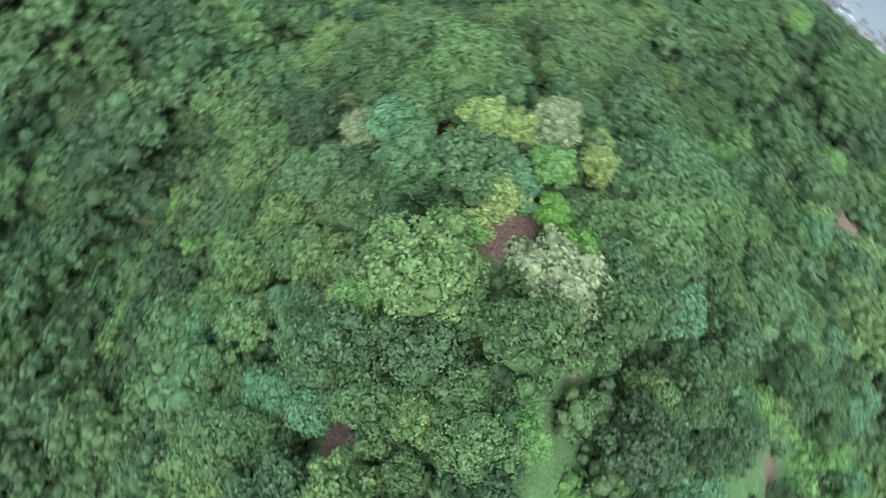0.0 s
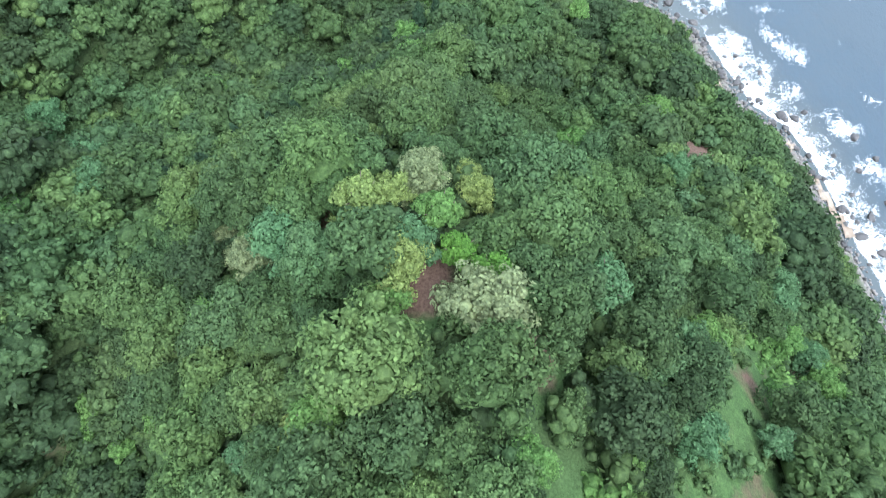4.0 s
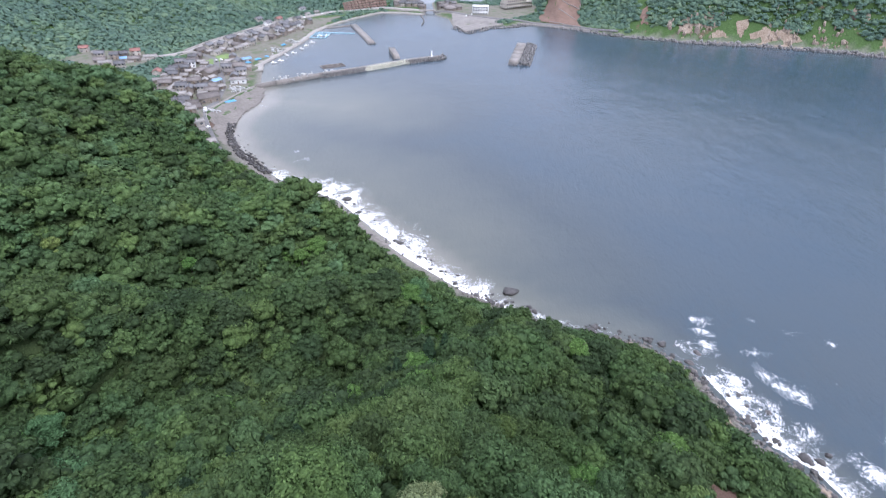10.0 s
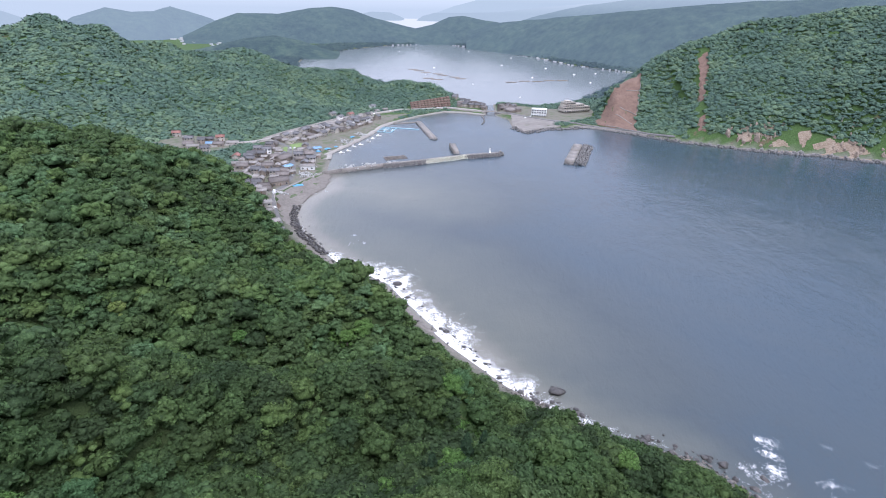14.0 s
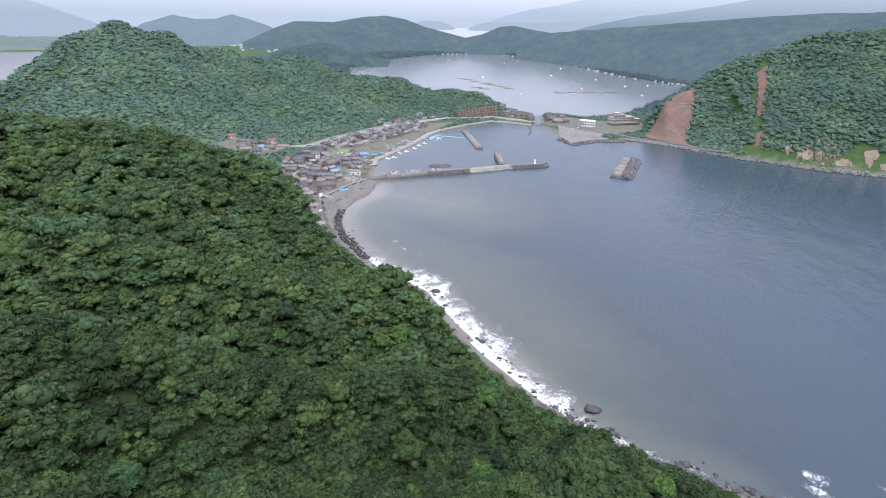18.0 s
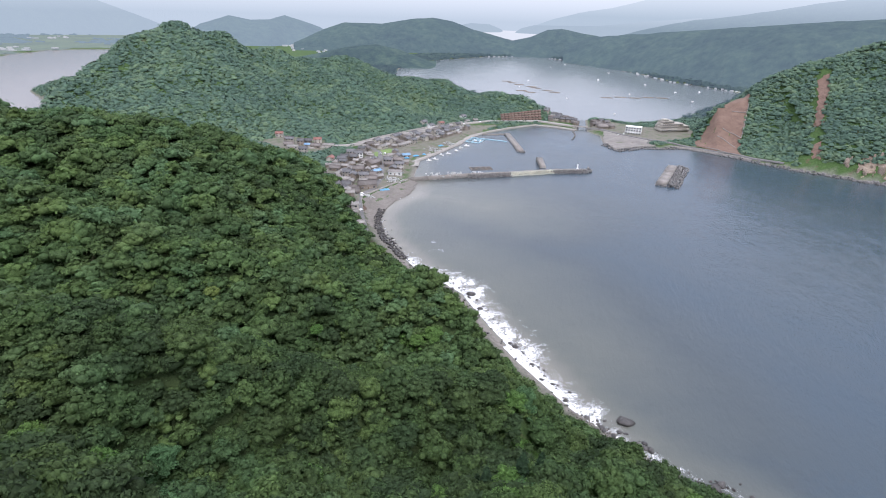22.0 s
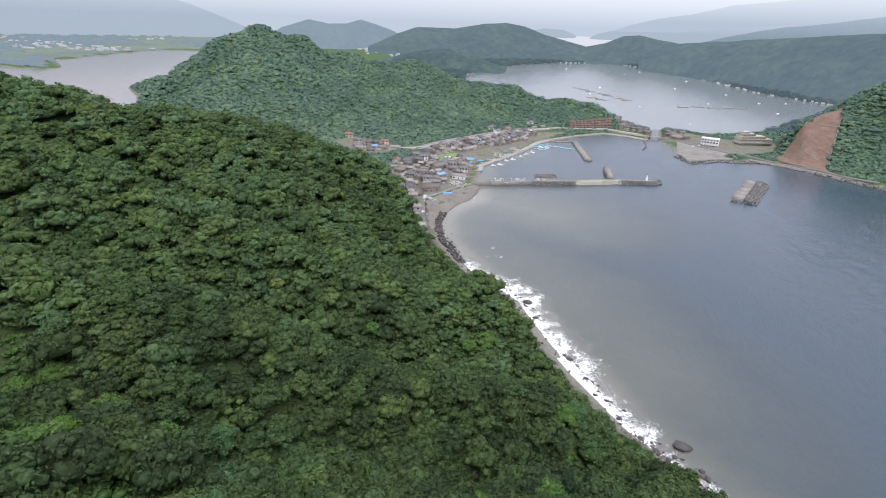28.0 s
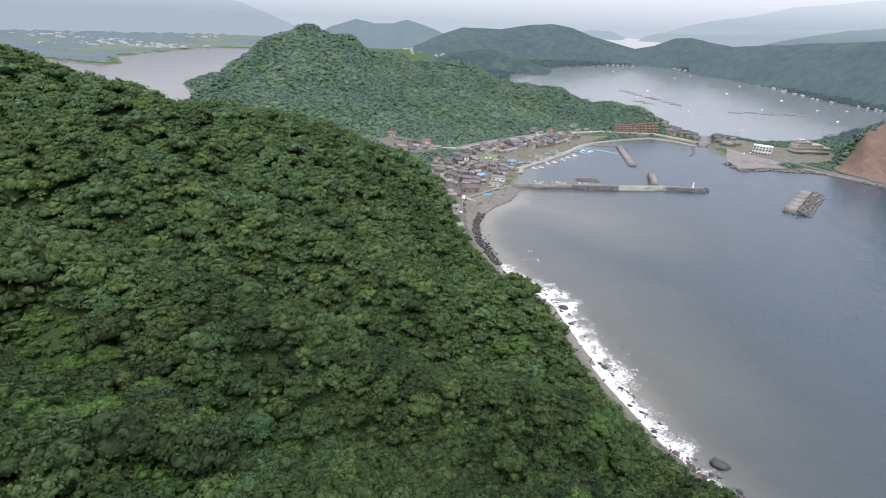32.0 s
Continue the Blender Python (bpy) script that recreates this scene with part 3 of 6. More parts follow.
# ---- distance: wooded ranges beyond the lakes ----
def range_of_hills(name, label, mat, line, spread, rough, seed, foot=0.0):
    """A range from its crest (bearing, height angle in degrees, metres away), with flanks before and behind it."""
    az = np.linspace(line[0][0], line[-1][0], 420)
    up = np.interp(az, [p[0] for p in line], [p[1] for p in line])
    far = np.interp(az, [p[0] for p in line], [p[2] for p in line])
    crest = 149 + far * np.tan(np.radians(up))
    v, rows = [], [*np.linspace(-1, 0, 34), 0.15, 0.4, 1.0]
    for r in rows:
        d = far + r * spread
        x, y = d * np.sin(np.radians(az)), d * np.cos(np.radians(az))
        fall = np.cos(np.pi / 2 * min(abs(r), 1)) ** 0.9
        wob = rough * (1.3 * grid_noise(x, y, 260, seed) + 1.1 * grid_noise(x, y, 110, seed + 1) + 0.6 * grid_noise(x, y, 42, seed + 2) + 0.3 * grid_noise(x, y, 17, seed + 3))
        z = np.maximum(foot + (crest - foot) * fall + wob * (0.15 + 1.5 * abs(fall - fall**3)), foot - 3)
        v.append(np.stack([x, y, z], 1))
    n = len(az)
    i = (np.arange(len(rows) - 1)[:, None] * n + np.arange(n - 1)).ravel()
    ob = new(name, mesh_np(name, np.concatenate(v), np.stack([i, i + 1, i + n + 1, i + n], 1), mat, True))
    return tagged(ob, label, "hills", kind="structure")


# haze glow built into the range materials, stronger the farther they stand
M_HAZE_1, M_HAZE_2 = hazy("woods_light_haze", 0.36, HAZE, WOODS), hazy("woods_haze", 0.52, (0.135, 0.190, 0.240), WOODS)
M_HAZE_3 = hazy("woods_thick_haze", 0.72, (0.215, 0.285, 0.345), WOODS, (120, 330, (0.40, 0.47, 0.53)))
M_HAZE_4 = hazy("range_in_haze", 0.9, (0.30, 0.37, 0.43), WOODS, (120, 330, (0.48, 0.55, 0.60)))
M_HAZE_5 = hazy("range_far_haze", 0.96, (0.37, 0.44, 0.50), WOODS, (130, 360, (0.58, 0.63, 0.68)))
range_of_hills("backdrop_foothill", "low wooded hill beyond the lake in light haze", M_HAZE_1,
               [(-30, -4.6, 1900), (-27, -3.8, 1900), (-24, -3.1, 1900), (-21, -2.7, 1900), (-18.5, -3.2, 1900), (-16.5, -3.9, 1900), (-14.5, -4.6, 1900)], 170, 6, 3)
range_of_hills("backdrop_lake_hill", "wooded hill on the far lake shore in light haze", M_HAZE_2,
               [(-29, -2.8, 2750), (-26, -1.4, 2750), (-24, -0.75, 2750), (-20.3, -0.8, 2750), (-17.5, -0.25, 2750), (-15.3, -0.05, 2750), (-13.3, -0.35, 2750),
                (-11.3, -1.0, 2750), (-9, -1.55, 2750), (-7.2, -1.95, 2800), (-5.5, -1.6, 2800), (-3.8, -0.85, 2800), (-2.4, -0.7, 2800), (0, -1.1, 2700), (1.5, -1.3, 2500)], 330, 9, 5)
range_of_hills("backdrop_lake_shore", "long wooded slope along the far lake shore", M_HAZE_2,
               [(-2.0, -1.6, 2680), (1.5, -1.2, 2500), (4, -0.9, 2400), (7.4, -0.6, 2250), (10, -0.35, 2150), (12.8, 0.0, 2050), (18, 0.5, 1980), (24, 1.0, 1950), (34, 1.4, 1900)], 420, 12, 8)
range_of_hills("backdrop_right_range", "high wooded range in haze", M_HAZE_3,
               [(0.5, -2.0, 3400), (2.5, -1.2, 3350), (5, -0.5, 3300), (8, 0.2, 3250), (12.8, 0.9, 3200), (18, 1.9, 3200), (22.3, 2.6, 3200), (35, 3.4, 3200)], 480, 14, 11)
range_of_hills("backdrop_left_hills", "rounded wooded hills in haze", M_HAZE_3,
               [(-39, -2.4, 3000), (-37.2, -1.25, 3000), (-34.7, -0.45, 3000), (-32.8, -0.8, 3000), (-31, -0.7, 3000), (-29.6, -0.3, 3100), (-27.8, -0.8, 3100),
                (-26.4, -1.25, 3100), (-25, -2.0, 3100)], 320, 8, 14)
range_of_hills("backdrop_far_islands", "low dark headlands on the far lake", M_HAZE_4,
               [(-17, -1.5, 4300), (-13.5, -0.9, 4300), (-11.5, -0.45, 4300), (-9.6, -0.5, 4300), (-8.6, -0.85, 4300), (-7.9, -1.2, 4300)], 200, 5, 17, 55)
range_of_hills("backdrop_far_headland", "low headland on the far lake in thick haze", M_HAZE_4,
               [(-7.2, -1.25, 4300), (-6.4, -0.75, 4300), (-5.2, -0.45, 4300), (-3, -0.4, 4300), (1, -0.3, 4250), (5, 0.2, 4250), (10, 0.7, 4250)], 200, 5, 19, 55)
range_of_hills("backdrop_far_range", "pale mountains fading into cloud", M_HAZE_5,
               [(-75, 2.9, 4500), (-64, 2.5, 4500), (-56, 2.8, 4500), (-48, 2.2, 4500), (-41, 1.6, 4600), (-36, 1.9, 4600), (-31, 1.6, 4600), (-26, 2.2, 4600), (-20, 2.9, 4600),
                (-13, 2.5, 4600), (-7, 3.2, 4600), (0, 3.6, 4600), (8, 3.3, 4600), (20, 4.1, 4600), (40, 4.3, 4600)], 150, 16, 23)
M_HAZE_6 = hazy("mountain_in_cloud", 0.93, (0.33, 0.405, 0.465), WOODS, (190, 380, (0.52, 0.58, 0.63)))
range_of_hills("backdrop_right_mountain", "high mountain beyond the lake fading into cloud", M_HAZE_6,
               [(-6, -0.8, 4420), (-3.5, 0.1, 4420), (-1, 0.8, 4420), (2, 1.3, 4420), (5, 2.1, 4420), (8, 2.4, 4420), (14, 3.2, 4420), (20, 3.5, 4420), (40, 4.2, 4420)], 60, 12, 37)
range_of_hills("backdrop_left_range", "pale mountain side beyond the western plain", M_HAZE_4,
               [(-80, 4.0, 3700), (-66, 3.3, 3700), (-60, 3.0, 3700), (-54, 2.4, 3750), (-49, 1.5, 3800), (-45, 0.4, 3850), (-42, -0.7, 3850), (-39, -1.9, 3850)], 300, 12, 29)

# The far lake, a tilted pale sheet of water; its haze is emission.
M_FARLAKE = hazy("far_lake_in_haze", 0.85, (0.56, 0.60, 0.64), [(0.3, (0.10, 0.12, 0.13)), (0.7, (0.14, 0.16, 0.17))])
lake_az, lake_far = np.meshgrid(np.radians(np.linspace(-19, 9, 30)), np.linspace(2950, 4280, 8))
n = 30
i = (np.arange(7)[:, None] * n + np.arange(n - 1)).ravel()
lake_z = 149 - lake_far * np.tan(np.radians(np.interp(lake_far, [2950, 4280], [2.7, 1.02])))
tagged(new("backdrop_far_lake", mesh_np("backdrop_far_lake", np.stack([lake_far * np.sin(lake_az), lake_far * np.cos(lake_az), lake_z], 2).reshape(-1, 3), np.stack([i, i + 1, i + n + 1, i + n], 1), M_FARLAKE)), "pale far lake with haze painted as glow", "lake", kind="structure")

# ---- surf along the open shore ----
SURF = [(136, -40), (127, 37), (124, 55), (121, 79), (117, 91), (108, 101), (103, 118), (99, 134), (86, 149), (70, 154), (53, 159), (38, 170), (17, 185), (-10, 213),
        (-31, 240), (-52, 270), (-90, 296), (-124, 336), (-145, 377), (-146, 412), (-137, 444), (-142, 470)]


def along(line, step):
    """Points every step metres along a line, with the way to its right."""
    pts, out = np.array(line, float), []
    seg = np.diff(pts, axis=0)
    lens = np.hypot(*seg.T)
    total = np.r_[0, np.cumsum(lens)]
    for d in np.arange(0, total[-1], step):
        k = min(np.searchsorted(total, d, "right") - 1, len(seg) - 1)
        p = pts[k] + seg[k] * (d - total[k]) / lens[k]
        out.append((*p, *(seg[k] / lens[k]), d))
    out = np.array(out)
    for c in (2, 3):
        out[:, c] = np.convolve(np.pad(out[:, c], 6, "edge"), np.ones(13) / 13, "valid")
    return out


line = along(SURF, 1.5)
across = np.r_[np.arange(-4, 26, 1.2), np.arange(26, 52, 3.0)]
px, py, tx, ty, run = line.T
# Width of the surf, from the open point to the sheltered beach.
wide = np.interp(run, [0, 80, 130, 165, 187, 235, 262, 300, 345, 395, 440, 470, 510, 560, 640], [15, 15, 13, 11, 5, 4, 7, 12, 16, 18, 9, 5, 4, 3, 2])
fx, fy = px[:, None] + ty[:, None] * across, py[:, None] - tx[:, None] * across
swell = grid_noise(fx, fy, 9, 41) + 0.5 * grid_noise(fx, fy, 4, 42)
ratio = across[None] / (wide[:, None] * (1 + 0.35 * grid_noise(run, 0 * run, 17, 44)[:, None]))
froth = -0.5 * (across[None] < 0.5) * (run[:, None] > 330) + np.where(ratio < 1, 0.30 - 0.24 * ratio, 0.06 - 0.30 * (ratio - 1))
froth = froth - 0.14 * (wide[:, None] < 8) - 0.4 * (across[None] < 1.5) * (run[:, None] < 240)
crest = np.exp(-((ratio - 0.75) / 0.2) ** 2) * np.clip(wide[:, None] / 20, 0.2, 1)
fz = 0.12 + 0.35 * crest * (1 + 0.8 * swell) + 0.07 * swell
n, m = len(across), len(run)
i = (np.arange(m - 1)[:, None] * n + np.arange(n - 1)).ravel()
surf = new("surf", mesh_np("surf", np.stack([fx.ravel(), fy.ravel(), np.maximum(fz, 0.05).ravel()], 1), np.stack([i, i + n, i + n + 1, i + 1], 1), M_FOAM, True, {"froth": froth.ravel()}))
tagged(surf, "white breaking surf along the rocky shore", "surf", kind="stuff")
fx, fy, ff = sheet(np.arange(88, 176, 2.0), np.arange(60, 180, 2.0))
spot = np.zeros(len(fx))
for cx, cy, cr, turn in ((113, 162, 5, 0.4), (111, 155, 4.5, 0.3), (108, 147, 5, 0.8), (126, 142, 4.5, 0.1), (124, 132, 5, 0.6), (129, 123, 7, 0.9), (149, 125, 3, 0.2), (126, 106, 5, 0.9), (137, 90, 7, 1.2), (140, 74, 7, 1.3), (150, 100, 4, 0.6),
                         (112, 128, 7, 1.1), (118, 110, 8, 1.0), (103, 144, 6, 0.8), (150, 62, 6, 1.3), (135, 160, 4, 0.1), (147, 153, 4, 0.1), (160, 146, 4, 0.1)):
    u, w = (fx - cx) * math.cos(turn) - (fy - cy) * math.sin(turn), (fx - cx) * math.sin(turn) + (fy - cy) * math.cos(turn)
    spot = np.maximum(spot, (1 if cx < 130 or cy < 110 else 0.82) - np.hypot(u / 1.5, w) / (1.7 * cr))
lace = new("foam_patches", mesh_np("foam_patches", np.stack([fx, fy, 0.09 + 0 * fx], 1), ff, M_FOAM, True, {"froth": -0.30 + 0.54 * spot}))
tagged(lace, "drifting lace of white foam on the sea", "foam", kind="stuff")

fx, fy, ff = sheet(np.arange(-150, -54, 2.0), np.arange(296, 456, 2.0))
spot = np.zeros(len(fx))
for cx, cy, cr in ((-88, 338, 6), (-78, 328, 6), (-86, 322, 5), (-105, 321, 6), (-116, 335, 5), (-139, 440, 6), (-134, 432, 4), (-96, 312, 6), (-128, 352, 4)):
    spot = np.maximum(spot, 1 - np.hypot(fx - cx, (fy - cy) / 1.4) / (1.7 * cr))
wash = new("foam_wash", mesh_np("foam_wash", np.stack([fx, fy, 0.10 + 0 * fx], 1), ff, M_FOAM, True, {"froth": np.where(inland(fx, fy) < 0, -0.30, -1.0) + 0.36 * spot}))
tagged(wash, "thin lace of foam off the village beach", "foam", kind="stuff")


# ---- trees ----
def leaf_cards(rng, centre, normal, size, droop=0.0, loose=0.45):
    """Leaf sprays: folded diamonds of two triangles."""
    n = len(centre)
    normal = normal + rng.normal(0, loose, (n, 3))
    normal /= np.linalg.norm(normal, axis=1, keepdims=True)
    a = np.cross(normal, rng.normal(0, 1, (n, 3)))
    a /= np.linalg.norm(a, axis=1, keepdims=True) + 1e-9
    b = np.cross(normal, a)
    s = size * rng.uniform(0.65, 1.35, (n, 1))
    down = np.array([0, 0, -droop])
    v = np.stack([centre - a * s * 0.55, centre + b * s * 0.33 + normal * s * 0.14, centre + a * s * 0.62 + down * s, centre - b * s * 0.33 + normal * s * 0.14], 1)
    i = np.arange(n)[:, None] * 4
    return v.reshape(-1, 3), np.concatenate([i + [0, 3, 1], i + [1, 3, 2]])


def crown(rng, R, H, lobes, cards, card, core):
    """A broadleaf crown of rounded lobes: H is its top; the lobes carry leaf sprays over a leafy core."""
    k = np.arange(lobes)
    r = R * 0.66 * np.sqrt((k + 0.4) / lobes)
    ang = k * 2.4 + rng.uniform(0, 6.3) + rng.normal(0, 0.25, lobes)
    rad = R * rng.uniform(0.34, 0.50, lobes)
    z = H - rad - (0.30 * H) * (r / R) ** 2 * rng.uniform(0.8, 1.5, lobes) - rng.uniform(0, 0.09 * H, lobes)
    c = np.stack([r * np.cos(ang), r * np.sin(ang), z], 1)
    pick = rng.choice(lobes, cards, p=rad**2 / (rad**2).sum())
    d = rng.normal(0, 1, (cards, 3))
    d[:, 2] = np.abs(d[:, 2]) * 1.15 - 0.45
    out = c[pick].copy()
    out[:, 2] = 0
    d += 0.3 * out / (np.linalg.norm(out, axis=1, keepdims=True) + 1e-6)
    d /= np.linalg.norm(d, axis=1, keepdims=True)
    bumpy = 1 + 0.13 * np.sin(d[:, 0] * 9 + pick) * np.sin(d[:, 1] * 9 + 2 * pick) + rng.normal(0, 0.05, cards)
    p = c[pick] + d * rad[pick, None] * bumpy[:, None]
    for j in range(lobes):
        depth = np.linalg.norm(p - c[j], axis=1) / rad[j]
        keep = (depth > 0.8) | (pick == j)
        p, d, pick = p[keep], d[keep], pick[keep]
    pieces = [leaf_cards(rng, p, d, card, 0.15)]
    cv, cf = core
    for j in range(lobes):
        lump = 1 + 0.16 * np.sin(cv[:, [1]] * 7 + j) * np.sin(cv[:, [0]] * 6 + 2 * j)
        pieces.append((c[j] + cv * rad[j] * 0.88 * lump * [1, 1, 0.95], cf))
    return joined(pieces)


def trunk(rng, H, R, limbs, sides):
    lean = rng.normal(0, 0.3, 2)
    pieces = [tube([(0, 0, -0.8), (lean[0] * 0.3, lean[1] * 0.3, H * 0.35), (lean[0], lean[1], H * 0.78)], [0.24, 0.17, 0.06], sides)]
    for j in range(limbs):
        a = j * 6.283 / max(limbs, 1) + rng.uniform(-0.3, 0.3)
        r = R * rng.uniform(0.5, 0.75)
        pieces.append(tube([(0, 0, H * 0.36), (r * 0.45 * math.cos(a), r * 0.45 * math.sin(a), H * 0.58), (r * math.cos(a), r * math.sin(a), H * 0.74)], [0.11, 0.08, 0.03], max(sides - 2, 3)))
    v, f = joined(pieces)
    return v, quads_to_tris(f)


def cedar(rng, H, R, tiers, cards, card):
    """A conifer: a narrow cone of drooping sprays in tiers round a leafy core."""
    t = rng.uniform(0, 1, cards) ** 0.7
    tier = np.floor(t * tiers) / tiers
    rad = R * (1 - t) ** 0.85 * (0.72 + 0.4 * (1 - (t - tier) * tiers)) + 0.08
    a = rng.uniform(0, 6.283, cards)
    p = np.stack([rad * np.cos(a), rad * np.sin(a), H * (0.18 + 0.82 * t)], 1)
    d = np.stack([np.cos(a), np.sin(a), 0.7 + 0 * a], 1)
    pieces = [leaf_cards(rng, p, d, card, 0.35)]
    cone = tube([(0, 0, H * 0.16), (0, 0, H * 0.3), (0, 0, H * 0.62), (0, 0, H * 0.97)], [R * 0.5, R * 0.72, R * 0.42, 0.05], 7)
    pieces.append((cone[0], quads_to_tris(cone[1])))
    return joined(pieces)


def leafy_crown(rng, R, H, pads, per, card, core, flat=0.62, thick=0.36, low=0.55, inner=0.77):
    """A broad crown: flattened pads of foliage at uneven heights in a lopsided outline, each set with leaf sprays."""
    k = np.arange(pads)
    ang = k * 2.4 + rng.uniform(0, 6.3) + rng.normal(0, 0.35, pads)
    lop = 1 + 0.22 * np.sin(2 * ang + rng.uniform(0, 6.3)) + 0.14 * np.sin(3 * ang + rng.uniform(0, 6.3))
    r = R * 0.84 * np.sqrt((k + 0.3) / pads) * lop
    rad = R * math.sqrt(1.75 / pads) * rng.uniform(0.70, 1.25, pads)
    z = H - thick * H * (r / R) ** 2 * rng.uniform(0.6, 1.4, pads) - np.abs(rng.normal(0, 0.075 * H, pads)) - rad * flat
    c = np.stack([r * np.cos(ang), r * np.sin(ang), z], 1)
    cv, cf = core
    squash = np.array([1, 1, flat])
    pieces = [(ICO1[0] * [0.72 * R, 0.72 * R, 0.22 * H] + [0, 0, low * H], ICO1[1])]
    for q, w in zip(c, rad):
        pieces.append((q + cv * squash * w * (inner + rng.normal(0, 0.09, (len(cv), 1))), cf))
    pick = np.repeat(k, per)
    d = rng.normal(0, 1, (len(pick), 3))
    d[:, 2] = np.abs(d[:, 2]) * 1.1 - 0.4
    d /= np.linalg.norm(d, axis=1, keepdims=True)
    p = c[pick] + d * squash * (rad[pick] * rng.uniform(0.74, 1.12, len(pick)))[:, None]
    for q, w, j in zip(c, rad, k):
        keep = (np.linalg.norm((p - q) / squash, axis=1) > 0.68 * w) | (pick == j)
        p, d, pick = p[keep], d[keep], pick[keep]
    pieces.append(leaf_cards(rng, p, d + [0, 0, 0.3], card, 0.15, 0.38))
    return joined(pieces)


rng = np.random.default_rng(7)
NEAR = [(leafy_crown(rng, R * 1.26, H, 21 + lo, 108, 0.36, ICO1, 0.66, 0.50, inner=0.60), trunk(rng, H, R, 5, 6), H)
        for R, H, lo in ((3.6, 8.6, 9), (3.0, 7.6, 7), (4.1, 9.2, 11), (3.4, 8.0, 8), (2.6, 6.8, 6), (3.8, 9.6, 10), (3.2, 7.2, 9))]
MID = [leafy_crown(rng, R * 1.42, H * 0.95, 18 + lo // 2, 28, 0.68, ICO1, 0.66, 0.54, inner=0.70) for R, H, lo in ((3.5, 8.6, 8), (3.0, 8.0, 6), (4.0, 9.4, 9), (3.4, 8.2, 7), (2.7, 7.4, 6), (3.8, 9.0, 8), (4.4, 9.6, 10), (3.2, 7.8, 8))]
MID = [joined([m, trunk(rng, 7, 3, 0, 3)]) for m in MID]
THIN = [leafy_crown(rng, R * 1.45, H * 0.92, 10 + lo // 2, 12, 1.2, ICO1, 0.66, 0.50) for R, H, lo in ((3.6, 8.6, 5), (3.1, 8.0, 4), (4.1, 9.4, 6), (3.4, 8.2, 5), (2.8, 7.4, 4), (4.5, 9.6, 6), (3.3, 8.0, 4))]
CEDAR_MID = [cedar(rng, 11, 2.4, 8, 230, 1.0), cedar(rng, 9.5, 2.1, 7, 200, 1.0)]


def far_crown(rng, fine=True):
    v, f = ICO2 if fine else ICO1
    lump = 1 + 0.22 * np.sin(v[:, [0]] * 5 + rng.uniform(0, 6)) * np.sin(v[:, [1]] * 5 + rng.uniform(0, 6)) + rng.normal(0, 0.14, (len(v), 1))
    keep = np.all(v[f][:, :, 2] > -0.45, axis=1)
    return v * lump * [4.6, 4.6, 2.6] + [0, 0, 3.0], f[keep]


FAR = [far_crown(rng) for _ in range(6)]


def tiny_crown(rng):
    """A far tree: uneven lobes grown together and broken up by sprays of leaves."""
    bits = []
    for k in range(2):
        v, f = far_crown(rng, False)
        q = rng.uniform(0.62, 0.85)
        bits.append((v * [q, q, q * 0.9] + [*rng.uniform(-1.8, 1.8, 2), rng.uniform(0.2, 1.2)], f))
    d = rng.normal(0, 1, (13, 3))
    d[:, 2] = np.abs(d[:, 2])
    d /= np.linalg.norm(d, axis=1, keepdims=True)
    bits.append(leaf_cards(rng, d * [4.4, 4.4, 3.0] * rng.uniform(0.75, 1.1, (13, 1)) * [1, 1, 0.85] + [0, 0, 3.0], d + [0, 0, 0.7], 2.7, 0.1, 0.22))
    return joined(bits)


TINY = [tiny_crown(rng) for _ in range(8)]


def scattered(x0, x1, y0, y1, gap, seed, jitter=0.42):
    r = np.random.default_rng(seed)
    X, Y = np.meshgrid(np.arange(x0, x1, gap), np.arange(y0, y1, gap * 0.9))
    X = X + (np.arange(X.shape[0])[:, None] % 2) * gap / 2
    X, Y = X + r.uniform(-jitter, jitter, X.shape) * gap, Y + r.uniform(-jitter, jitter, Y.shape) * gap
    return X.ravel(), Y.ravel(), r


def stand(name, label, mat, protos, x, y, size, seed, shade=None, sink=0.3):
    """Many trees as one object: a tint for each, turned and scaled one by one."""
    r = np.random.default_rng(seed)
    z = height(x, y) - sink
    kind, turn = r.integers(0, len(protos), len(x)), r.uniform(0, 6.283, len(x))
    tint = np.clip(r.beta(1.6, 1.9, len(x)) + 0.28 * grid_noise(x, y, 30, seed) + 0.15 * grid_noise(x, y, 90, seed + 1), 0, 1) if shade is None else shade
    vs, fs, ts, n = [], [], [], 0
    for k, (pv, pf) in enumerate(protos):
        sel = np.where(kind == k)[0]
        if not len(sel):
            continue
        c, s, q = np.cos(turn[sel])[:, None], np.sin(turn[sel])[:, None], size[sel][:, None]
        v = np.stack([(pv[:, 0] * c - pv[:, 1] * s) * q + x[sel][:, None], (pv[:, 0] * s + pv[:, 1] * c) * q + y[sel][:, None], pv[:, 2] * q * r.uniform(0.85, 1.15, len(sel))[:, None] + z[sel][:, None]], 2)
        vs.append(v.reshape(-1, 3))
        fs.append((pf[None] + (n + np.arange(len(sel)) * len(pv))[:, None, None]).reshape(-1, 3))
        ts.append(np.repeat(tint[sel], len(pv)))
        n += len(sel) * len(pv)
    ob = new(name, mesh_np(name, np.concatenate(vs), np.concatenate(fs), mat, False, {"tint": np.concatenate(ts)}))
    return tagged(ob, label, "forest", kind="stuff")


def open_ground(x, y, grow=1.0):
    free = np.zeros(np.shape(x), bool)
    for cx, cy, cr, _ in CLEARINGS:
        free |= np.hypot(x - cx, y - cy) < cr * grow + 1.6
    return free


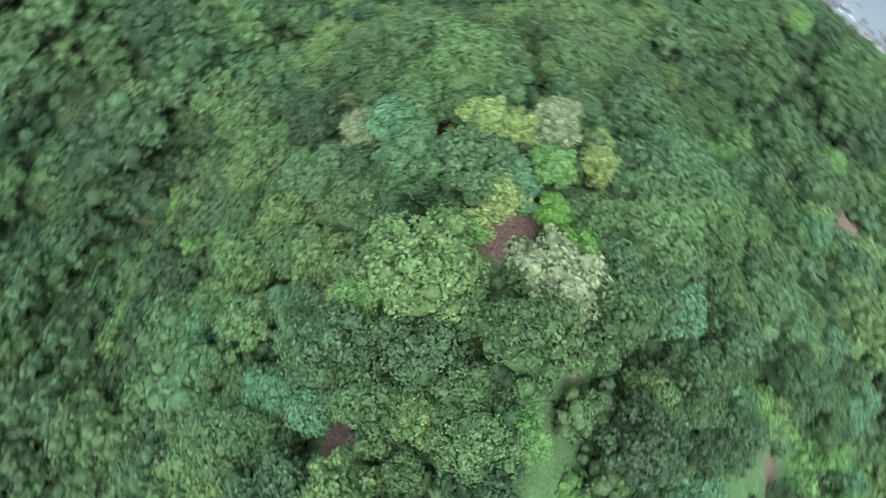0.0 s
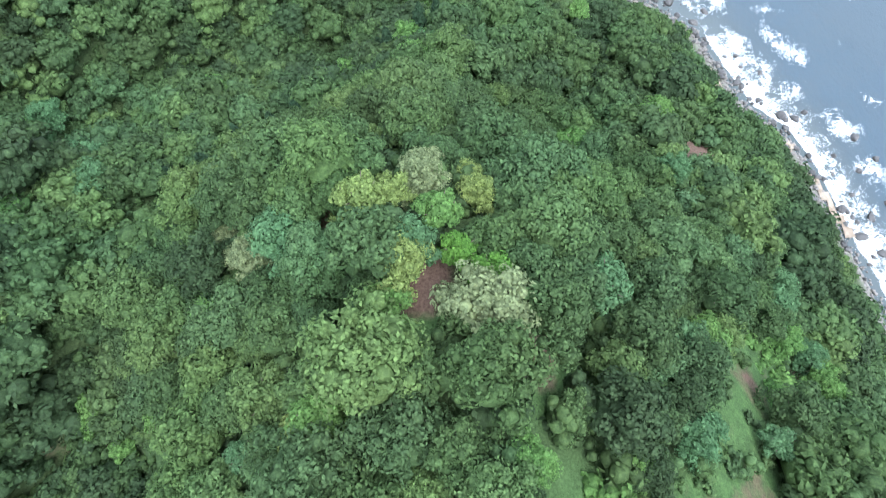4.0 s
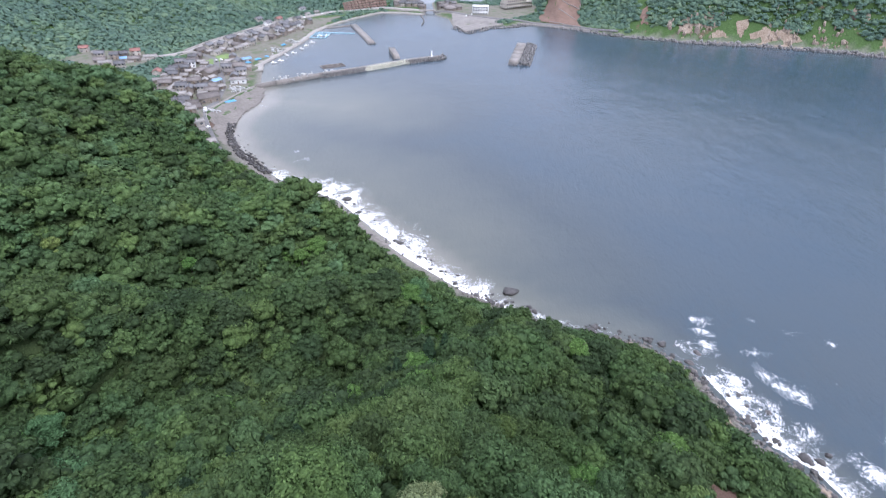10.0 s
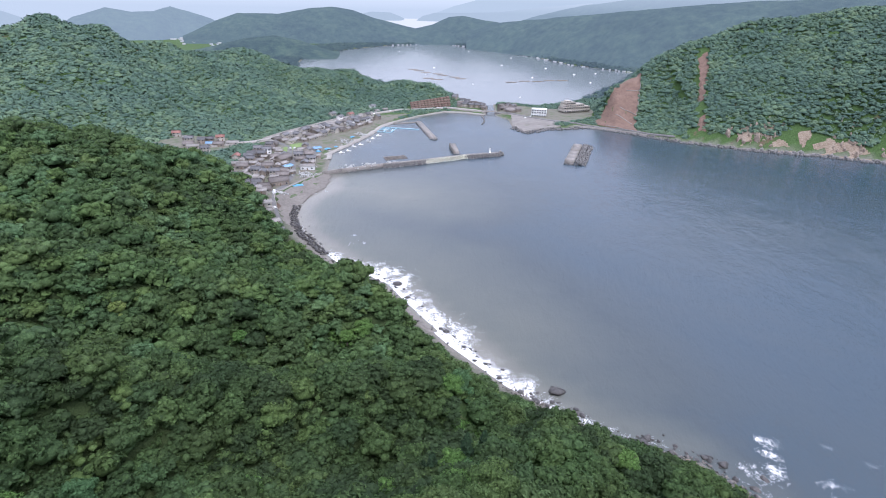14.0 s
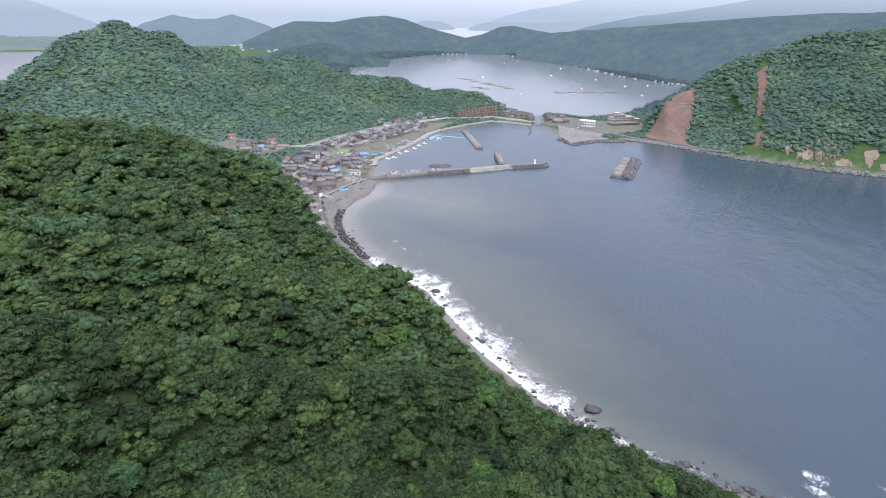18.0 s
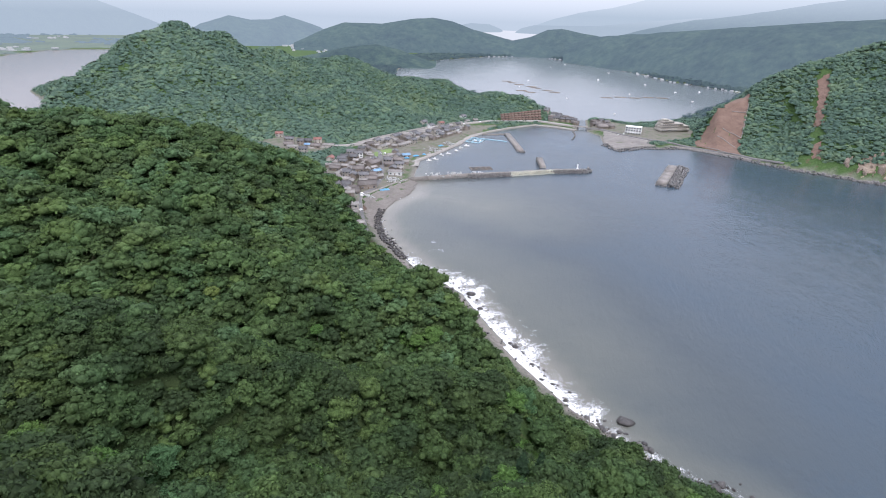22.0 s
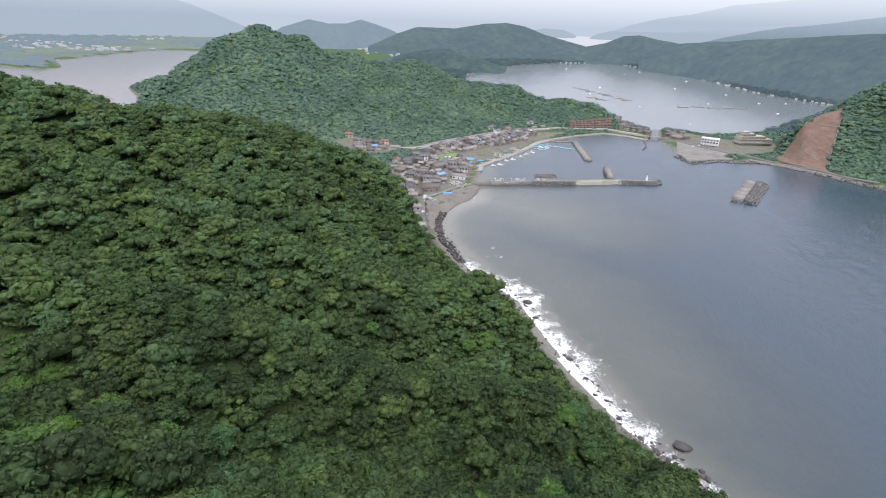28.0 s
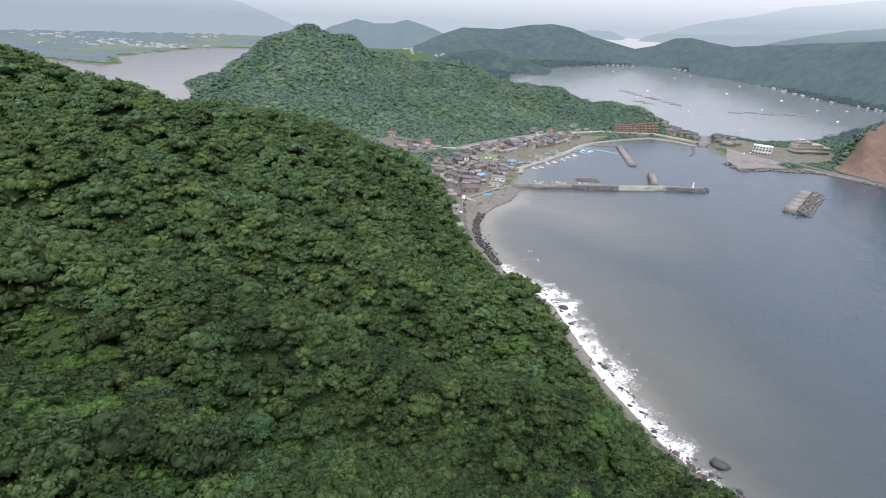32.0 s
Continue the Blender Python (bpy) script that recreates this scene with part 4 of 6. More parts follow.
LOTS = [[(-245, 470), (-215, 420), (-190, 378), (-160, 348), (-146, 338), (-138, 348), (-140, 500), (-150, 560), (-130, 740), (-100, 815), (-160, 790), (-215, 700), (-256, 600), (-246, 540)],
        [(-375, 570), (-315, 535), (-285, 530), (-275, 575), (-300, 605), (-360, 612)], [(-40, 855), (20, 745), (25, 945), (-45, 915)], [(-120, 832), (-48, 868), (-52, 886), (-124, 852)], [(20, 745), (20, 905), (60, 905), (100, 880), (175, 892), (182, 850), (160, 800), (115, 765), (60, 735)]]


def built_up(x, y):
    free = edge_distance(x, y, [(-300, 560), (-262, 585), (-251, 599), (-238, 641), (-203, 712), (-153, 795), (-128, 822), (-60, 856), (-20, 842)])[0] < 9
    free |= edge_distance(x, y, [(-104, 304), (-122, 318), (-134, 328), (-150, 356), (-165, 386)])[0] < 5.5
    for lot in LOTS:
        free |= inside(x, y, lot)
    return free


# Slopes under vines and low growth: place and radius.
VINES = [(-150, 62, 15), (-122, 48, 13), (-104, 38, 11), (-84, 66, 9), (-74, 42, 7), (-77, 64, 6), (2, 134, 8), (22, 122, 7), (-56, 190, 7), (52, 8, 6), (16, -9, 6)]


def overgrown(x, y):
    hit = np.zeros(np.shape(x), bool)
    for cx, cy, cr in VINES:
        hit |= np.hypot(x - cx, y - cy) < cr * (1 + 0.3 * grid_noise(x, y, 9, 96))
    return hit


HOME = (2.0, 24.0)
# Trees of another colour: place, size, leaves.
CHOSEN = [(-9.1, 27.1, 0.95, M_LEAF_YELLOW), (-5.4, 28.4, 0.6, M_LEAF_YELLOW), (-2.3, 30.1, 0.7, M_LEAF_PALE), (1.4, 19.8, 0.75, M_LEAF_BRIGHT), (3.8, 12.6, 1.12, M_LEAF_PALE), (4.4, 16.6, 0.85, M_LEAF_BRIGHT),
          (3.6, 9.4, 0.62, M_LEAF_YELLOW), (5.6, 8.6, 0.6, M_LEAF_BRIGHT), (-5.8, 15.0, 0.75, M_LEAF_LIGHT), (-4.6, 18.8, 0.8, M_LEAF_YELLOW), (-18.5, 25.0, 1.05, M_LEAF_MINT), (-24.7, 25.2, 0.75, M_LEAF_PALE),
          (18.3, 16.6, 1.1, M_LEAF_MINT), (17, 31.9, 0.8, M_LEAF_LIGHT), (-13.5, 4.0, 1.05, M_LEAF_LIGHT), (-12.9, 11.2, 0.7, M_LEAF_LIGHT), (4.6, 29.0, 0.6, M_LEAF_YELLOW), (-0.5, 25.0, 0.85, M_LEAF_LIGHT)]
CHOSEN += [(-13.8, -7.6, 1.0, M_LEAF_MINT), (-18.5, -8.5, 0.8, M_LEAF_MINT), (-37.8, -6.4, 1.0, M_LEAF_MINT), (56, 19.3, 1.0, M_LEAF_MINT), (57, 14, 0.85, M_LEAF_LIGHT), (33.7, 11.6, 0.85, M_LEAF_LIGHT), (-30.8, 19, 0.85, M_LEAF_LIGHT),
           (-42.7, 8.3, 0.9, M_LEAF_LIGHT), (-61.6, 51, 1.1, M_LEAF_MINT), (27.8, -0.3, 0.8, M_LEAF_MINT), (63, 6.5, 0.8, M_LEAF_LIGHT), (6, -1.1, 0.6, M_LEAF_LIGHT), (-68, 58.8, 1.35, M_LEAF_MINT), (-35.6, 61.1, 0.9, M_LEAF_BRIGHT),
           (-2.2, 78.4, 1.0, M_LEAF_LIGHT), (43, 46, 0.9, M_LEAF_LIGHT), (15.4, 37.3, 0.75, M_LEAF_LIGHT), (-68.8, 82, 0.8, M_LEAF_LIGHT)]

CHOSEN += [(-13.4, 31.2, 0.50, M_LEAF_YELLOW), (-2.1, 33.0, 0.62, M_LEAF_PALE), (4.0, 33.3, 0.50, M_LEAF_YELLOW), (17.1, 46.2, 0.50, M_LEAF_LIGHT), (-3.6, 20.9, 0.70, M_LEAF_MINT), (7.6, 13.9, 0.45, M_LEAF_YELLOW), (18.4, 19.7, 0.70, M_LEAF_MINT), (-31.4, 32.3, 0.55, M_LEAF_PALE),
           (-28.4, 27.4, 0.50, M_LEAF_PALE), (-33.3, 21.5, 0.75, M_LEAF_MINT), (-16.1, 3.0, 0.90, M_LEAF_YELLOW), (-10.0, -1.6, 0.80, M_LEAF_BRIGHT), (-25.1, 1.3, 0.70, M_LEAF_MINT), (-21.7, -9.1, 0.80, M_LEAF_MINT), (6.9, -8.7, 0.80, M_LEAF_LIGHT), (17.8, -2.6, 0.60, M_LEAF_LIGHT), (30.5, 10.8, 0.80, M_LEAF_MINT),
           (63.4, 26.5, 0.70, M_LEAF_MINT), (-57.7, 10.4, 0.90, M_LEAF_LIGHT), (-53.1, 4.7, 0.70, M_LEAF_LIGHT), (-90.9, 81.6, 1.20, M_LEAF_MINT), (30.3, 65.6, 0.80, M_LEAF_LIGHT), (50.7, 52.0, 0.90, M_LEAF_MINT), (38.0, 32.2, 0.45, M_LEAF_BRIGHT), (62.4, 11.1, 0.80, M_LEAF_MINT), (73.8, 7.8, 0.50, M_LEAF_PALE),
           (66.7, 4.4, 0.70, M_LEAF_LIGHT), (-59.3, -10.2, 0.80, M_LEAF_LIGHT), (-50.6, -11.6, 0.80, M_LEAF_MINT)]
CHOSEN += [(-91, 73, 1.1, M_LEAF_LIGHT), (-86, 77, 1.0, M_LEAF_MINT), (-95, 69, 0.9, M_LEAF_LIGHT), (-52, 86, 1.15, M_LEAF_LIGHT), (-139, 65, 1.2, M_LEAF_LIGHT), (-134, 70, 1.0, M_LEAF_LIGHT), (-141, 79, 1.1, M_LEAF_MINT), (-55, 190, 1.2, M_LEAF_LIGHT), (-139, 168, 1.2, M_LEAF_YELLOW),
           (-7, 148, 1.1, M_LEAF_LIGHT), (-92, 43, 1.2, M_LEAF_LIGHT), (-96, 48, 1.0, M_LEAF_BRIGHT), (-114, 69, 1.1, M_LEAF_LIGHT), (-97, 178, 1.1, M_LEAF_LIGHT), (-18, 90, 1.1, M_LEAF_LIGHT), (-3, 93, 1.2, M_LEAF_LIGHT), (-4, 153, 1.2, M_LEAF_MINT), (45, 116, 1.35, M_LEAF_LIGHT),
           (54, 71, 1.1, M_LEAF_LIGHT), (-50, 87, 1.1, M_LEAF_LIGHT), (34, 66, 1.1, M_LEAF_LIGHT), (-49, 195, 1.2, M_LEAF_LIGHT), (2, 88, 0.9, M_LEAF_MINT), (62, 24, 0.9, M_LEAF_MINT), (63, 29, 0.8, M_LEAF_LIGHT), (42, -2, 0.8, M_LEAF_MINT), (36, 9, 0.7, M_LEAF_MINT)]

tx, ty, r = scattered(-480, 130, -45, 400, 5.8, 3, 0.36)
tx, ty = tx + 1.5 * grid_noise(tx, ty, 13, 91), ty + 1.5 * grid_noise(tx, ty, 13, 92)
s = inland(tx, ty)
ok = (s > np.interp(ty, [60, 150, 205, 215, 280, 300], [13, 12.5, 10, 16, 16, 9])) & ~open_ground(tx, ty) & ~built_up(tx, ty) & (height(tx, ty) > 1.6)
dist = np.hypot(tx - HOME[0], ty - HOME[1])
for cx, cy, q, _ in CHOSEN:
    ok &= np.hypot(tx - cx, ty - cy) > 3.0 * q
ok &= (dist < 98) | (ty > 0.22 * np.abs(tx) - 10)
ok &= ~overgrown(tx, ty) | (r.uniform(0, 1, len(tx)) < 0.22)
tx, ty, dist = tx[ok], ty[ok], dist[ok]
size = np.clip(r.lognormal(0.0, 0.24, len(tx)), 0.66, 1.36) * np.interp(s[ok], [10, 30], [0.62, 1.0])
near_r = np.sort(dist)[215]
gully = np.zeros(len(tx), bool)
for cx, cy, cr in ((-44, 52, 9), (-37, 44, 8), (-30, 66, 7), (-6, 96, 8), (-42, 68, 6), (6, 104, 5)):
    gully |= (np.hypot(tx - cx, ty - cy) < cr) & (r.uniform(0, 1, len(tx)) < 0.8)
out, rest = np.hypot(tx, ty), dist > near_r
hidden = ty > np.interp(tx, [-480, -377, -289, -252, -236, -215, -190, -172], [60, 190, 222, 252, 268, 310, 346, 420]) + 22
for name, label, protos, sel in (("forest", "dense broadleaf forest covering the coastal hillside", MID, out < 165), ("upper_forest", "dense broadleaf forest on the upper slopes", THIN, (out >= 165) & (out < 475) & ~hidden),
                                 ("forest_ridge", "forest on the far side of the ridge", FAR, (out >= 475) | hidden)):
    sel = sel & rest & ~gully
    # tints darkened round 110 m for crown shade and dark species, lighter farther off
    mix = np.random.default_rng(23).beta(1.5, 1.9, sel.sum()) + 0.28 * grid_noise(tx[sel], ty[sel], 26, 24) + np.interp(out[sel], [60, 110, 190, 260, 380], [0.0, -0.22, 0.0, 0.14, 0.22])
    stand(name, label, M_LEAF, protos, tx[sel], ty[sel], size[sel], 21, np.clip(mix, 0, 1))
conifer = rest & gully
stand("conifer_stand", "dark cedars standing in the gully", M_LEAF_CEDAR, CEDAR_MID, tx[conifer], ty[conifer], size[conifer] * 0.9, 22)

# Single trees round the hilltop clearing.
TREES = []
for k, (pc, pt, h) in enumerate(NEAR):
    TREES.append((mesh_np("crown", *pc, M_LEAF_OWN), mesh_np("trunk", *pt, M_BARK, True)))
PAINT = {M_LEAF_YELLOW: "yellow-green leafy", M_LEAF_BRIGHT: "bright green leafy", M_LEAF_PALE: "pale-blossoming", M_LEAF_MINT: "mint-green leafy", M_LEAF_LIGHT: "light green leafy"}
special = {}
for mat in PAINT:
    special[mat] = [mesh_np("crown", *NEAR[k][0], mat, False, {"tint": np.full(len(NEAR[k][0][0]), 0.5)}) for k in (0, 3, 4)]


def plant(x, y, q, crown_mesh, trunk_mesh, label):
    tree = tagged(new("tree"), label, "tree", "trees on the hilltop")
    z = float(height(np.array([x]), np.array([y]))[0]) - 0.2
    tree.matrix_basis = Matrix.LocRotScale((x, y, z), Euler((0, 0, float(r.uniform(0, 6.28)))), (q, q, q * float(r.uniform(0.9, 1.12))))
    for pn, me in (("crown", crown_mesh), ("trunk", trunk_mesh)):
        ob = new(pn, me)
        ob.parent = tree


for k in np.where(dist <= near_r)[0]:
    which = int(r.integers(0, len(TREES)))
    plant(float(tx[k]), float(ty[k]), float(size[k]), *TREES[which], "green broadleaf tree with a dense rounded crown")
for x, y, q, mat in CHOSEN:
    plant(x, y, q * 1.04, special[mat][int(r.integers(0, 3))], TREES[3][1], PAINT[mat] + " broadleaf tree on the hilltop")

# Undergrowth: low clumps of leaves between the trees.
ux, uy, r = scattered(-100, 128, -40, 190, 3.8, 5, 0.5)
s = inland(ux, uy)
ok = (s > 9) & ~open_ground(ux, uy, 0.6) & (r.uniform(0, 1, len(ux)) < np.clip(1.4 - np.hypot(ux, uy - 30) / 110, 0.1, 0.8))
ux, uy = ux[ok], uy[ok]
# A lower storey of young trees that closes the canopy between the large crowns.
YOUNG = [leafy_crown(rng, 3.3, h, 6, 11, 0.85, ICO1, low=0.45) for h in (4.4, 5.2, 6.0)]
yx, yy, yr = scattered(-330, 130, -45, 360, 4.7, 8, 0.4)
ys_, yd = inland(yx, yy), np.hypot(yx, yy)
ok_y = (ys_ > 15) & ~open_ground(yx, yy, 1.15) & ~built_up(yx, yy) & (yd < 280) & ~overgrown(yx, yy) & (height(yx, yy) > 3) & ((yd < 98) | (yy > 0.22 * np.abs(yx) - 10)) & (yy < np.interp(yx, [-480, -377, -289, -252, -236, -215, -190, -172], [60, 190, 222, 252, 268, 310, 346, 420]) + 14)
stand("young_forest", "young broadleaf trees between the large crowns", M_LEAF, YOUNG, yx[ok_y], yy[ok_y], yr.uniform(0.8, 1.15, ok_y.sum()) * np.interp(yd[ok_y], [60, 110], [0.72, 1.0]), 27)
SHRUB = [crown(rng, 1.6, 1.8, 3, 34, 0.6, ICO1) for _ in range(4)]
VINE = [leafy_crown(rng, 1.9, h, 5, 14, 0.6, ICO1, low=0.4) for h in (1.3, 1.9, 2.6)]
vx, vy, vr = scattered(-170, 75, -25, 205, 2.5, 9, 0.5)
ok_v = overgrown(vx, vy) & (vr.uniform(0, 1, len(vx)) < 0.86) & (inland(vx, vy) > 9)
vine_tint = np.clip(0.5 + 0.5 * grid_noise(vx[ok_v], vy[ok_v], 11, 97) + vr.normal(0, 0.15, ok_v.sum()), 0, 1)
stand("vine_cover", "light green vines and low bushes covering the slope", M_LEAF_VINE, VINE, vx[ok_v], vy[ok_v], vr.uniform(0.6, 1.4, ok_v.sum()), 28, vine_tint)
stand("undergrowth", "low green shrubs and vines between the trees", M_LEAF, SHRUB, ux, uy, r.uniform(0.5, 1.35, len(ux)), 25, sink=0.25)

# Woods on the hill behind the village, on the far shore and on the valley sides.
def turned_away(x, y):
    """Slopes whose trees stand behind their own crest, as seen from the headland."""
    d = np.hypot(x, y)
    return (height(x * (1 - 6 / d), y * (1 - 6 / d)) - height(x, y)) / 6 > 0.17


tx, ty, r = scattered(-1000, 60, 430, 1040, 5.0, 11, 0.48)
s, hz = inland(tx, ty), height(tx, ty)
ok = (s > 6) & (hz > 2.0) & ~built_up(tx, ty) & ~turned_away(tx, ty)
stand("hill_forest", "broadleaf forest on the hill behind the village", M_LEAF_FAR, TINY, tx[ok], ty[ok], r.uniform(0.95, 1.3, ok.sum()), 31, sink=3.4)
tx, ty, r = scattered(20, 640, 540, 1090, 3.9, 13, 0.48)
s, hz = inland(tx, ty), height(tx, ty)
SLIDE = [(156, 776), (164, 758), (208, 722), (209, 740), (222, 793), (234, 842), (226, 846), (205, 832), (195, 818), (177, 802), (160, 786)]
ok = (s > np.where(ty > 850, 5, np.where(tx > 262, 25 + 9 * grid_noise(tx, ty, 22, 78), 12))) & (hz > 2.0) & (np.hypot(tx, ty) > 560) & ~built_up(tx, ty) & (edge_distance(tx, ty, [(18, 838), (66, 800), (119, 769), (171, 748), (218, 716), (250, 696)])[0] > 8) & ~inside(tx, ty, SLIDE) & (edge_distance(tx, ty, [(277, 694), (290, 750), (299, 782), (306, 818)])[0] > np.interp(ty, [690, 770, 782], [4.0, 4.5, 7.5])) & ~turned_away(tx, ty)
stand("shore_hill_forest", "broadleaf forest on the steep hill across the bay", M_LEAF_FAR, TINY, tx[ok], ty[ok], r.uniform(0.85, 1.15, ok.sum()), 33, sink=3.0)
# Wooded banks round the lake; painted haze makes these leaves glow a little.
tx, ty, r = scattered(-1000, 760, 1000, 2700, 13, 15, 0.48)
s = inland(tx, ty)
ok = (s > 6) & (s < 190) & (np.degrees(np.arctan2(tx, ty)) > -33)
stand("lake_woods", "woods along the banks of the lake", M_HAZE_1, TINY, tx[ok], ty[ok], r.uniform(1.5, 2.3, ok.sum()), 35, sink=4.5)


# ---- village and harbour ----
def draped(name, poly, step, lift, mat, label, category, gaps=0.0):
    """A sheet that follows the ground inside an outline."""
    xs, ys = [p[0] for p in poly], [p[1] for p in poly]
    x, y, f = sheet(np.arange(min(xs), max(xs) + step, step), np.arange(min(ys), max(ys) + step, step))
    x, y = x + 0.3 * step * grid_noise(x, y, step * 2, 51), y + 0.3 * step * grid_noise(x, y, step * 2, 52)
    f = f[inside(x, y, poly)[f].sum(1) >= 3]
    if gaps:
        f = f[(grid_noise(x, y, 16, 71) + 0.5 * grid_noise(x, y, 7, 72))[f].mean(1) > gaps]
    keep, back = np.unique(f, return_inverse=True)
    x, y = x[keep], y[keep]
    z = np.maximum(height(x, y), 0.15) + lift
    ob = new(name, mesh_np(name, np.stack([x, y, z], 1), back.reshape(-1, 4), mat, True))
    return tagged(ob, label, category, kind="structure")


def ribbon(name, line, width, lift, mat, label, category, z=None, thick=0.0):
    """A road or wall along a line: level at z, or laid on the ground."""
    a = along(line, 2.5)
    px, py, dx, dy = a[:, 0], a[:, 1], a[:, 2], a[:, 3]
    n = np.hypot(dx, dy)
    nx, ny = dy / n * width / 2, -dx / n * width / 2
    mid = (np.maximum(height(px, py), 0.5) if z is None else np.full(len(px), float(z))) + lift
    if z is None:
        mid = np.convolve(np.pad(mid, 4, "edge"), np.ones(9) / 9, "valid")
    rows = [(px - nx, py - ny, mid - thick), (px - nx, py - ny, mid), (px + nx, py + ny, mid), (px + nx, py + ny, mid - thick)]
    v = np.concatenate([np.stack(r, 1) for r in rows])
    m = len(px)
    i = np.arange(m - 1)
    f = np.concatenate([np.stack([i + k * m, i + 1 + k * m, i + 1 + (k + 1) * m, i + (k + 1) * m], 1) for k in ((0, 1, 2) if thick else (1,))])
    return tagged(new(name, mesh_np(name, v, f, mat)), label, category, kind="structure")


M_DIRT = surface("village_lot", [(0.32, (0.10, 0.092, 0.08)), (0.45, (0.19, 0.165, 0.145)), (0.55, (0.14, 0.13, 0.105)), (0.68, (0.08, 0.11, 0.045))], 0.11, 0.95)
M_LAWN = surface("lawn", [(0.3, (0.11, 0.17, 0.05)), (0.7, (0.17, 0.24, 0.08))], 0.2, 0.95)
M_TILE_GREY = surface("grey_roof_tiles", [(0.3, (0.085, 0.085, 0.088)), (0.7, (0.16, 0.158, 0.16))], 0.5, 0.6, vary=0.3)
M_TILE_BROWN = surface("brown_roof_tiles", [(0.3, (0.095, 0.085, 0.078)), (0.7, (0.19, 0.165, 0.148))], 0.5, 0.65, vary=0.3)
M_TILE_PALE = surface("pale_sheet_roof", [(0.3, (0.20, 0.185, 0.17)), (0.7, (0.32, 0.30, 0.275))], 0.3, 0.6, vary=0.2)
M_TILE_BLUE = surface("blue_sheet_roof", [(0.3, (0.16, 0.30, 0.46)), (0.7, (0.26, 0.42, 0.58))], 0.3, 0.5, vary=0.1)
M_TILE_RED = surface("red_roof_tiles", [(0.3, (0.20, 0.09, 0.075)), (0.7, (0.29, 0.14, 0.11))], 0.4, 0.65, vary=0.1)
M_WALL_CREAM = surface("cream_plaster", [(0.3, (0.36, 0.33, 0.285)), (0.7, (0.50, 0.465, 0.41))], 0.3, 0.85, vary=0.2)
M_WALL_WOOD = surface("weathered_boards", [(0.3, (0.17, 0.14, 0.115)), (0.7, (0.30, 0.26, 0.22))], 0.6, 0.85, vary=0.3)
M_WALL_WHITE = surface("white_paint", [(0.3, (0.68, 0.68, 0.66)), (0.7, (0.80, 0.80, 0.78))], 0.4, 0.7, vary=0.05)
M_PANE = surface("dark_window_glass", [(0.3, (0.05, 0.06, 0.07)), (0.7, (0.09, 0.10, 0.11))], 0.4, 0.15, bump=0.0)
M_DOOR = surface("brown_door", [(0.3, (0.12, 0.08, 0.05)), (0.7, (0.2, 0.14, 0.09))], 1.0, 0.6)
M_TARP = surface("blue_tarpaulin", [(0.3, (0.05, 0.24, 0.42)), (0.7, (0.10, 0.34, 0.52))], 0.4, 0.5, bump=0.8, dist=0.2)
M_TYRE = surface("black_rubber", [(0.3, (0.02, 0.02, 0.02)), (0.7, (0.04, 0.04, 0.04))], 2, 0.8)
M_QUAY = surface("pale_quay_concrete", [(0.3, (0.22, 0.205, 0.185)), (0.7, (0.34, 0.32, 0.29))], 0.12, 0.85, bump=0.3)
M_REDWALL = surface("red_retaining_wall", [(0.3, (0.12, 0.078, 0.06)), (0.7, (0.20, 0.135, 0.108))], 0.15, 0.9)
M_PONTOON = surface("pale_blue_pontoon", [(0.3, (0.20, 0.36, 0.44)), (0.7, (0.30, 0.46, 0.53))], 0.5, 0.6)
M_NET = surface("fishing_gear", [(0.3, (0.14, 0.15, 0.15)), (0.7, (0.42, 0.42, 0.40))], 1.5, 0.9, vary=0.4)

draped("pavement_village", [(-245, 470), (-215, 420), (-190, 378), (-160, 352), (-146, 350), (-163, 388), (-170, 412), (-166, 432), (-157, 462), (-152, 484), (-158, 506), (-160, 530), (-166, 560), (-157, 600), (-143, 662), (-138, 708),
                            (-127, 740), (-110, 800), (-160, 775), (-205, 700), (-250, 600), (-240, 540)], 4.0, 0.10, M_DIRT, "trodden earth and gravel yards between the houses", "yard")
draped("pavement_hamlet", [(-375, 570), (-315, 535), (-285, 530), (-275, 575), (-300, 605), (-360, 612)], 4.0, 0.10, M_DIRT, "yards of the hamlet below the wooded hill", "yard")
draped("pavement_beach", [(-143, 350), (-161, 386), (-168, 411), (-165, 428), (-156, 460), (-149, 482), (-141, 478), (-135, 446), (-144, 412), (-143, 376), (-123, 340)], 3.0, 0.35, M_SAND, "grey sand and pebble beach below the sea wall", "beach")
draped("lawn", [(-226, 552), (-214, 545), (-200, 575), (-205, 592), (-218, 585)], 3.0, 0.22, M_LAWN, "small mown green lot among the houses", "lawn")
ribbon("road_shore", [(-132, 322), (-150, 356), (-165, 386), (-173, 412), (-171, 432), (-176, 470), (-190, 510), (-204, 540), (-214, 570), (-246, 600)], 5.0, 0.28, M_ASPHALT, "narrow grey shore road", "road")
ribbon("road_main", [(-300, 560), (-262, 585), (-251, 599), (-238, 641), (-221, 675), (-203, 712), (-179, 762), (-153, 795), (-128, 822), (-98, 832), (-60, 856), (-20, 842), (4, 838)], 7.5, 1.8, M_QUAY, "pale grey two-lane road on a low bank", "road", thick=2.6)
ribbon("wall_road_bank", [(-256, 597), (-243, 642), (-226, 677), (-208, 714), (-184, 765), (-158, 799)], 0.6, 3.0, M_QUAY, "long pale concrete wall along the road", "wall", thick=2.4)
ribbon("wall_sea", [(-134, 330), (-146, 353), (-162, 386), (-169.5, 411), (-167, 429), (-158, 460), (-151, 482)], 0.8, 1.1, M_CONCRETE, "low concrete sea wall between road and beach", "wall", thick=2.2)
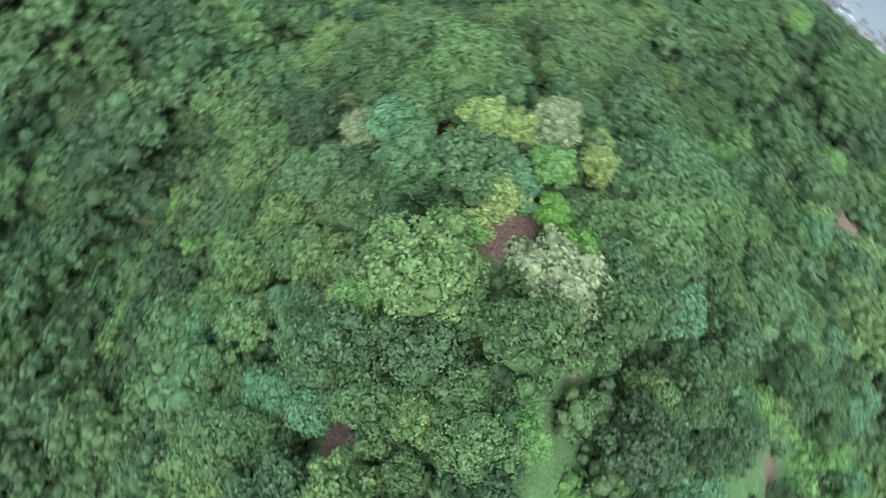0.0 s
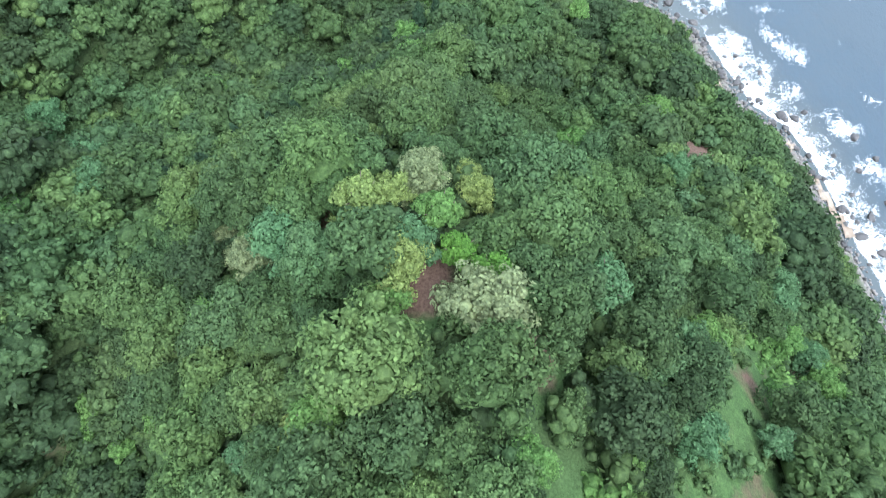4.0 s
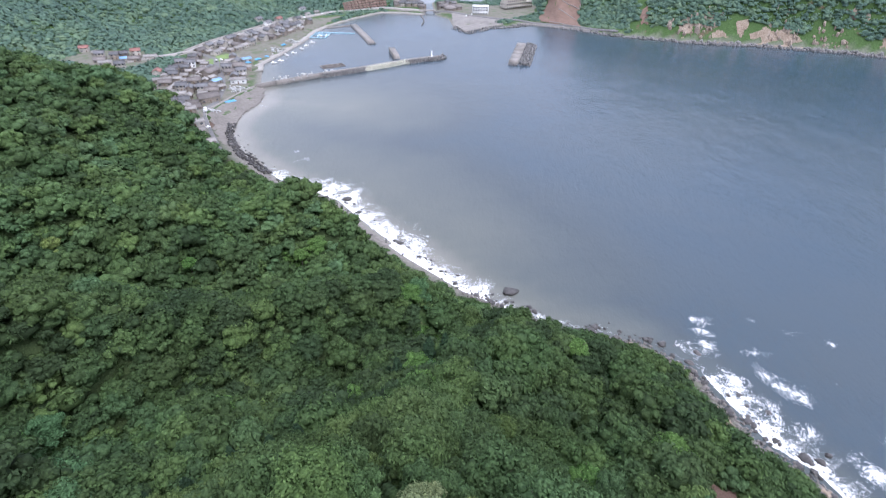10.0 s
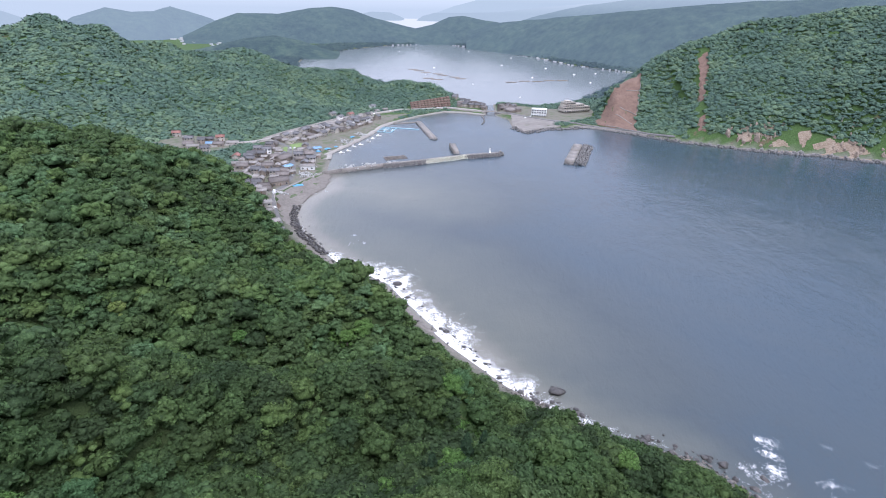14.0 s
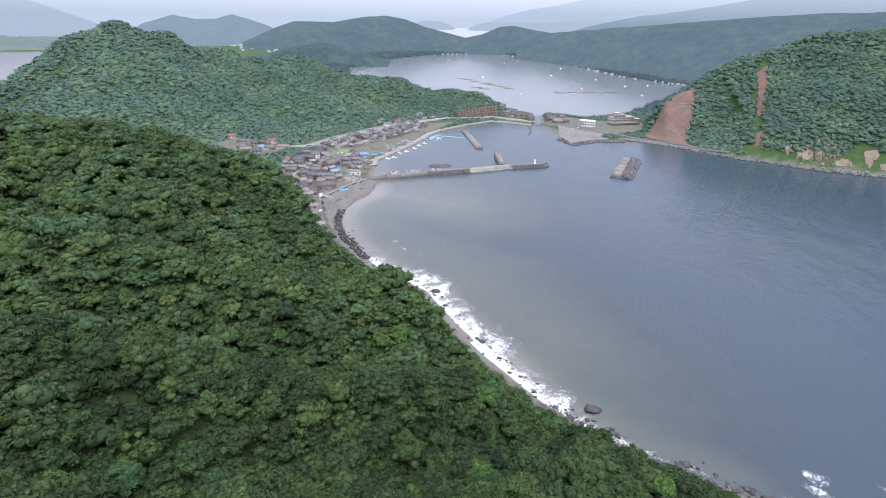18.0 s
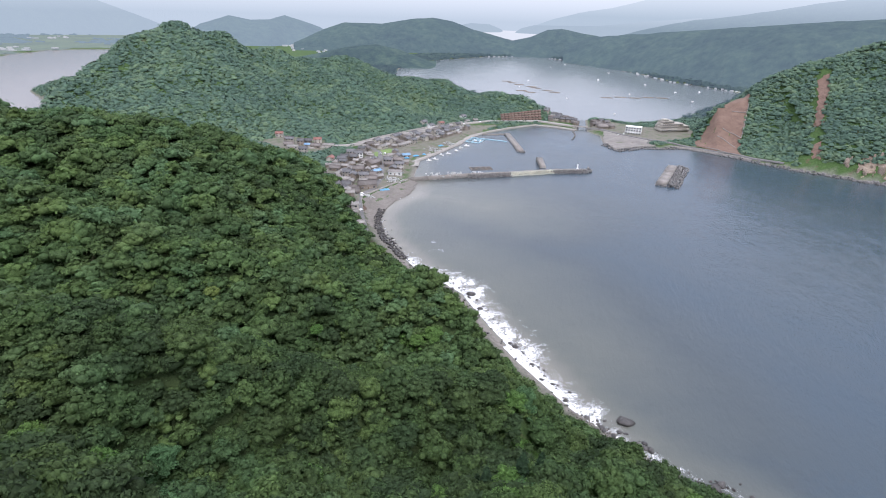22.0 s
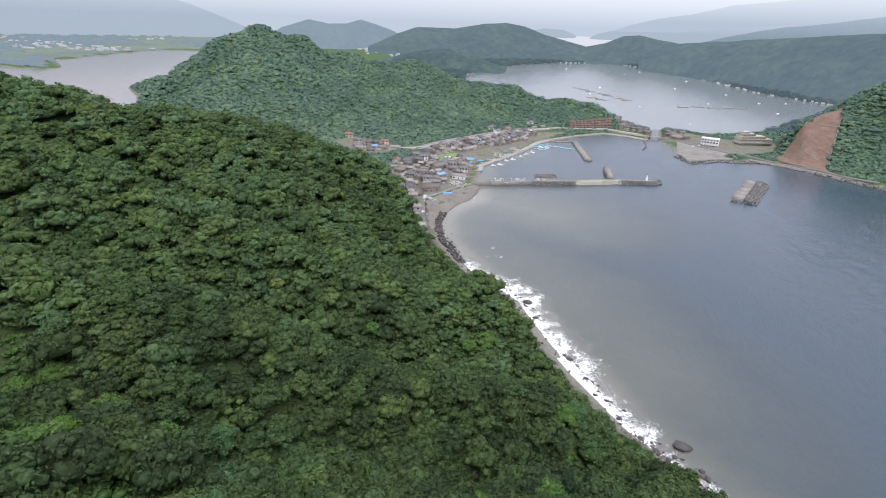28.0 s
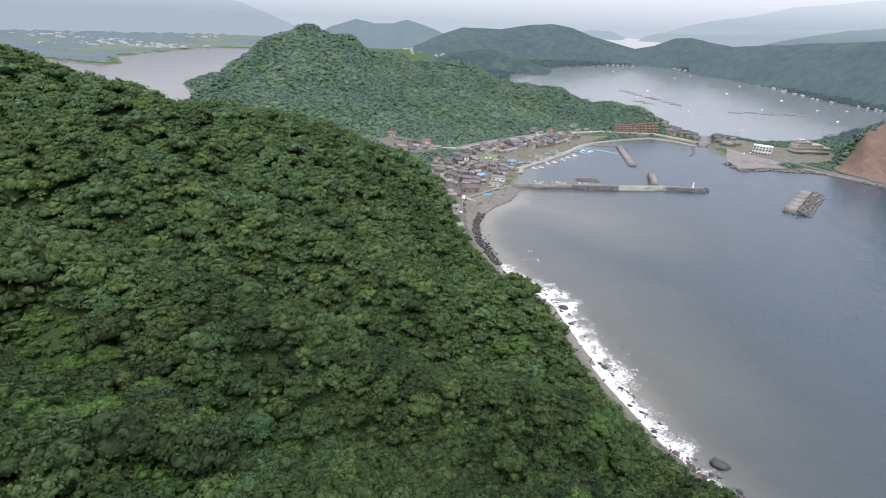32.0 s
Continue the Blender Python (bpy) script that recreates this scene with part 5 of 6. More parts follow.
ribbon("pavement_quay", [(-163, 533), (-169, 561), (-158, 601), (-144, 663), (-139, 710), (-128, 742)], 11, 1.25, M_QUAY, "pale concrete quay along the harbour", "quay", z=0.0, thick=2.5)
ribbon("pavement_harbour_arc", [(-128, 742), (-99, 792), (-62, 838), (-24, 834), (4, 820)], 6, 1.3, M_QUAY, "pale concrete edge round the inner harbour", "quay", z=0.0, thick=2.5)
ribbon("road_east", [(18, 838), (40, 826), (66, 800), (97, 778), (119, 769), (146, 760), (171, 748), (200, 733), (218, 716), (250, 696)], 6, 1.0, M_ASPHALT, "shore road below the steep hill", "road", thick=1.5)
ribbon("wall_east_shore", [(44, 742), (55, 706), (78, 728), (101, 745), (119, 758), (146, 748), (171, 737), (200, 722), (216, 708)], 1.2, 1.9, M_CONCRETE, "pale concrete sea wall of the east shore", "wall", z=0.4, thick=2.6)
draped("pavement_sand_lot", [(38, 752), (55, 708), (78, 730), (101, 748), (117, 764), (97, 776), (66, 797), (40, 822)], 3.5, 0.5, M_CONCRETE, "pale sand lot reclaimed beside the channel", "lot")
draped("pavement_channel_yard", [(22, 820), (22, 903), (60, 903), (100, 878), (172, 890), (180, 850), (158, 802), (118, 772), (98, 780), (66, 801)], 4.0, 0.12, M_DIRT, "yards and lots on the east side of the channel", "yard")
ribbon("bridge", [(-4, 838), (22, 840)], 6, 3.6, M_CONCRETE, "pale concrete road bridge over the channel", "bridge", z=0.0, thick=0.9)


def gable_house(name, w, d, h, rise, wall_m, roof_m, panes, label, group, category="house"):
    """A gabled house along x: walls, two roof slabs, ridge, windows and a door."""
    home = tagged(new(name), label, category, group)
    a, b = w / 2, d / 2
    v = [(-a, -b, -1.5), (a, -b, -1.5), (a, b, -1.5), (-a, b, -1.5), (-a, -b, h), (a, -b, h), (a, b, h), (-a, b, h), (-a, 0, h + rise), (a, 0, h + rise)]
    f = [(0, 1, 5, 4), (2, 3, 7, 6), (0, 4, 7, 3), (1, 2, 6, 5), (4, 8, 7, 7), (5, 6, 9, 9)]
    tri = [(0, 1, 5), (0, 5, 4), (2, 3, 7), (2, 7, 6), (0, 4, 7), (0, 7, 3), (1, 2, 6), (1, 6, 5), (4, 8, 7), (5, 6, 9)]
    part("wall", v, tri, wall_m, home)
    o, e = 0.5, 0.6
    for s in (-1, 1):
        drop = rise / b * o
        lo, hi = h - drop, h + rise
        v = [(-a - e, s * (b + o), lo), (a + e, s * (b + o), lo), (a + e, 0, hi), (-a - e, 0, hi)]
        v = v + [(x, y, z + 0.22) for x, y, z in v]
        part("roof_slope", v, [(0, 1, 2, 3), (4, 5, 6, 7), (0, 1, 5, 4), (1, 2, 6, 5), (2, 3, 7, 6), (3, 0, 4, 7)], roof_m, home)
    part("ridge_cap", *box(-a - e, a + e, -0.22, 0.22, h + rise + 0.1, h + rise + 0.42), roof_m, home)
    for k in range(panes):
        x = -a + w * (k + 0.5) / panes
        for s in (-1, 1):
            if s < 0 and k == panes // 2:
                part("door", *box(x - 0.5, x + 0.5, -b - 0.08, -b, 0, 2.0), M_DOOR, home)
            else:
                y0, y1 = (b, b + 0.08) if s > 0 else (-b - 0.08, -b)
                part("window", *box(x - 0.8, x + 0.8, y0, y1, 0.9, 2.1), M_PANE, home)
            if h > 4.5:
                y0, y1 = (b, b + 0.08) if s > 0 else (-b - 0.08, -b)
                part("window", *box(x - 0.8, x + 0.8, y0, y1, 3.6, 4.8), M_PANE, home)
    return home


PATTERNS = []
for args in ((9, 7, 5.2, 1.9, M_WALL_CREAM, M_TILE_GREY, 3, "two-storey house with a grey tiled roof"), (11, 7.5, 3.2, 1.9, M_WALL_WOOD, M_TILE_BROWN, 3, "low weathered wooden house with a brown tiled roof"),
             (8, 6.5, 5.0, 1.8, M_WALL_WOOD, M_TILE_GREY, 2, "weathered wooden house with a grey tiled roof"), (12, 7.5, 3.0, 1.1, M_WALL_CREAM, M_TILE_PALE, 3, "long low building with a pale sheet roof"),
             (7, 5, 2.8, 1.2, M_WALL_WOOD, M_TILE_PALE, 1, "small wooden shed with a pale sheet roof"), (9, 7, 5.2, 1.8, M_WALL_WHITE, M_TILE_GREY, 3, "white two-storey house with a grey tiled roof"),
             (9, 7, 4.8, 1.8, M_WALL_CREAM, M_TILE_RED, 2, "house with a faded red tiled roof"), (9, 6, 3.0, 1.2, M_WALL_CREAM, M_TILE_BLUE, 2, "low building with a blue sheet roof"),
             (16, 11, 4.2, 2.6, M_WALL_WOOD, M_TILE_BROWN, 3, "large dark barn-like boat house with a brown roof"), (13, 8, 3.6, 1.0, M_WALL_WHITE, M_TILE_PALE, 3, "white harbour shed with a pale roof")):
    PATTERNS.append(gable_house("house" if "shed" not in args[-1] and "boat" not in args[-1] else "shed", *args, "houses of the fishing village"))
used = set()


def place_house(kind, x, y, turn):
    """The first of a kind is the pattern itself, the others are copies."""
    z = float(height(np.array([x]), np.array([y]))[0])
    m = pose(x, y, max(z, 1.6) + 0.2, 0, 0, turn)
    if kind in used:
        return copy_thing(PATTERNS[kind], m)
    used.add(kind)
    PATTERNS[kind].matrix_basis = m
    return PATTERNS[kind]


# kind of house, place, turn: the near row, then the middle of the village
for kind, x, y, turn in ((2, -184, 385, 10), (0, -186, 400, 8), (2, -196, 411, 12), (1, -180, 411, 5), (0, -194, 428, 10), (1, -206, 426, 12), (4, -168, 377, 25), (3, -157, 352, 30), (4, -150, 340, 35), (4, -141, 330, 40),
                         (3, -207, 451, 8), (3, -217, 473, 98), (1, -207, 488, 10), (4, -222, 505, 8), (0, -191, 463, 15), (8, -178, 438, 35)):
    place_house(kind, x, y, turn)
for kind, x, y, turn in ((4, -199, 470, 20), (7, -187, 486, 60), (8, -201, 513, 70), (0, -236, 512, 10), (6, -249, 511, 100), (5, -229, 541, 15), (0, -240, 545, 20), (4, -222, 552, 10), (9, -192, 553, 20), (9, -168, 489, 12),
                         (1, -230, 482, 5), (4, -226, 455, 10), (4, -203, 440, 15), (2, -228, 525, 8), (7, -180, 560, 40), (1, -213, 520, 60), (4, -178, 470, 40), (4, -195, 498, 60)):
    place_house(kind, x, y, turn)
rnd = random.Random(4)
# rows of houses between the road and the quay
for off in (9, 19, 29, 39):
    a = along([(-246, 602), (-232, 641), (-215, 675), (-197, 712), (-173, 762)], 11.5)
    for px_, py_, dx_, dy_, d_ in a:
        x, y = px_ + dy_ * off + rnd.uniform(-2, 2), py_ - dx_ * off + rnd.uniform(-2, 2)
        if float(edge_distance(np.array([x]), np.array([y]), [(-163, 533), (-169, 561), (-158, 601), (-144, 663), (-139, 710), (-128, 742)])[0][0]) < 13 or rnd.random() < 0.14 or math.hypot(x + 212, y - 568) < 22:
            continue
        place_house(rnd.choice((0, 1, 1, 2, 3, 0, 3, 4, 5, 4)), x, y, math.degrees(math.atan2(dy_, dx_)) + rnd.choice((0, 90)) + rnd.uniform(-8, 8))
for kind, x, y, turn in ((0, -212, 742, 60), (5, -198, 730, 60), (6, -190, 756, 55), (5, -172, 826, 50), (4, -160, 800, 45), (4, -150, 815, 40),
                         (6, -362, 601, 15), (0, -334, 577, 20), (2, -317, 573, 10), (3, -316, 551, 20), (7, -303, 565, 15), (6, -303, 589, 25), (1, -293, 564, 10), (0, -295, 537, 20), (3, -281, 573, 15), (4, -345, 590, 10), (1, -326, 560, 15), (2, -310, 578, 20)):
    place_house(kind, x, y, turn)
# sheds and small houses filling the yards
taken = [(ob.matrix_basis.translation.x, ob.matrix_basis.translation.y) for ob in scene.objects if ob.parent is None and ob.name.split(".")[0] in ("house", "shed")]
for _ in range(900):
    x, y = rnd.uniform(-250, -150), rnd.uniform(372, 600)
    if not inside(np.array([x]), np.array([y]), [(-242, 470), (-213, 422), (-190, 382), (-176, 392), (-178, 430), (-182, 470), (-168, 500), (-172, 560), (-240, 600), (-238, 540)])[0]:
        continue
    if min(math.hypot(x - a, y - b) for a, b in taken) < 8.2 or math.hypot(x + 212, y - 568) < 17 or float(edge_distance(np.array([x]), np.array([y]), [(-165, 386), (-173, 412), (-171, 432), (-176, 470), (-190, 510), (-204, 540), (-214, 570), (-246, 600)])[0][0]) < 6.5:
        continue
    taken.append((x, y))
    place_house(rnd.choice((4, 4, 4, 2, 1, 0)), x, y, rnd.choice((8, 98)) + rnd.uniform(-10, 10))
# small houses on both sides of the channel mouth
for k in range(16):
    place_house(rnd.choice((0, 2, 5, 1, 2)), -38 + 9.5 * (k % 5) + rnd.uniform(-2, 2) - (8 if k > 9 else 0), 868 + 13 * (k // 5) + rnd.uniform(-3, 3), rnd.uniform(-20, 20))
for k in range(9):
    place_house(rnd.choice((1, 2, 1)), 30 + 9 * (k % 3) + rnd.uniform(-2, 2), 858 + 13 * (k // 3) + rnd.uniform(-2, 2), rnd.uniform(20, 60))


def block_building(name, label, steps, wall_m):
    """A flat-roofed concrete building of stepped storeys with rows of windows."""
    b = tagged(new(name), label, "building", "large buildings by the channel")
    for k, (x0, x1, y0, y1, z0, z1) in enumerate(steps):
        part("storey", *box(x0, x1, y0, y1, z0, z1 - 0.3), wall_m, b)
        part("roof_edge", *box(x0 - 0.4, x1 + 0.4, y0 - 0.4, y1 + 0.4, z1 - 0.3, z1), wall_m, b)
        n = max(int((x1 - x0) / 3.4), 2)
        for j in range(n):
            x = x0 + (x1 - x0) * (j + 0.5) / n
            pane = part("window", *box(x - 1.0, x + 1.0, y0 - 0.1, y0, z0 + 1.0, z0 + 2.5), M_PANE, b)
            part("sill", *box(x - 1.15, x + 1.15, y0 - 0.25, y0, z0 + 0.86, z0 + 1.0), M_CONCRETE, pane)
    return b


inn = block_building("white_building", "white flat-roofed three-storey building near the channel", [(-11, 11, -6, 6, -1 if k == 0 else k * 3.3, (k + 1) * 3.3) for k in range(3)], M_WALL_WHITE)
inn.matrix_basis = pose(84, 815, 3.5, 0, 0, -8)
hotel = block_building("hotel", "cream stepped hotel building at the foot of the hill", [(-24, 24, -8, 9, -1, 3.4), (-24, 24, -7, 9, 3.4, 6.8), (-22, 14, -6, 9, 6.8, 10.2), (-20, -2, -5, 9, 10.2, 13.6), (-18, -10, -3, 5, 13.6, 16)], M_WALL_CREAM)
hotel.matrix_basis = pose(143, 860, 5, 0, 0, 28)

# The hall with round brown roofs beside the channel.
hall = tagged(new("round_hall"), "low hall under round brown roofs by the channel", "hall")
hall.location = (42, 838, 3.5)
for k, (x, y, r) in enumerate(((0, 0, 9), (12, 8, 6.5), (-6, 14, 6))):
    v, f = tube([(x, y, -1), (x, y, 3)], [r * 0.92, r * 0.92], 16)
    part("wall", v, f, M_WALL_WOOD, hall)
    v, f = tube([(x, y, 2.8), (x, y, 3.2), (x, y, 5.2), (x, y, 6.4), (x, y, 6.7)], [r, r * 1.03, r * 0.66, r * 0.2, 0.05], 16)
    part("roof", v, f, M_TILE_BROWN, hall)


# ---- breakwaters ----
def tetrapod():
    legs = []
    for d in ((0, 0, 1), (0.94, 0, -0.33), (-0.47, 0.82, -0.33), (-0.47, -0.82, -0.33)):
        d = Vector(d)
        v, f = tube([d * -0.2, d * 0.6, d * 1.5, d * 1.56], [0.52, 0.46, 0.36, 0.05], 5)
        legs.append((v, quads_to_tris(f)))
    return joined(legs)


TP_V, TP_F = tetrapod()
TP_OLD, TP_NEW = mesh_np("tetrapod", TP_V, TP_F, M_TETRA), mesh_np("tetrapod", TP_V, TP_F, M_TETRA_NEW)


def pile(parent, spots, mesh, q=1.0):
    for x, y, z in spots:
        ob = new("tetrapod", mesh)
        ob.parent = parent
        ob.matrix_basis = Matrix.LocRotScale((x, y, z), Euler((rnd.uniform(0, 6), rnd.uniform(0, 6), rnd.uniform(0, 6))), Vector((1, 1, 1)) * q * rnd.uniform(0.85, 1.15))


breakwater = tagged(new("breakwater"), "long grey breakwater armoured with concrete tetrapods", "breakwater")
WALL = [(-152, 484), (-137, 494), (-101, 518), (-65, 538), (-22, 566), (19, 584)]
for k, (a, b) in enumerate(zip(WALL, WALL[1:])):
    d = Vector((b[0] - a[0], b[1] - a[1], 0))
    for nm, y0, y1, z1 in (("walkway", -3.2, 2.2, 2.4), ("parapet", -4.4, -3.2, 4.0 if k < 3 else 3.2)):
        v, f = box(0, d.length, y0, y1, -3, z1)
        turn = Matrix.Rotation(math.atan2(d.y, d.x), 3, "Z")
        v = np.array([tuple(turn @ Vector(p) + Vector((a[0], a[1], 0))) for p in v])
        part(nm, v, f, M_CONCRETE, breakwater)
for px_, py_, dx_, dy_, d_ in along(WALL, 2.1):
    if d_ < 62:
        if d_ > 22:
            pile(breakwater, [(px_ + dy_ * 6 + rnd.uniform(-1, 1), py_ - dx_ * 6 + rnd.uniform(-1, 1), 0.2)], TP_OLD, 0.9)
        continue
    fresh = TP_NEW if 108 < d_ < 158 else TP_OLD
    pile(breakwater, [(px_ + dy_ * o + rnd.uniform(-0.6, 0.6), py_ - dx_ * o + rnd.uniform(-0.6, 0.6), z) for o, z in ((8.6, 0.3), (6.6, 1.4), (5.2, 2.6))], fresh, 1.05)
    if d_ > 158:
        pile(breakwater, [(px_ - dy_ * 4, py_ + dx_ * 4, 0.6)], TP_OLD, 1.05)
pile(breakwater, [(19 + 5 * math.cos(a) + rnd.uniform(-1, 1), 584 + 5 * math.sin(a) + rnd.uniform(-1, 1), rnd.uniform(0, 2)) for a in np.linspace(-2.2, 1.6, 14)], TP_OLD, 1.1)
spur = tagged(new("breakwater_spur"), "short sloping concrete spur of the breakwater", "breakwater")
v, f = box(-3, 3, 0, 34, -3, 1.6)
v[[6, 7], 2] += 2.2
part("slab", v, f, M_CONCRETE, spur)
part("parapet", *box(-3.9, -3.0, 0, 34, -3, 4.4), M_CONCRETE, spur)
spur.matrix_basis = pose(-27, 580, 0, 0, 0, 12)
beacon = tagged(new("beacon"), "small white harbour light on the breakwater tip", "beacon")
v, f = tube([(0, 0, 0), (0, 0, 0.6), (0, 0, 0.7), (0, 0, 5.2), (0, 0, 5.6)], [1.1, 1.1, 0.7, 0.55, 0.6], 10)
part("tower", v, f, M_WALL_WHITE, beacon)
v, f = tube([(0, 0, 5.6), (0, 0, 6.4), (0, 0, 6.9)], [0.45, 0.45, 0.05], 8)
part("lantern", v, f, M_PANE, beacon)
beacon.location = (9.5, 581.0, 2.4)

detached = tagged(new("detached_breakwater"), "detached breakwater of stepped slabs and piled tetrapods", "breakwater")
for k in range(5):
    v, f = box(-5.5, 4.5, 0, 15.6, -3, 3.3 - 0.35 * (k % 3))
    v[:, 1] += k * 17
    part("caisson", v, f, M_CONCRETE, detached)
pile(detached, [(7 + o + rnd.uniform(-1, 1), -3 + 2.7 * k + rnd.uniform(-1, 1), z) for k in range(34) for o, z in ((0, 2.4), (3, 1.7), (6, 0.9), (9, 0.2))], TP_OLD, 1.2)
pile(detached, [(-5 + 3 * k, -4 + rnd.uniform(-1, 1), 0.2) for k in range(5)], TP_OLD, 1.2)
detached.matrix_basis = pose(94, 556, 0, 0, 0, -15)

jetty = tagged(new("jetty"), "bent concrete jetty in the inner harbour", "jetty")
for a, b, w, z in (((-124, 733), (-92, 748), 1.6, 1.2), ((-91, 749), (-60, 650), 7.5, 2.0)):
    d = Vector((b[0] - a[0], b[1] - a[1], 0))
    v, f = box(0, d.length, -w / 2, w / 2, -3, z)
    turn = Matrix.Rotation(math.atan2(d.y, d.x), 3, "Z")
    part("deck", np.array([tuple(turn @ Vector(p) + Vector((a[0], a[1], 0))) for p in v]), f, M_CONCRETE, jetty)
pile(jetty, [(-60 + rnd.uniform(-5, 5), 649 + rnd.uniform(-5, 3), 0.4) for _ in range(12)], TP_OLD, 1.0)
for a, b in (((-2, 814), (-1, 750)),):
    groyne = tagged(new("groyne"), "curved row of stones below the bridge", "groyne")
    pile(groyne, [(a[0] + (b[0] - a[0]) * k / 30 + 4 * math.sin(k / 10), a[1] + (b[1] - a[1]) * k / 30, 0.2) for k in range(31)], TP_OLD, 0.9)

# Floating pontoons for boats, pale blue.
pontoon = tagged(new("pontoon"), "pale blue floating pontoon in the harbour", "pontoon")
for x0, x1, y0, y1 in ((-1.2, 50, -1.2, 1.2), (0, 20, -9, -7.4), (0, 20, -16, -14.4), (0, 1.6, -30, 0), (9, 10.6, -30, 0), (19, 20.6, -30, 0), (0, 20, -30, -28.4)):
    part("float", *box(x0, x1, y0, y1, -0.3, 0.7), M_PONTOON, pontoon)
pontoon.matrix_basis = pose(-134, 708, 0, 0, 0, -8)
raft = tagged(new("net_raft"), "timber frame raft for keeping fish", "raft")
for k in range(5):
    part("beam", *box(-12, 12, -6 + 3 * k, -5.5 + 3 * k, -0.1, 0.4), M_WALL_WOOD, raft)
    part("cross_beam", *box(-12 + 5.8 * k, -11.5 + 5.8 * k, -6, 6.5, 0.4, 0.7), M_WALL_WOOD, raft)
raft.matrix_basis = pose(-92, 553, 0, 0, 0, 25)


def boat(name, label, length, hull_m):
    b = tagged(new(name), label, "boat", "small fishing boats")
    st, hw = np.linspace(-0.5, 0.5, 7), [0.38, 0.46, 0.5, 0.48, 0.4, 0.24, 0.03]
    v, f = [], []
    for s, w in zip(st, hw):
        x, y, up = s * length, w * length * 0.30, 0.25 * max(s, 0) ** 2 * length * 0.3
        v += [(x, -y, 0.75 + up), (x, -y * 0.7, -0.25), (x, y * 0.7, -0.25), (x, y, 0.75 + up), (x, y * 0.85, 0.5 + up), (x, -y * 0.85, 0.5 + up)]
    for k in range(6):
        o = k * 6
        f += [(o + j, o + (j + 1) % 6, o + 6 + (j + 1) % 6, o + 6 + j) for j in range(6)]
    f += [(0, 5, 4, 3), (0, 3, 2, 1), (36, 37, 38, 39)]
    part("hull", v, f, hull_m, b)
    cabin = part("cabin", *box(-0.28 * length, -0.02 * length, -0.085 * length, 0.085 * length, 0.4, 2.0), M_WALL_WHITE, b)
    part("cabin_window", *box(-0.018 * length, -0.008 * length, -0.07 * length, 0.07 * length, 1.2, 1.75), M_PANE, cabin)
    return b


BOAT = boat("boat", "white open fishing boat with a small cabin", 6.5, M_WALL_WHITE)
BOAT.matrix_basis = pose(-154, 566, 0, 0, 0, 15)
for k, (x, y) in enumerate([(-149, 574), (-141, 606), (-137, 624), (-130, 655), (-126, 690), (-118, 690), (-147, 596), (-133, 640)]):
    copy_thing(BOAT, pose(x + rnd.uniform(-1, 1), y, 0, 0, 0, rnd.uniform(-30, 60)))
# boats and rafts on the lake
for x, y in ((60, 1010), (-40, 1180), (130, 1330), (240, 1420), (-120, 1500), (40, 1620), (-260, 1750), (-100, 1990), (80, 1880), (180, 1560), (-330, 2060), (-60, 2140), (290, 1460), (220, 1260), (-150, 1340)):
    copy_thing(BOAT, Matrix.LocRotScale((x + rnd.uniform(-20, 20), y, 0), Euler((0, 0, rnd.uniform(0, 6))), Vector((1, 1, 1)) * 0.95))
for k in range(9):
    copy_thing(raft, pose(-190 + 23 * (k % 7) + rnd.uniform(-6, 6) + (60 if k > 6 else 0), 1450 - 30 * (k % 7) + rnd.uniform(-8, 8) - (180 if k > 6 else 0), 0, 0, 0, rnd.uniform(-20, 20)))
for k in range(5):
    copy_thing(raft, pose(60 + 30 * k, 1240 + 14 * k + rnd.uniform(-8, 8), 0, 0, 0, 10))


def car():
    c = tagged(new("car"), "small white van parked in the village", "car", "parked cars")
    v, f = box(-1.7, 1.7, -0.74, 0.74, 0.3, 1.0)
    part("body", v, f, M_WALL_WHITE, c)
    v, f = box(-1.65, 1.15, -0.7, 0.7, 1.0, 1.85)
    v[[5, 6], 0] -= 0.45
    part("cabin", v, f, M_WALL_WHITE, c)
    part("windscreen", *box(0.72, 0.9, -0.6, 0.6, 1.15, 1.6), M_PANE, c)
    for x in (-1.05, 1.1):
        for y in (-0.76, 0.76):
            v, f = tube([(x, y - 0.1, 0.3), (x, y + 0.1, 0.3)], [0.3, 0.3], 8)
            wheel = part("wheel", v, f, M_TYRE, c)
            v, f = tube([(x, y - 0.12, 0.3), (x, y + 0.12, 0.3)], [0.16, 0.16], 8)
            part("rim", v, f, M_CONCRETE, wheel)
    return c


CAR = car()
CARS = [(-164, 392, 70), (-168, 402, 75), (-155, 368, 60), (-174, 446, 30), (-178, 455, 20), (-183, 474, 110), (-192, 494, 115), (-210, 560, 80), (-206, 563, 75), (-180, 528, 20), (-184, 529, 25), (-172, 520, 20), (-190, 740, 60), (-160, 780, 50), (-230, 655, 65),
        (-212, 690, 65), (-140, 806, 40), (-120, 822, 20), (70, 800, 100), (62, 790, 60)]
for k, (x, y, turn) in enumerate(CARS):
    m = pose(x, y, max(float(height(np.array([x]), np.array([y]))[0]), 1.5) + 0.45, 0, 0, turn)
    if k:
        copy_thing(CAR, m)
    else:
        CAR.matrix_basis = m


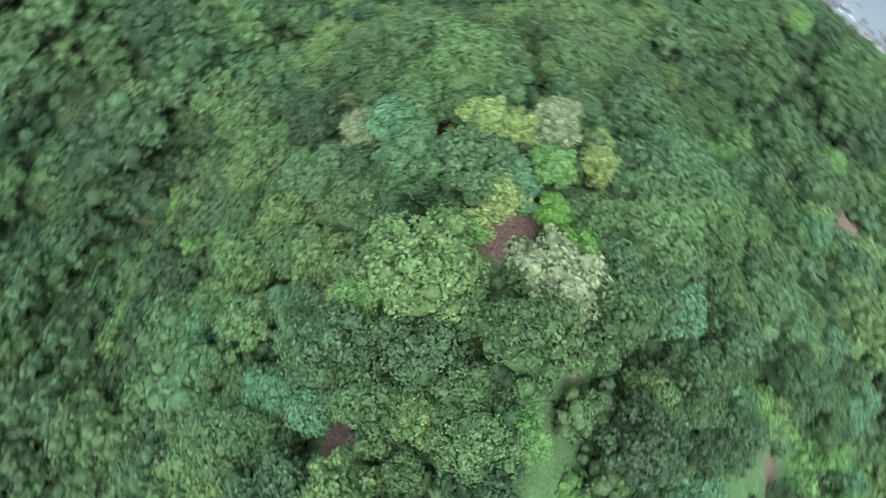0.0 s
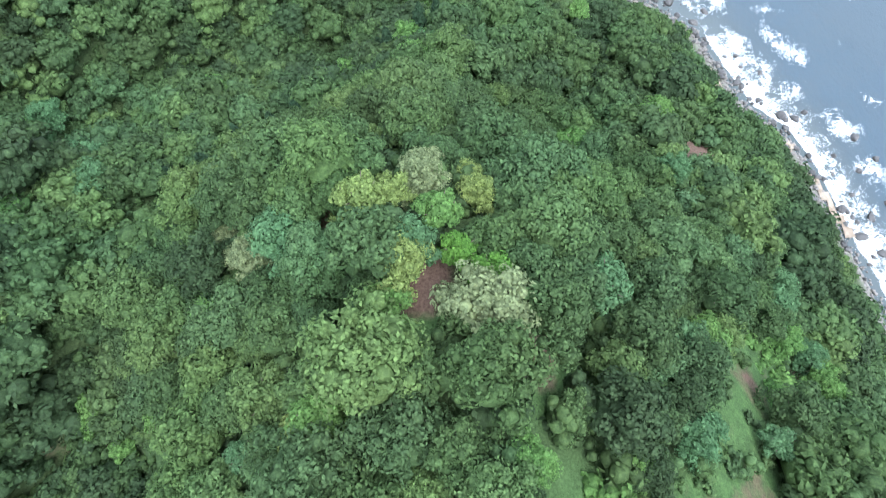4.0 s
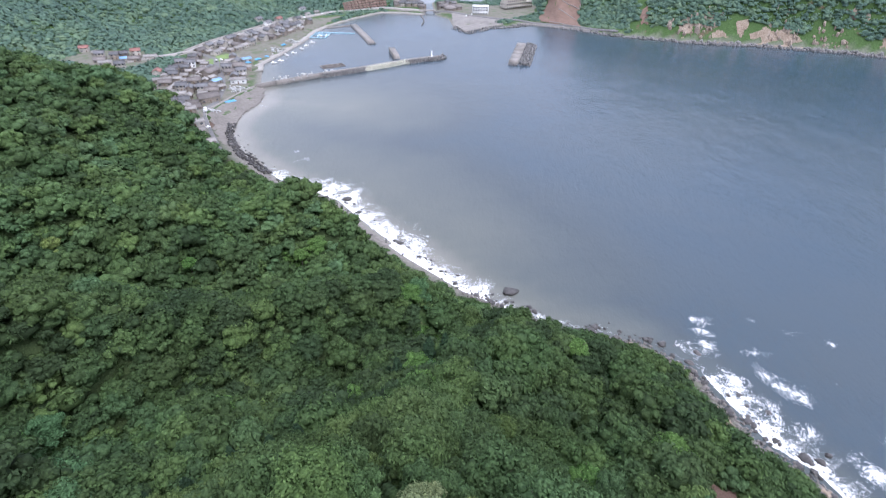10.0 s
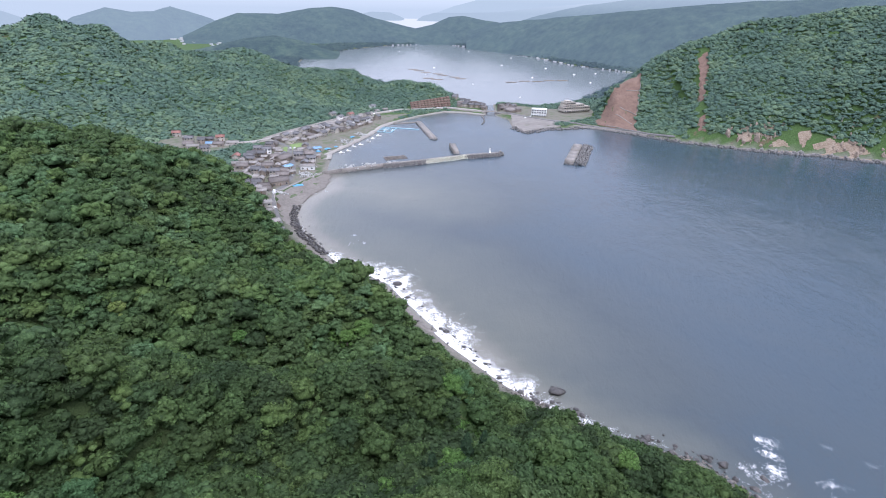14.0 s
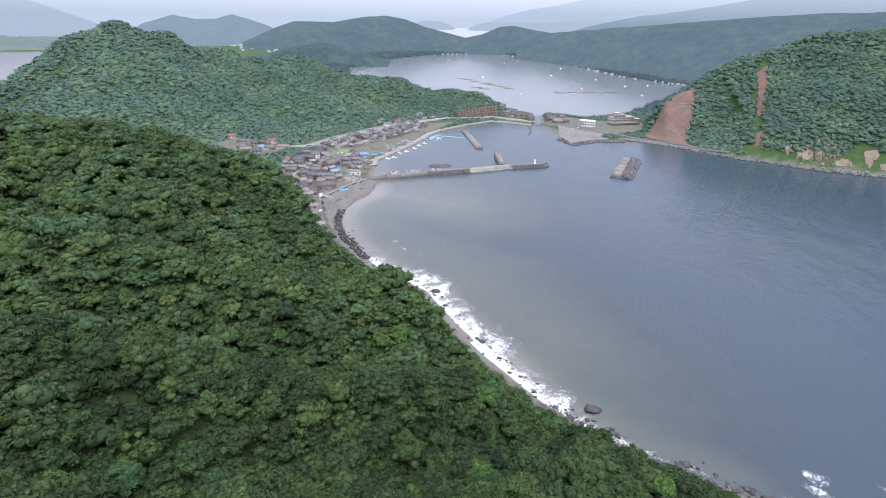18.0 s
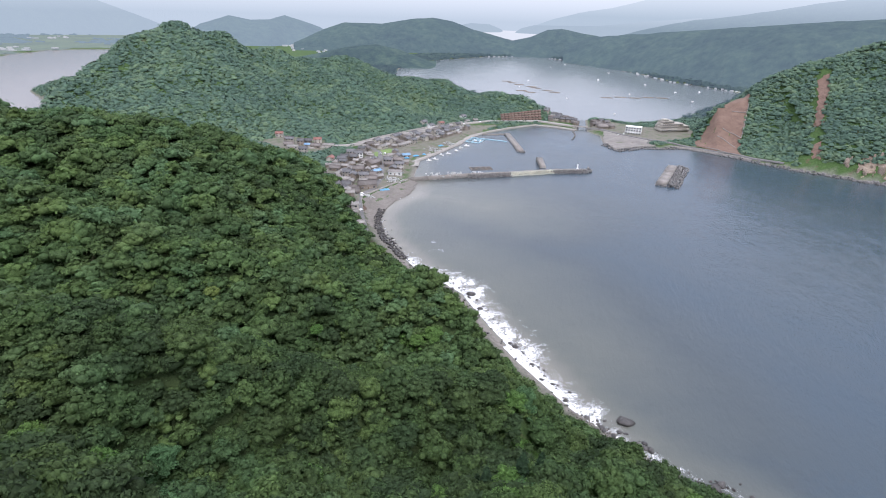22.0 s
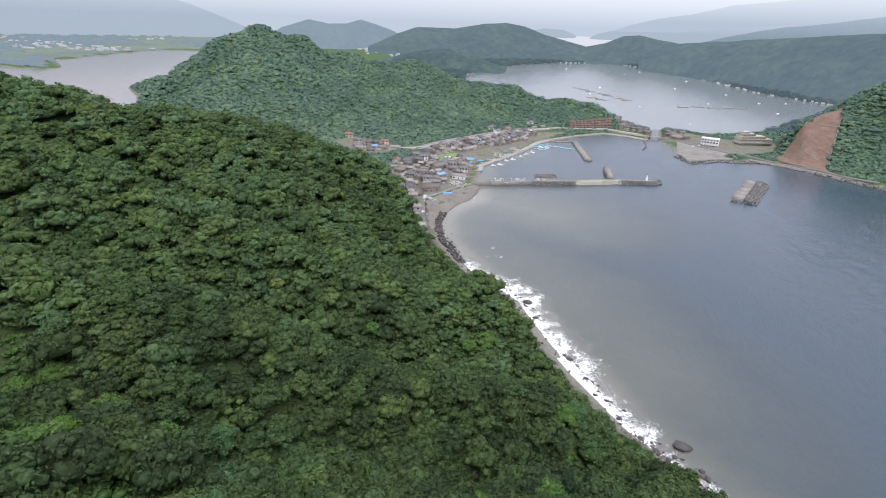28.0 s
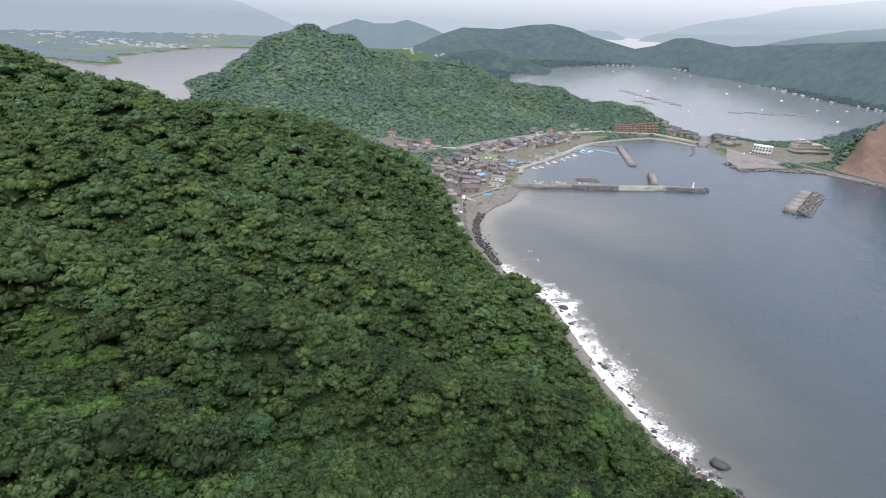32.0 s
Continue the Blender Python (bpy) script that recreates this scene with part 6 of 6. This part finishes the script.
def tarp(x, y, w, d, turn, z=None):
    q, r_ = sheet(np.linspace(-w / 2, w / 2, 7), np.linspace(-d / 2, d / 2, 5))[:2]
    f = sheet(np.linspace(-1, 1, 7), np.linspace(-1, 1, 5))[2]
    hump = (1 - (2 * q / w) ** 2) * (1 - (2 * r_ / d) ** 2)
    ob = new("tarpaulin", mesh_np("tarpaulin", np.stack([q, r_, hump * 1.2 + 0.15 * grid_noise(q, r_, 1.3, 61)], 1), f, M_TARP, True))
    ob.modifiers.new("thickness", "SOLIDIFY").thickness = 0.05
    ob.matrix_basis = pose(x, y, (max(float(height(np.array([x]), np.array([y]))[0]), 1.5) if z is None else z) + 0.25, 0, 0, turn)
    return tagged(ob, "blue tarpaulin over a heap of fishing gear", "tarpaulin", "blue tarpaulins")


for x, y, w, d, turn in ((-160, 436, 9, 5, 40), (-187, 486, 6, 5, 20), (-178, 556, 7, 5, 30), (-172, 572, 8, 5, 50), (-158, 632, 7, 4, 60), (-166, 585, 5, 4, 20)):
    tarp(x, y, w, d, turn)

# Heaps of crates, buoys and nets on the quays.
heaps = []
for x, y, n, sp in ((-163, 470, 60, 9), (-172, 495, 40, 7), (-130, 502, 40, 8), (-112, 513, 40, 8), (-92, 524, 24, 6), (-164, 405, 26, 5), (-160, 610, 40, 8), (-150, 650, 40, 8), (-175, 535, 30, 8), (-185, 570, 24, 6), (-200, 480, 20, 8), (-210, 500, 20, 7)):
    for _ in range(n):
        px_, py_ = x + rnd.gauss(0, sp / 2), y + rnd.gauss(0, sp / 2)
        zz = 2.4 if x > -140 else max(float(height(np.array([px_]), np.array([py_]))[0]), 1.4) + 0.1
        s_ = rnd.uniform(0.4, 1.1)
        v, f = box(-s_, s_, -s_ * 0.7, s_ * 0.7, 0, s_)
        v[4:] *= (0.85, 0.85, 1)
        turn = Matrix.Rotation(rnd.uniform(0, 6), 3, "Z")
        heaps.append((np.array([tuple(turn @ Vector(p) + Vector((px_, py_, zz))) for p in v]), f))
tagged(new("fishing_gear", mesh_np("fishing_gear", *joined(heaps), M_NET)), "heaps of crates, buoys and nets on the quay", "fishing gear", kind="stuff")

# ---- red retaining wall, landslips and cliffs ----
redwall = tagged(new("retaining_wall"), "terraced red-brown retaining wall under the wooded hill", "retaining wall")
base, top = ((-112, 838), (-52, 872)), ((-116, 846), (-56, 882))
for k in range(4):
    for j in range(12):
        def at(u, w):
            bx, by = base[0][0] + (base[1][0] - base[0][0]) * u, base[0][1] + (base[1][1] - base[0][1]) * u
            qx, qy = top[0][0] + (top[1][0] - top[0][0]) * u, top[0][1] + (top[1][1] - top[0][1]) * u
            return (bx + (qx - bx) * w, by + (qy - by) * w, 3.4 + (9 + 6 * u) * w)
        u0, u1, w0, w1 = j / 12 + 0.003, (j + 1) / 12 - 0.003, k / 4, (k + 1) / 4 - 0.02
        v = [at(u0, w0), at(u1, w0), at(u1, w1), at(u0, w1)]
        v = v + [(x - 1.0, y + 2.0, z - 0.4) for x, y, z in v]
        part("panel", v, [(0, 1, 2, 3), (7, 6, 5, 4), (0, 4, 5, 1), (1, 5, 6, 2), (2, 6, 7, 3), (3, 7, 4, 0)], M_REDWALL, redwall)

draped("ground_landslip", SLIDE, 3.0, 0.9, M_SOIL, "bare red-brown landslip on the steep hill", "landslip")
draped("ground_scar", [(272, 696), (282, 690), (294, 748), (305, 776), (314, 812), (299, 823), (294, 786), (286, 752)], 2.0, 0.8, M_SOIL, "narrow brown erosion scar in the forest", "landslip", -0.1)
draped("ground_cliff", [(300, 662), (325, 648), (386, 634), (470, 600), (560, 552), (640, 516), (654, 544), (566, 586), (489, 632), (465, 640), (405, 663), (339, 678), (305, 682)], 1.6, 0.5, M_CLIFF, "ochre cliffs and bare rock above the shore", "cliff", 0.04)
draped("ground_near_cliff", [(124, 50), (118, 76), (112, 86), (98, 99), (92, 117), (86, 132), (74, 143), (80, 150), (95, 133), (99, 118), (104, 102), (116, 90), (121, 78), (127, 52)], 1.6, 0.35, M_CLIFF, "ochre earth cliff above the boulders", "cliff", -0.2)
terrace = tagged(new("slope_terrace"), "pale concrete beams laid across the landslip", "slope beams")
for (x0, y0), (x1, y1) in (((186, 770), (206, 752)), ((193, 782), (214, 766)), ((214, 766), (226, 815)), ((205, 806), (224, 800)), ((172, 756), (208, 722))):
    pts = [(x0 + (x1 - x0) * k / 12, y0 + (y1 - y0) * k / 12) for k in range(13)]
    hz = height(np.array([p[0] for p in pts]), np.array([p[1] for p in pts]))
    v, f = tube([(p[0], p[1], float(h) + 1.0) for p, h in zip(pts, hz)], [0.7] * 13, 4)
    part("beam", v, f, M_CONCRETE, terrace)


# ---- rocks ----
def rock_mesh(seed):
    r_ = np.random.default_rng(seed)
    v, f = ICO2
    w = r_.normal(0, 1, (5, 3))
    # broken faces: the ball cut by planes
    for n_ in r_.normal(0, 1, (11, 3)):
        n_ /= np.linalg.norm(n_)
        v = v - np.maximum(v @ n_ - r_.uniform(0.5, 0.8), 0)[:, None] * n_
    return mesh_np("boulder", v * (1 + 0.08 * np.sin(v @ w.T * 3).sum(1, keepdims=True) * 0.5) * [1.15, 0.85, 0.7], f, M_ROCK)


M_SCREE = surface("dry_shore_stones", [(0.3, (0.10, 0.09, 0.082)), (0.7, (0.22, 0.20, 0.18))], 0.4, 0.85, bump=0.8, dist=0.2)
ROCKS = [rock_mesh(k) for k in range(6)]


def boulder(x, y, z, q, label="dark wet boulder in the surf", group="boulders along the shore"):
    ob = new("boulder", ROCKS[rnd.randrange(6)])
    ob.matrix_basis = Matrix.LocRotScale((x, y, z), Euler((rnd.uniform(-0.3, 0.3), rnd.uniform(-0.3, 0.3), rnd.uniform(0, 6))), Vector((1, 1, rnd.uniform(0.7, 1.1))) * q)
    return tagged(ob, label, "boulder", group)


boulder(36.7, 182.7, 0.2, 4.4, "large dark boulder standing off the beach")
for x, y, q in ((112, 103, 1.6), (126, 61.5, 2.0), (131, 66, 1.3), (118, 92, 1.6), (122, 95, 2.2), (126, 97, 1.5), (107, 111, 1.6), (110, 122, 1.2), (116, 114, 1.4), (128, 52, 2.2), (134, 58, 1.8), (139, 86, 1.8), (143, 78, 1.5), (136, 74, 1.4), (130, 80, 1.2),
                (99, 138, 1.8), (92, 148, 2.0), (88, 151, 1.5), (124, 72, 1.2), (141, 62, 1.4), (133, 46, 1.9), (140, 50, 1.5), (104, 143, 1.7)):
    boulder(x, y, 0.1, q)
for px_, py_, dx_, dy_, d_ in along(SURF[1:13], 1.9):
    for _ in range(2):
        o = rnd.gauss(0.5, 3.2)
        if rnd.random() < 0.72:
            boulder(px_ + dy_ * o, py_ - dx_ * o, max(0.0, -o * 0.28) + 0.05, rnd.lognormvariate(-0.15, 0.45))
def heap(name, label, mat, spots):
    """Loose stones as one object: (place, size)."""
    bits = []
    for k, (x, y, z, q) in enumerate(spots):
        v = ICO1[0] * [q, q * 0.8, q * 0.65] * (1 + 0.18 * np.random.default_rng(k).normal(0, 1, (len(ICO1[0]), 1)))
        bits.append((v + [x, y, z], ICO1[1]))
    return tagged(new(name, mesh_np(name, *joined(bits), mat)), label, "stones", kind="stuff")


spots = []
for px_, py_, dx_, dy_, d_ in along(SURF[:13], 0.8):
    for _ in range(5):
        o = -abs(rnd.gauss(0, 4.0))
        spots.append((px_ + dy_ * o + rnd.uniform(-0.6, 0.6), py_ - dx_ * o + rnd.uniform(-0.6, 0.6), max(0.0, 0.28 * -o - 0.4) + 0.1, rnd.lognormvariate(-0.9, 0.4)))
heap("shore_scree", "band of broken grey stones above the surf", M_SCREE, spots)
spots = []
for px_, py_, dx_, dy_, d_ in along(SURF[12:19], 1.6):
    o = rnd.gauss(1.5, 3)
    spots.append((px_ + dy_ * o, py_ - dx_ * o, max(0.0, -o * 0.28) + 0.05, rnd.lognormvariate(-0.4, 0.5)))
heap("beach_stones", "dark wet stones scattered along the beach", M_ROCK, spots)
spots = []
for px_, py_, dx_, dy_, d_ in along([(-98, 305), (-112, 322), (-125, 338), (-135, 354), (-142, 372), (-146, 392)], 1.7):
    for o in (-1.5, 0.5, 2.5):
        spots.append((px_ - dy_ * o + rnd.uniform(-1, 1), py_ + dx_ * o + rnd.uniform(-1, 1), 0.5 + max(o, 0) * 0.25, rnd.uniform(0.7, 1.5)))
heap("armour_stones", "grey armour stones below the sea wall", M_ROCK, spots)
stones = []
for px_, py_, dx_, dy_, d_ in along([(40, 735), (60, 700), (85, 728), (112, 736), (153, 752), (208, 710), (243, 683), (325, 643), (386, 630), (470, 596), (620, 518)], 1.7):
    for _ in range(2):
        o = rnd.uniform(-5, 4)
        q = rnd.uniform(0.7, 1.8) * (1.6 if d_ > 330 and rnd.random() < 0.3 else 1)
        v = ICO1[0] * [q, q * 0.8, q * 0.7 * (1.8 if d_ > 330 else 1)] * (1 + 0.2 * np.random.default_rng(len(stones)).normal(0, 1, (len(ICO1[0]), 1)))
        stones.append((v + [px_ - dy_ * o, py_ + dx_ * o, 0.4 + max(o, 0) * 0.35], ICO1[1]))
tagged(new("shore_stones", mesh_np("shore_stones", *joined(stones), M_TETRA)), "band of grey stones along the far shore", "stones", kind="stuff")
M_CRAG = surface("pale_crag_rock", [(0.3, (0.16, 0.115, 0.080)), (0.5, (0.25, 0.195, 0.15)), (0.7, (0.34, 0.29, 0.24))], 0.15, 0.9, bump=1.0, dist=0.8)
crags = []
for px_, py_, dx_, dy_, d_ in along([(300, 668), (335, 652), (390, 640), (470, 606), (560, 560), (630, 520)], 3.6):
    for _ in range(4):
        o, q = abs(rnd.gauss(0, 11)), rnd.lognormvariate(0.55, 0.45)
        if float(grid_noise(np.array([px_]), np.array([py_]), 26, 77)[0]) < 0.12:
            continue
        r_ = np.random.default_rng(len(crags) + 900)
        v = ICO2[0]
        for n_ in r_.normal(0, 1, (9, 3)) * [1, 1, 0.5]:
            n_ /= np.linalg.norm(n_)
            v = v - np.maximum(v @ n_ - r_.uniform(0.25, 0.7), 0)[:, None] * n_
        v = v * [q, q, q * rnd.uniform(0.9, 2.3)] * (1 + 0.08 * r_.normal(0, 1, (len(v), 1)))
        x, y = px_ - dy_ * o, py_ + dx_ * o
        crags.append((v + [x, y, float(height(np.array([x]), np.array([y]))[0])], ICO2[1]))
tagged(new("crags", mesh_np("crags", *joined(crags), M_CRAG)), "jagged ochre crags at the foot of the hill", "crags", kind="stuff")

# ---- dead tree in the grassy clearing ----
snag = tagged(new("dead_tree"), "bare grey dead tree in a grassy clearing", "dead tree")
snag.location = (17.5, -10, float(height(np.array([17.5]), np.array([-10.0]))[0]))
snag.scale = (1.35, 1.35, 1.2)
v, f = tube([(0, 0, -0.5), (0.1, 0, 2.2), (0.2, 0.1, 4.4)], [0.2, 0.15, 0.08], 6)
part("trunk", v, f, M_DEADWOOD, snag)
for k in range(13):
    a, z0 = k * 2.4, 1.5 + 0.22 * k
    r_ = rnd.uniform(1.6, 3.4)
    tip = Vector((r_ * math.cos(a), r_ * math.sin(a), z0 + rnd.uniform(0.8, 2.4)))
    mid = Vector((tip.x * 0.5, tip.y * 0.5, z0 + 0.5))
    twigs = [tube([(0.1, 0, z0), mid, tip], [0.08, 0.05, 0.02], 4)]
    for _ in range(4):
        q = mid.lerp(tip, rnd.uniform(0.1, 0.9))
        twigs.append(tube([q, q + Vector((rnd.uniform(-1, 1), rnd.uniform(-1, 1), rnd.uniform(0.2, 0.9)))], [0.035, 0.015], 3))
    part("branch", *joined([(tv, quads_to_tris(tf)) for tv, tf in twigs]), M_DEADWOOD, snag)

FARVILL = ((-1555, 2611), (-905, 2002))
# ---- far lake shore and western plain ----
# fields and far buildings glow faintly: haze put into their materials
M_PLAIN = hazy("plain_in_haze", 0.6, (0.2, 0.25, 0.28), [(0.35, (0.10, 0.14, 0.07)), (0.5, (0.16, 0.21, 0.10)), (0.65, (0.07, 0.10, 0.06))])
M_FARHOUSE = hazy("far_buildings_in_haze", 0.5, (0.36, 0.40, 0.44), [(0.3, (0.35, 0.35, 0.35)), (0.7, (0.6, 0.6, 0.6))])
px_, py_, pf = sheet(np.arange(-4600, -900, 25.0), np.arange(300, 3900, 25.0))
hold = (inland(px_, py_) > 1) & (np.degrees(np.arctan2(px_, py_)) < -38) & (np.hypot(px_, py_) > 1350)
pf = pf[hold[pf].all(1)]
keep, back = np.unique(pf, return_inverse=True)
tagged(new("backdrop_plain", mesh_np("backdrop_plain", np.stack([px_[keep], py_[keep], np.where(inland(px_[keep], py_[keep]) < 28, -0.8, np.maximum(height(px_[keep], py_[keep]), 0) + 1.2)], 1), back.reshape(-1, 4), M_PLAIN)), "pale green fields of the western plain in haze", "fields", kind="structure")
town = []
for k in range(900):
    a, d = rnd.uniform(-68, -41), rnd.uniform(1500, 3500)
    if float(grid_noise(np.array([d * math.sin(math.radians(a))]), np.array([d * math.cos(math.radians(a))]), 300, 83)[0]) < 0.1:
        continue
    x, y = d * math.sin(math.radians(a)), d * math.cos(math.radians(a))
    if float(inland(np.array([x]), np.array([y]))[0]) < 20:
        continue
    w, dd, hh = rnd.lognormvariate(1.8, 0.45), rnd.uniform(4, 9), rnd.uniform(3, 7)
    v, f = box(-w, w, -dd, dd, 0, hh)
    town.append((v + [x, y, 4], f))
groves = []
for k in range(1500):
    a, d = rnd.uniform(-68, -39), rnd.uniform(1450, 3600)
    x, y = d * math.sin(math.radians(a)), d * math.cos(math.radians(a))
    if float(inland(np.array([x]), np.array([y]))[0]) < 15 or float(grid_noise(np.array([x]), np.array([y]), 220, 85)[0]) < 0.05:
        continue
    q = rnd.uniform(5, 16)
    groves.append((ICO1[0] * [q * rnd.uniform(1, 5), q, rnd.uniform(4, 8)] * (1 + 0.15 * np.random.default_rng(k).normal(0, 1, (len(ICO1[0]), 1))) + [x, y, 5], ICO1[1]))
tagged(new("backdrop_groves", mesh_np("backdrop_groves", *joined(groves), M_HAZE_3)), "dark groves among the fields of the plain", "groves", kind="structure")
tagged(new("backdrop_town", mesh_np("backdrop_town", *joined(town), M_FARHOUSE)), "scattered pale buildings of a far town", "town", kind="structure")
lakeside = []
# pale houses of a far village in the valley behind the wooded hill
for k in range(70):
    u = rnd.uniform(0, 1)
    x, y = FARVILL[0][0] + (FARVILL[1][0] - FARVILL[0][0]) * u + rnd.gauss(0, 22), FARVILL[0][1] + (FARVILL[1][1] - FARVILL[0][1]) * u + rnd.gauss(0, 60)
    w, d_ = rnd.uniform(3, 7), rnd.uniform(3, 5)
    v, f = box(-w, w, -d_, d_, -1, rnd.uniform(3, 6.5))
    lakeside.append((v + [x, y, max(float(height(np.array([x]), np.array([y]))[0]), 1.5)], f))
for px_, py_, dx_, dy_, d_ in along([(390, 1500), (250, 1690), (112, 2100), (-12, 2300), (-215, 2550), (-410, 2345)], 14):
    if rnd.random() < 0.55:
        o, w = rnd.uniform(-12, 5), rnd.uniform(1.8, 4.5)
        v, f = box(-w, w, -3, 3, -0.5, rnd.uniform(1.5, 3.6))
        lakeside.append((v + [px_ + dy_ * o, py_ - dx_ * o, 0.6], f))
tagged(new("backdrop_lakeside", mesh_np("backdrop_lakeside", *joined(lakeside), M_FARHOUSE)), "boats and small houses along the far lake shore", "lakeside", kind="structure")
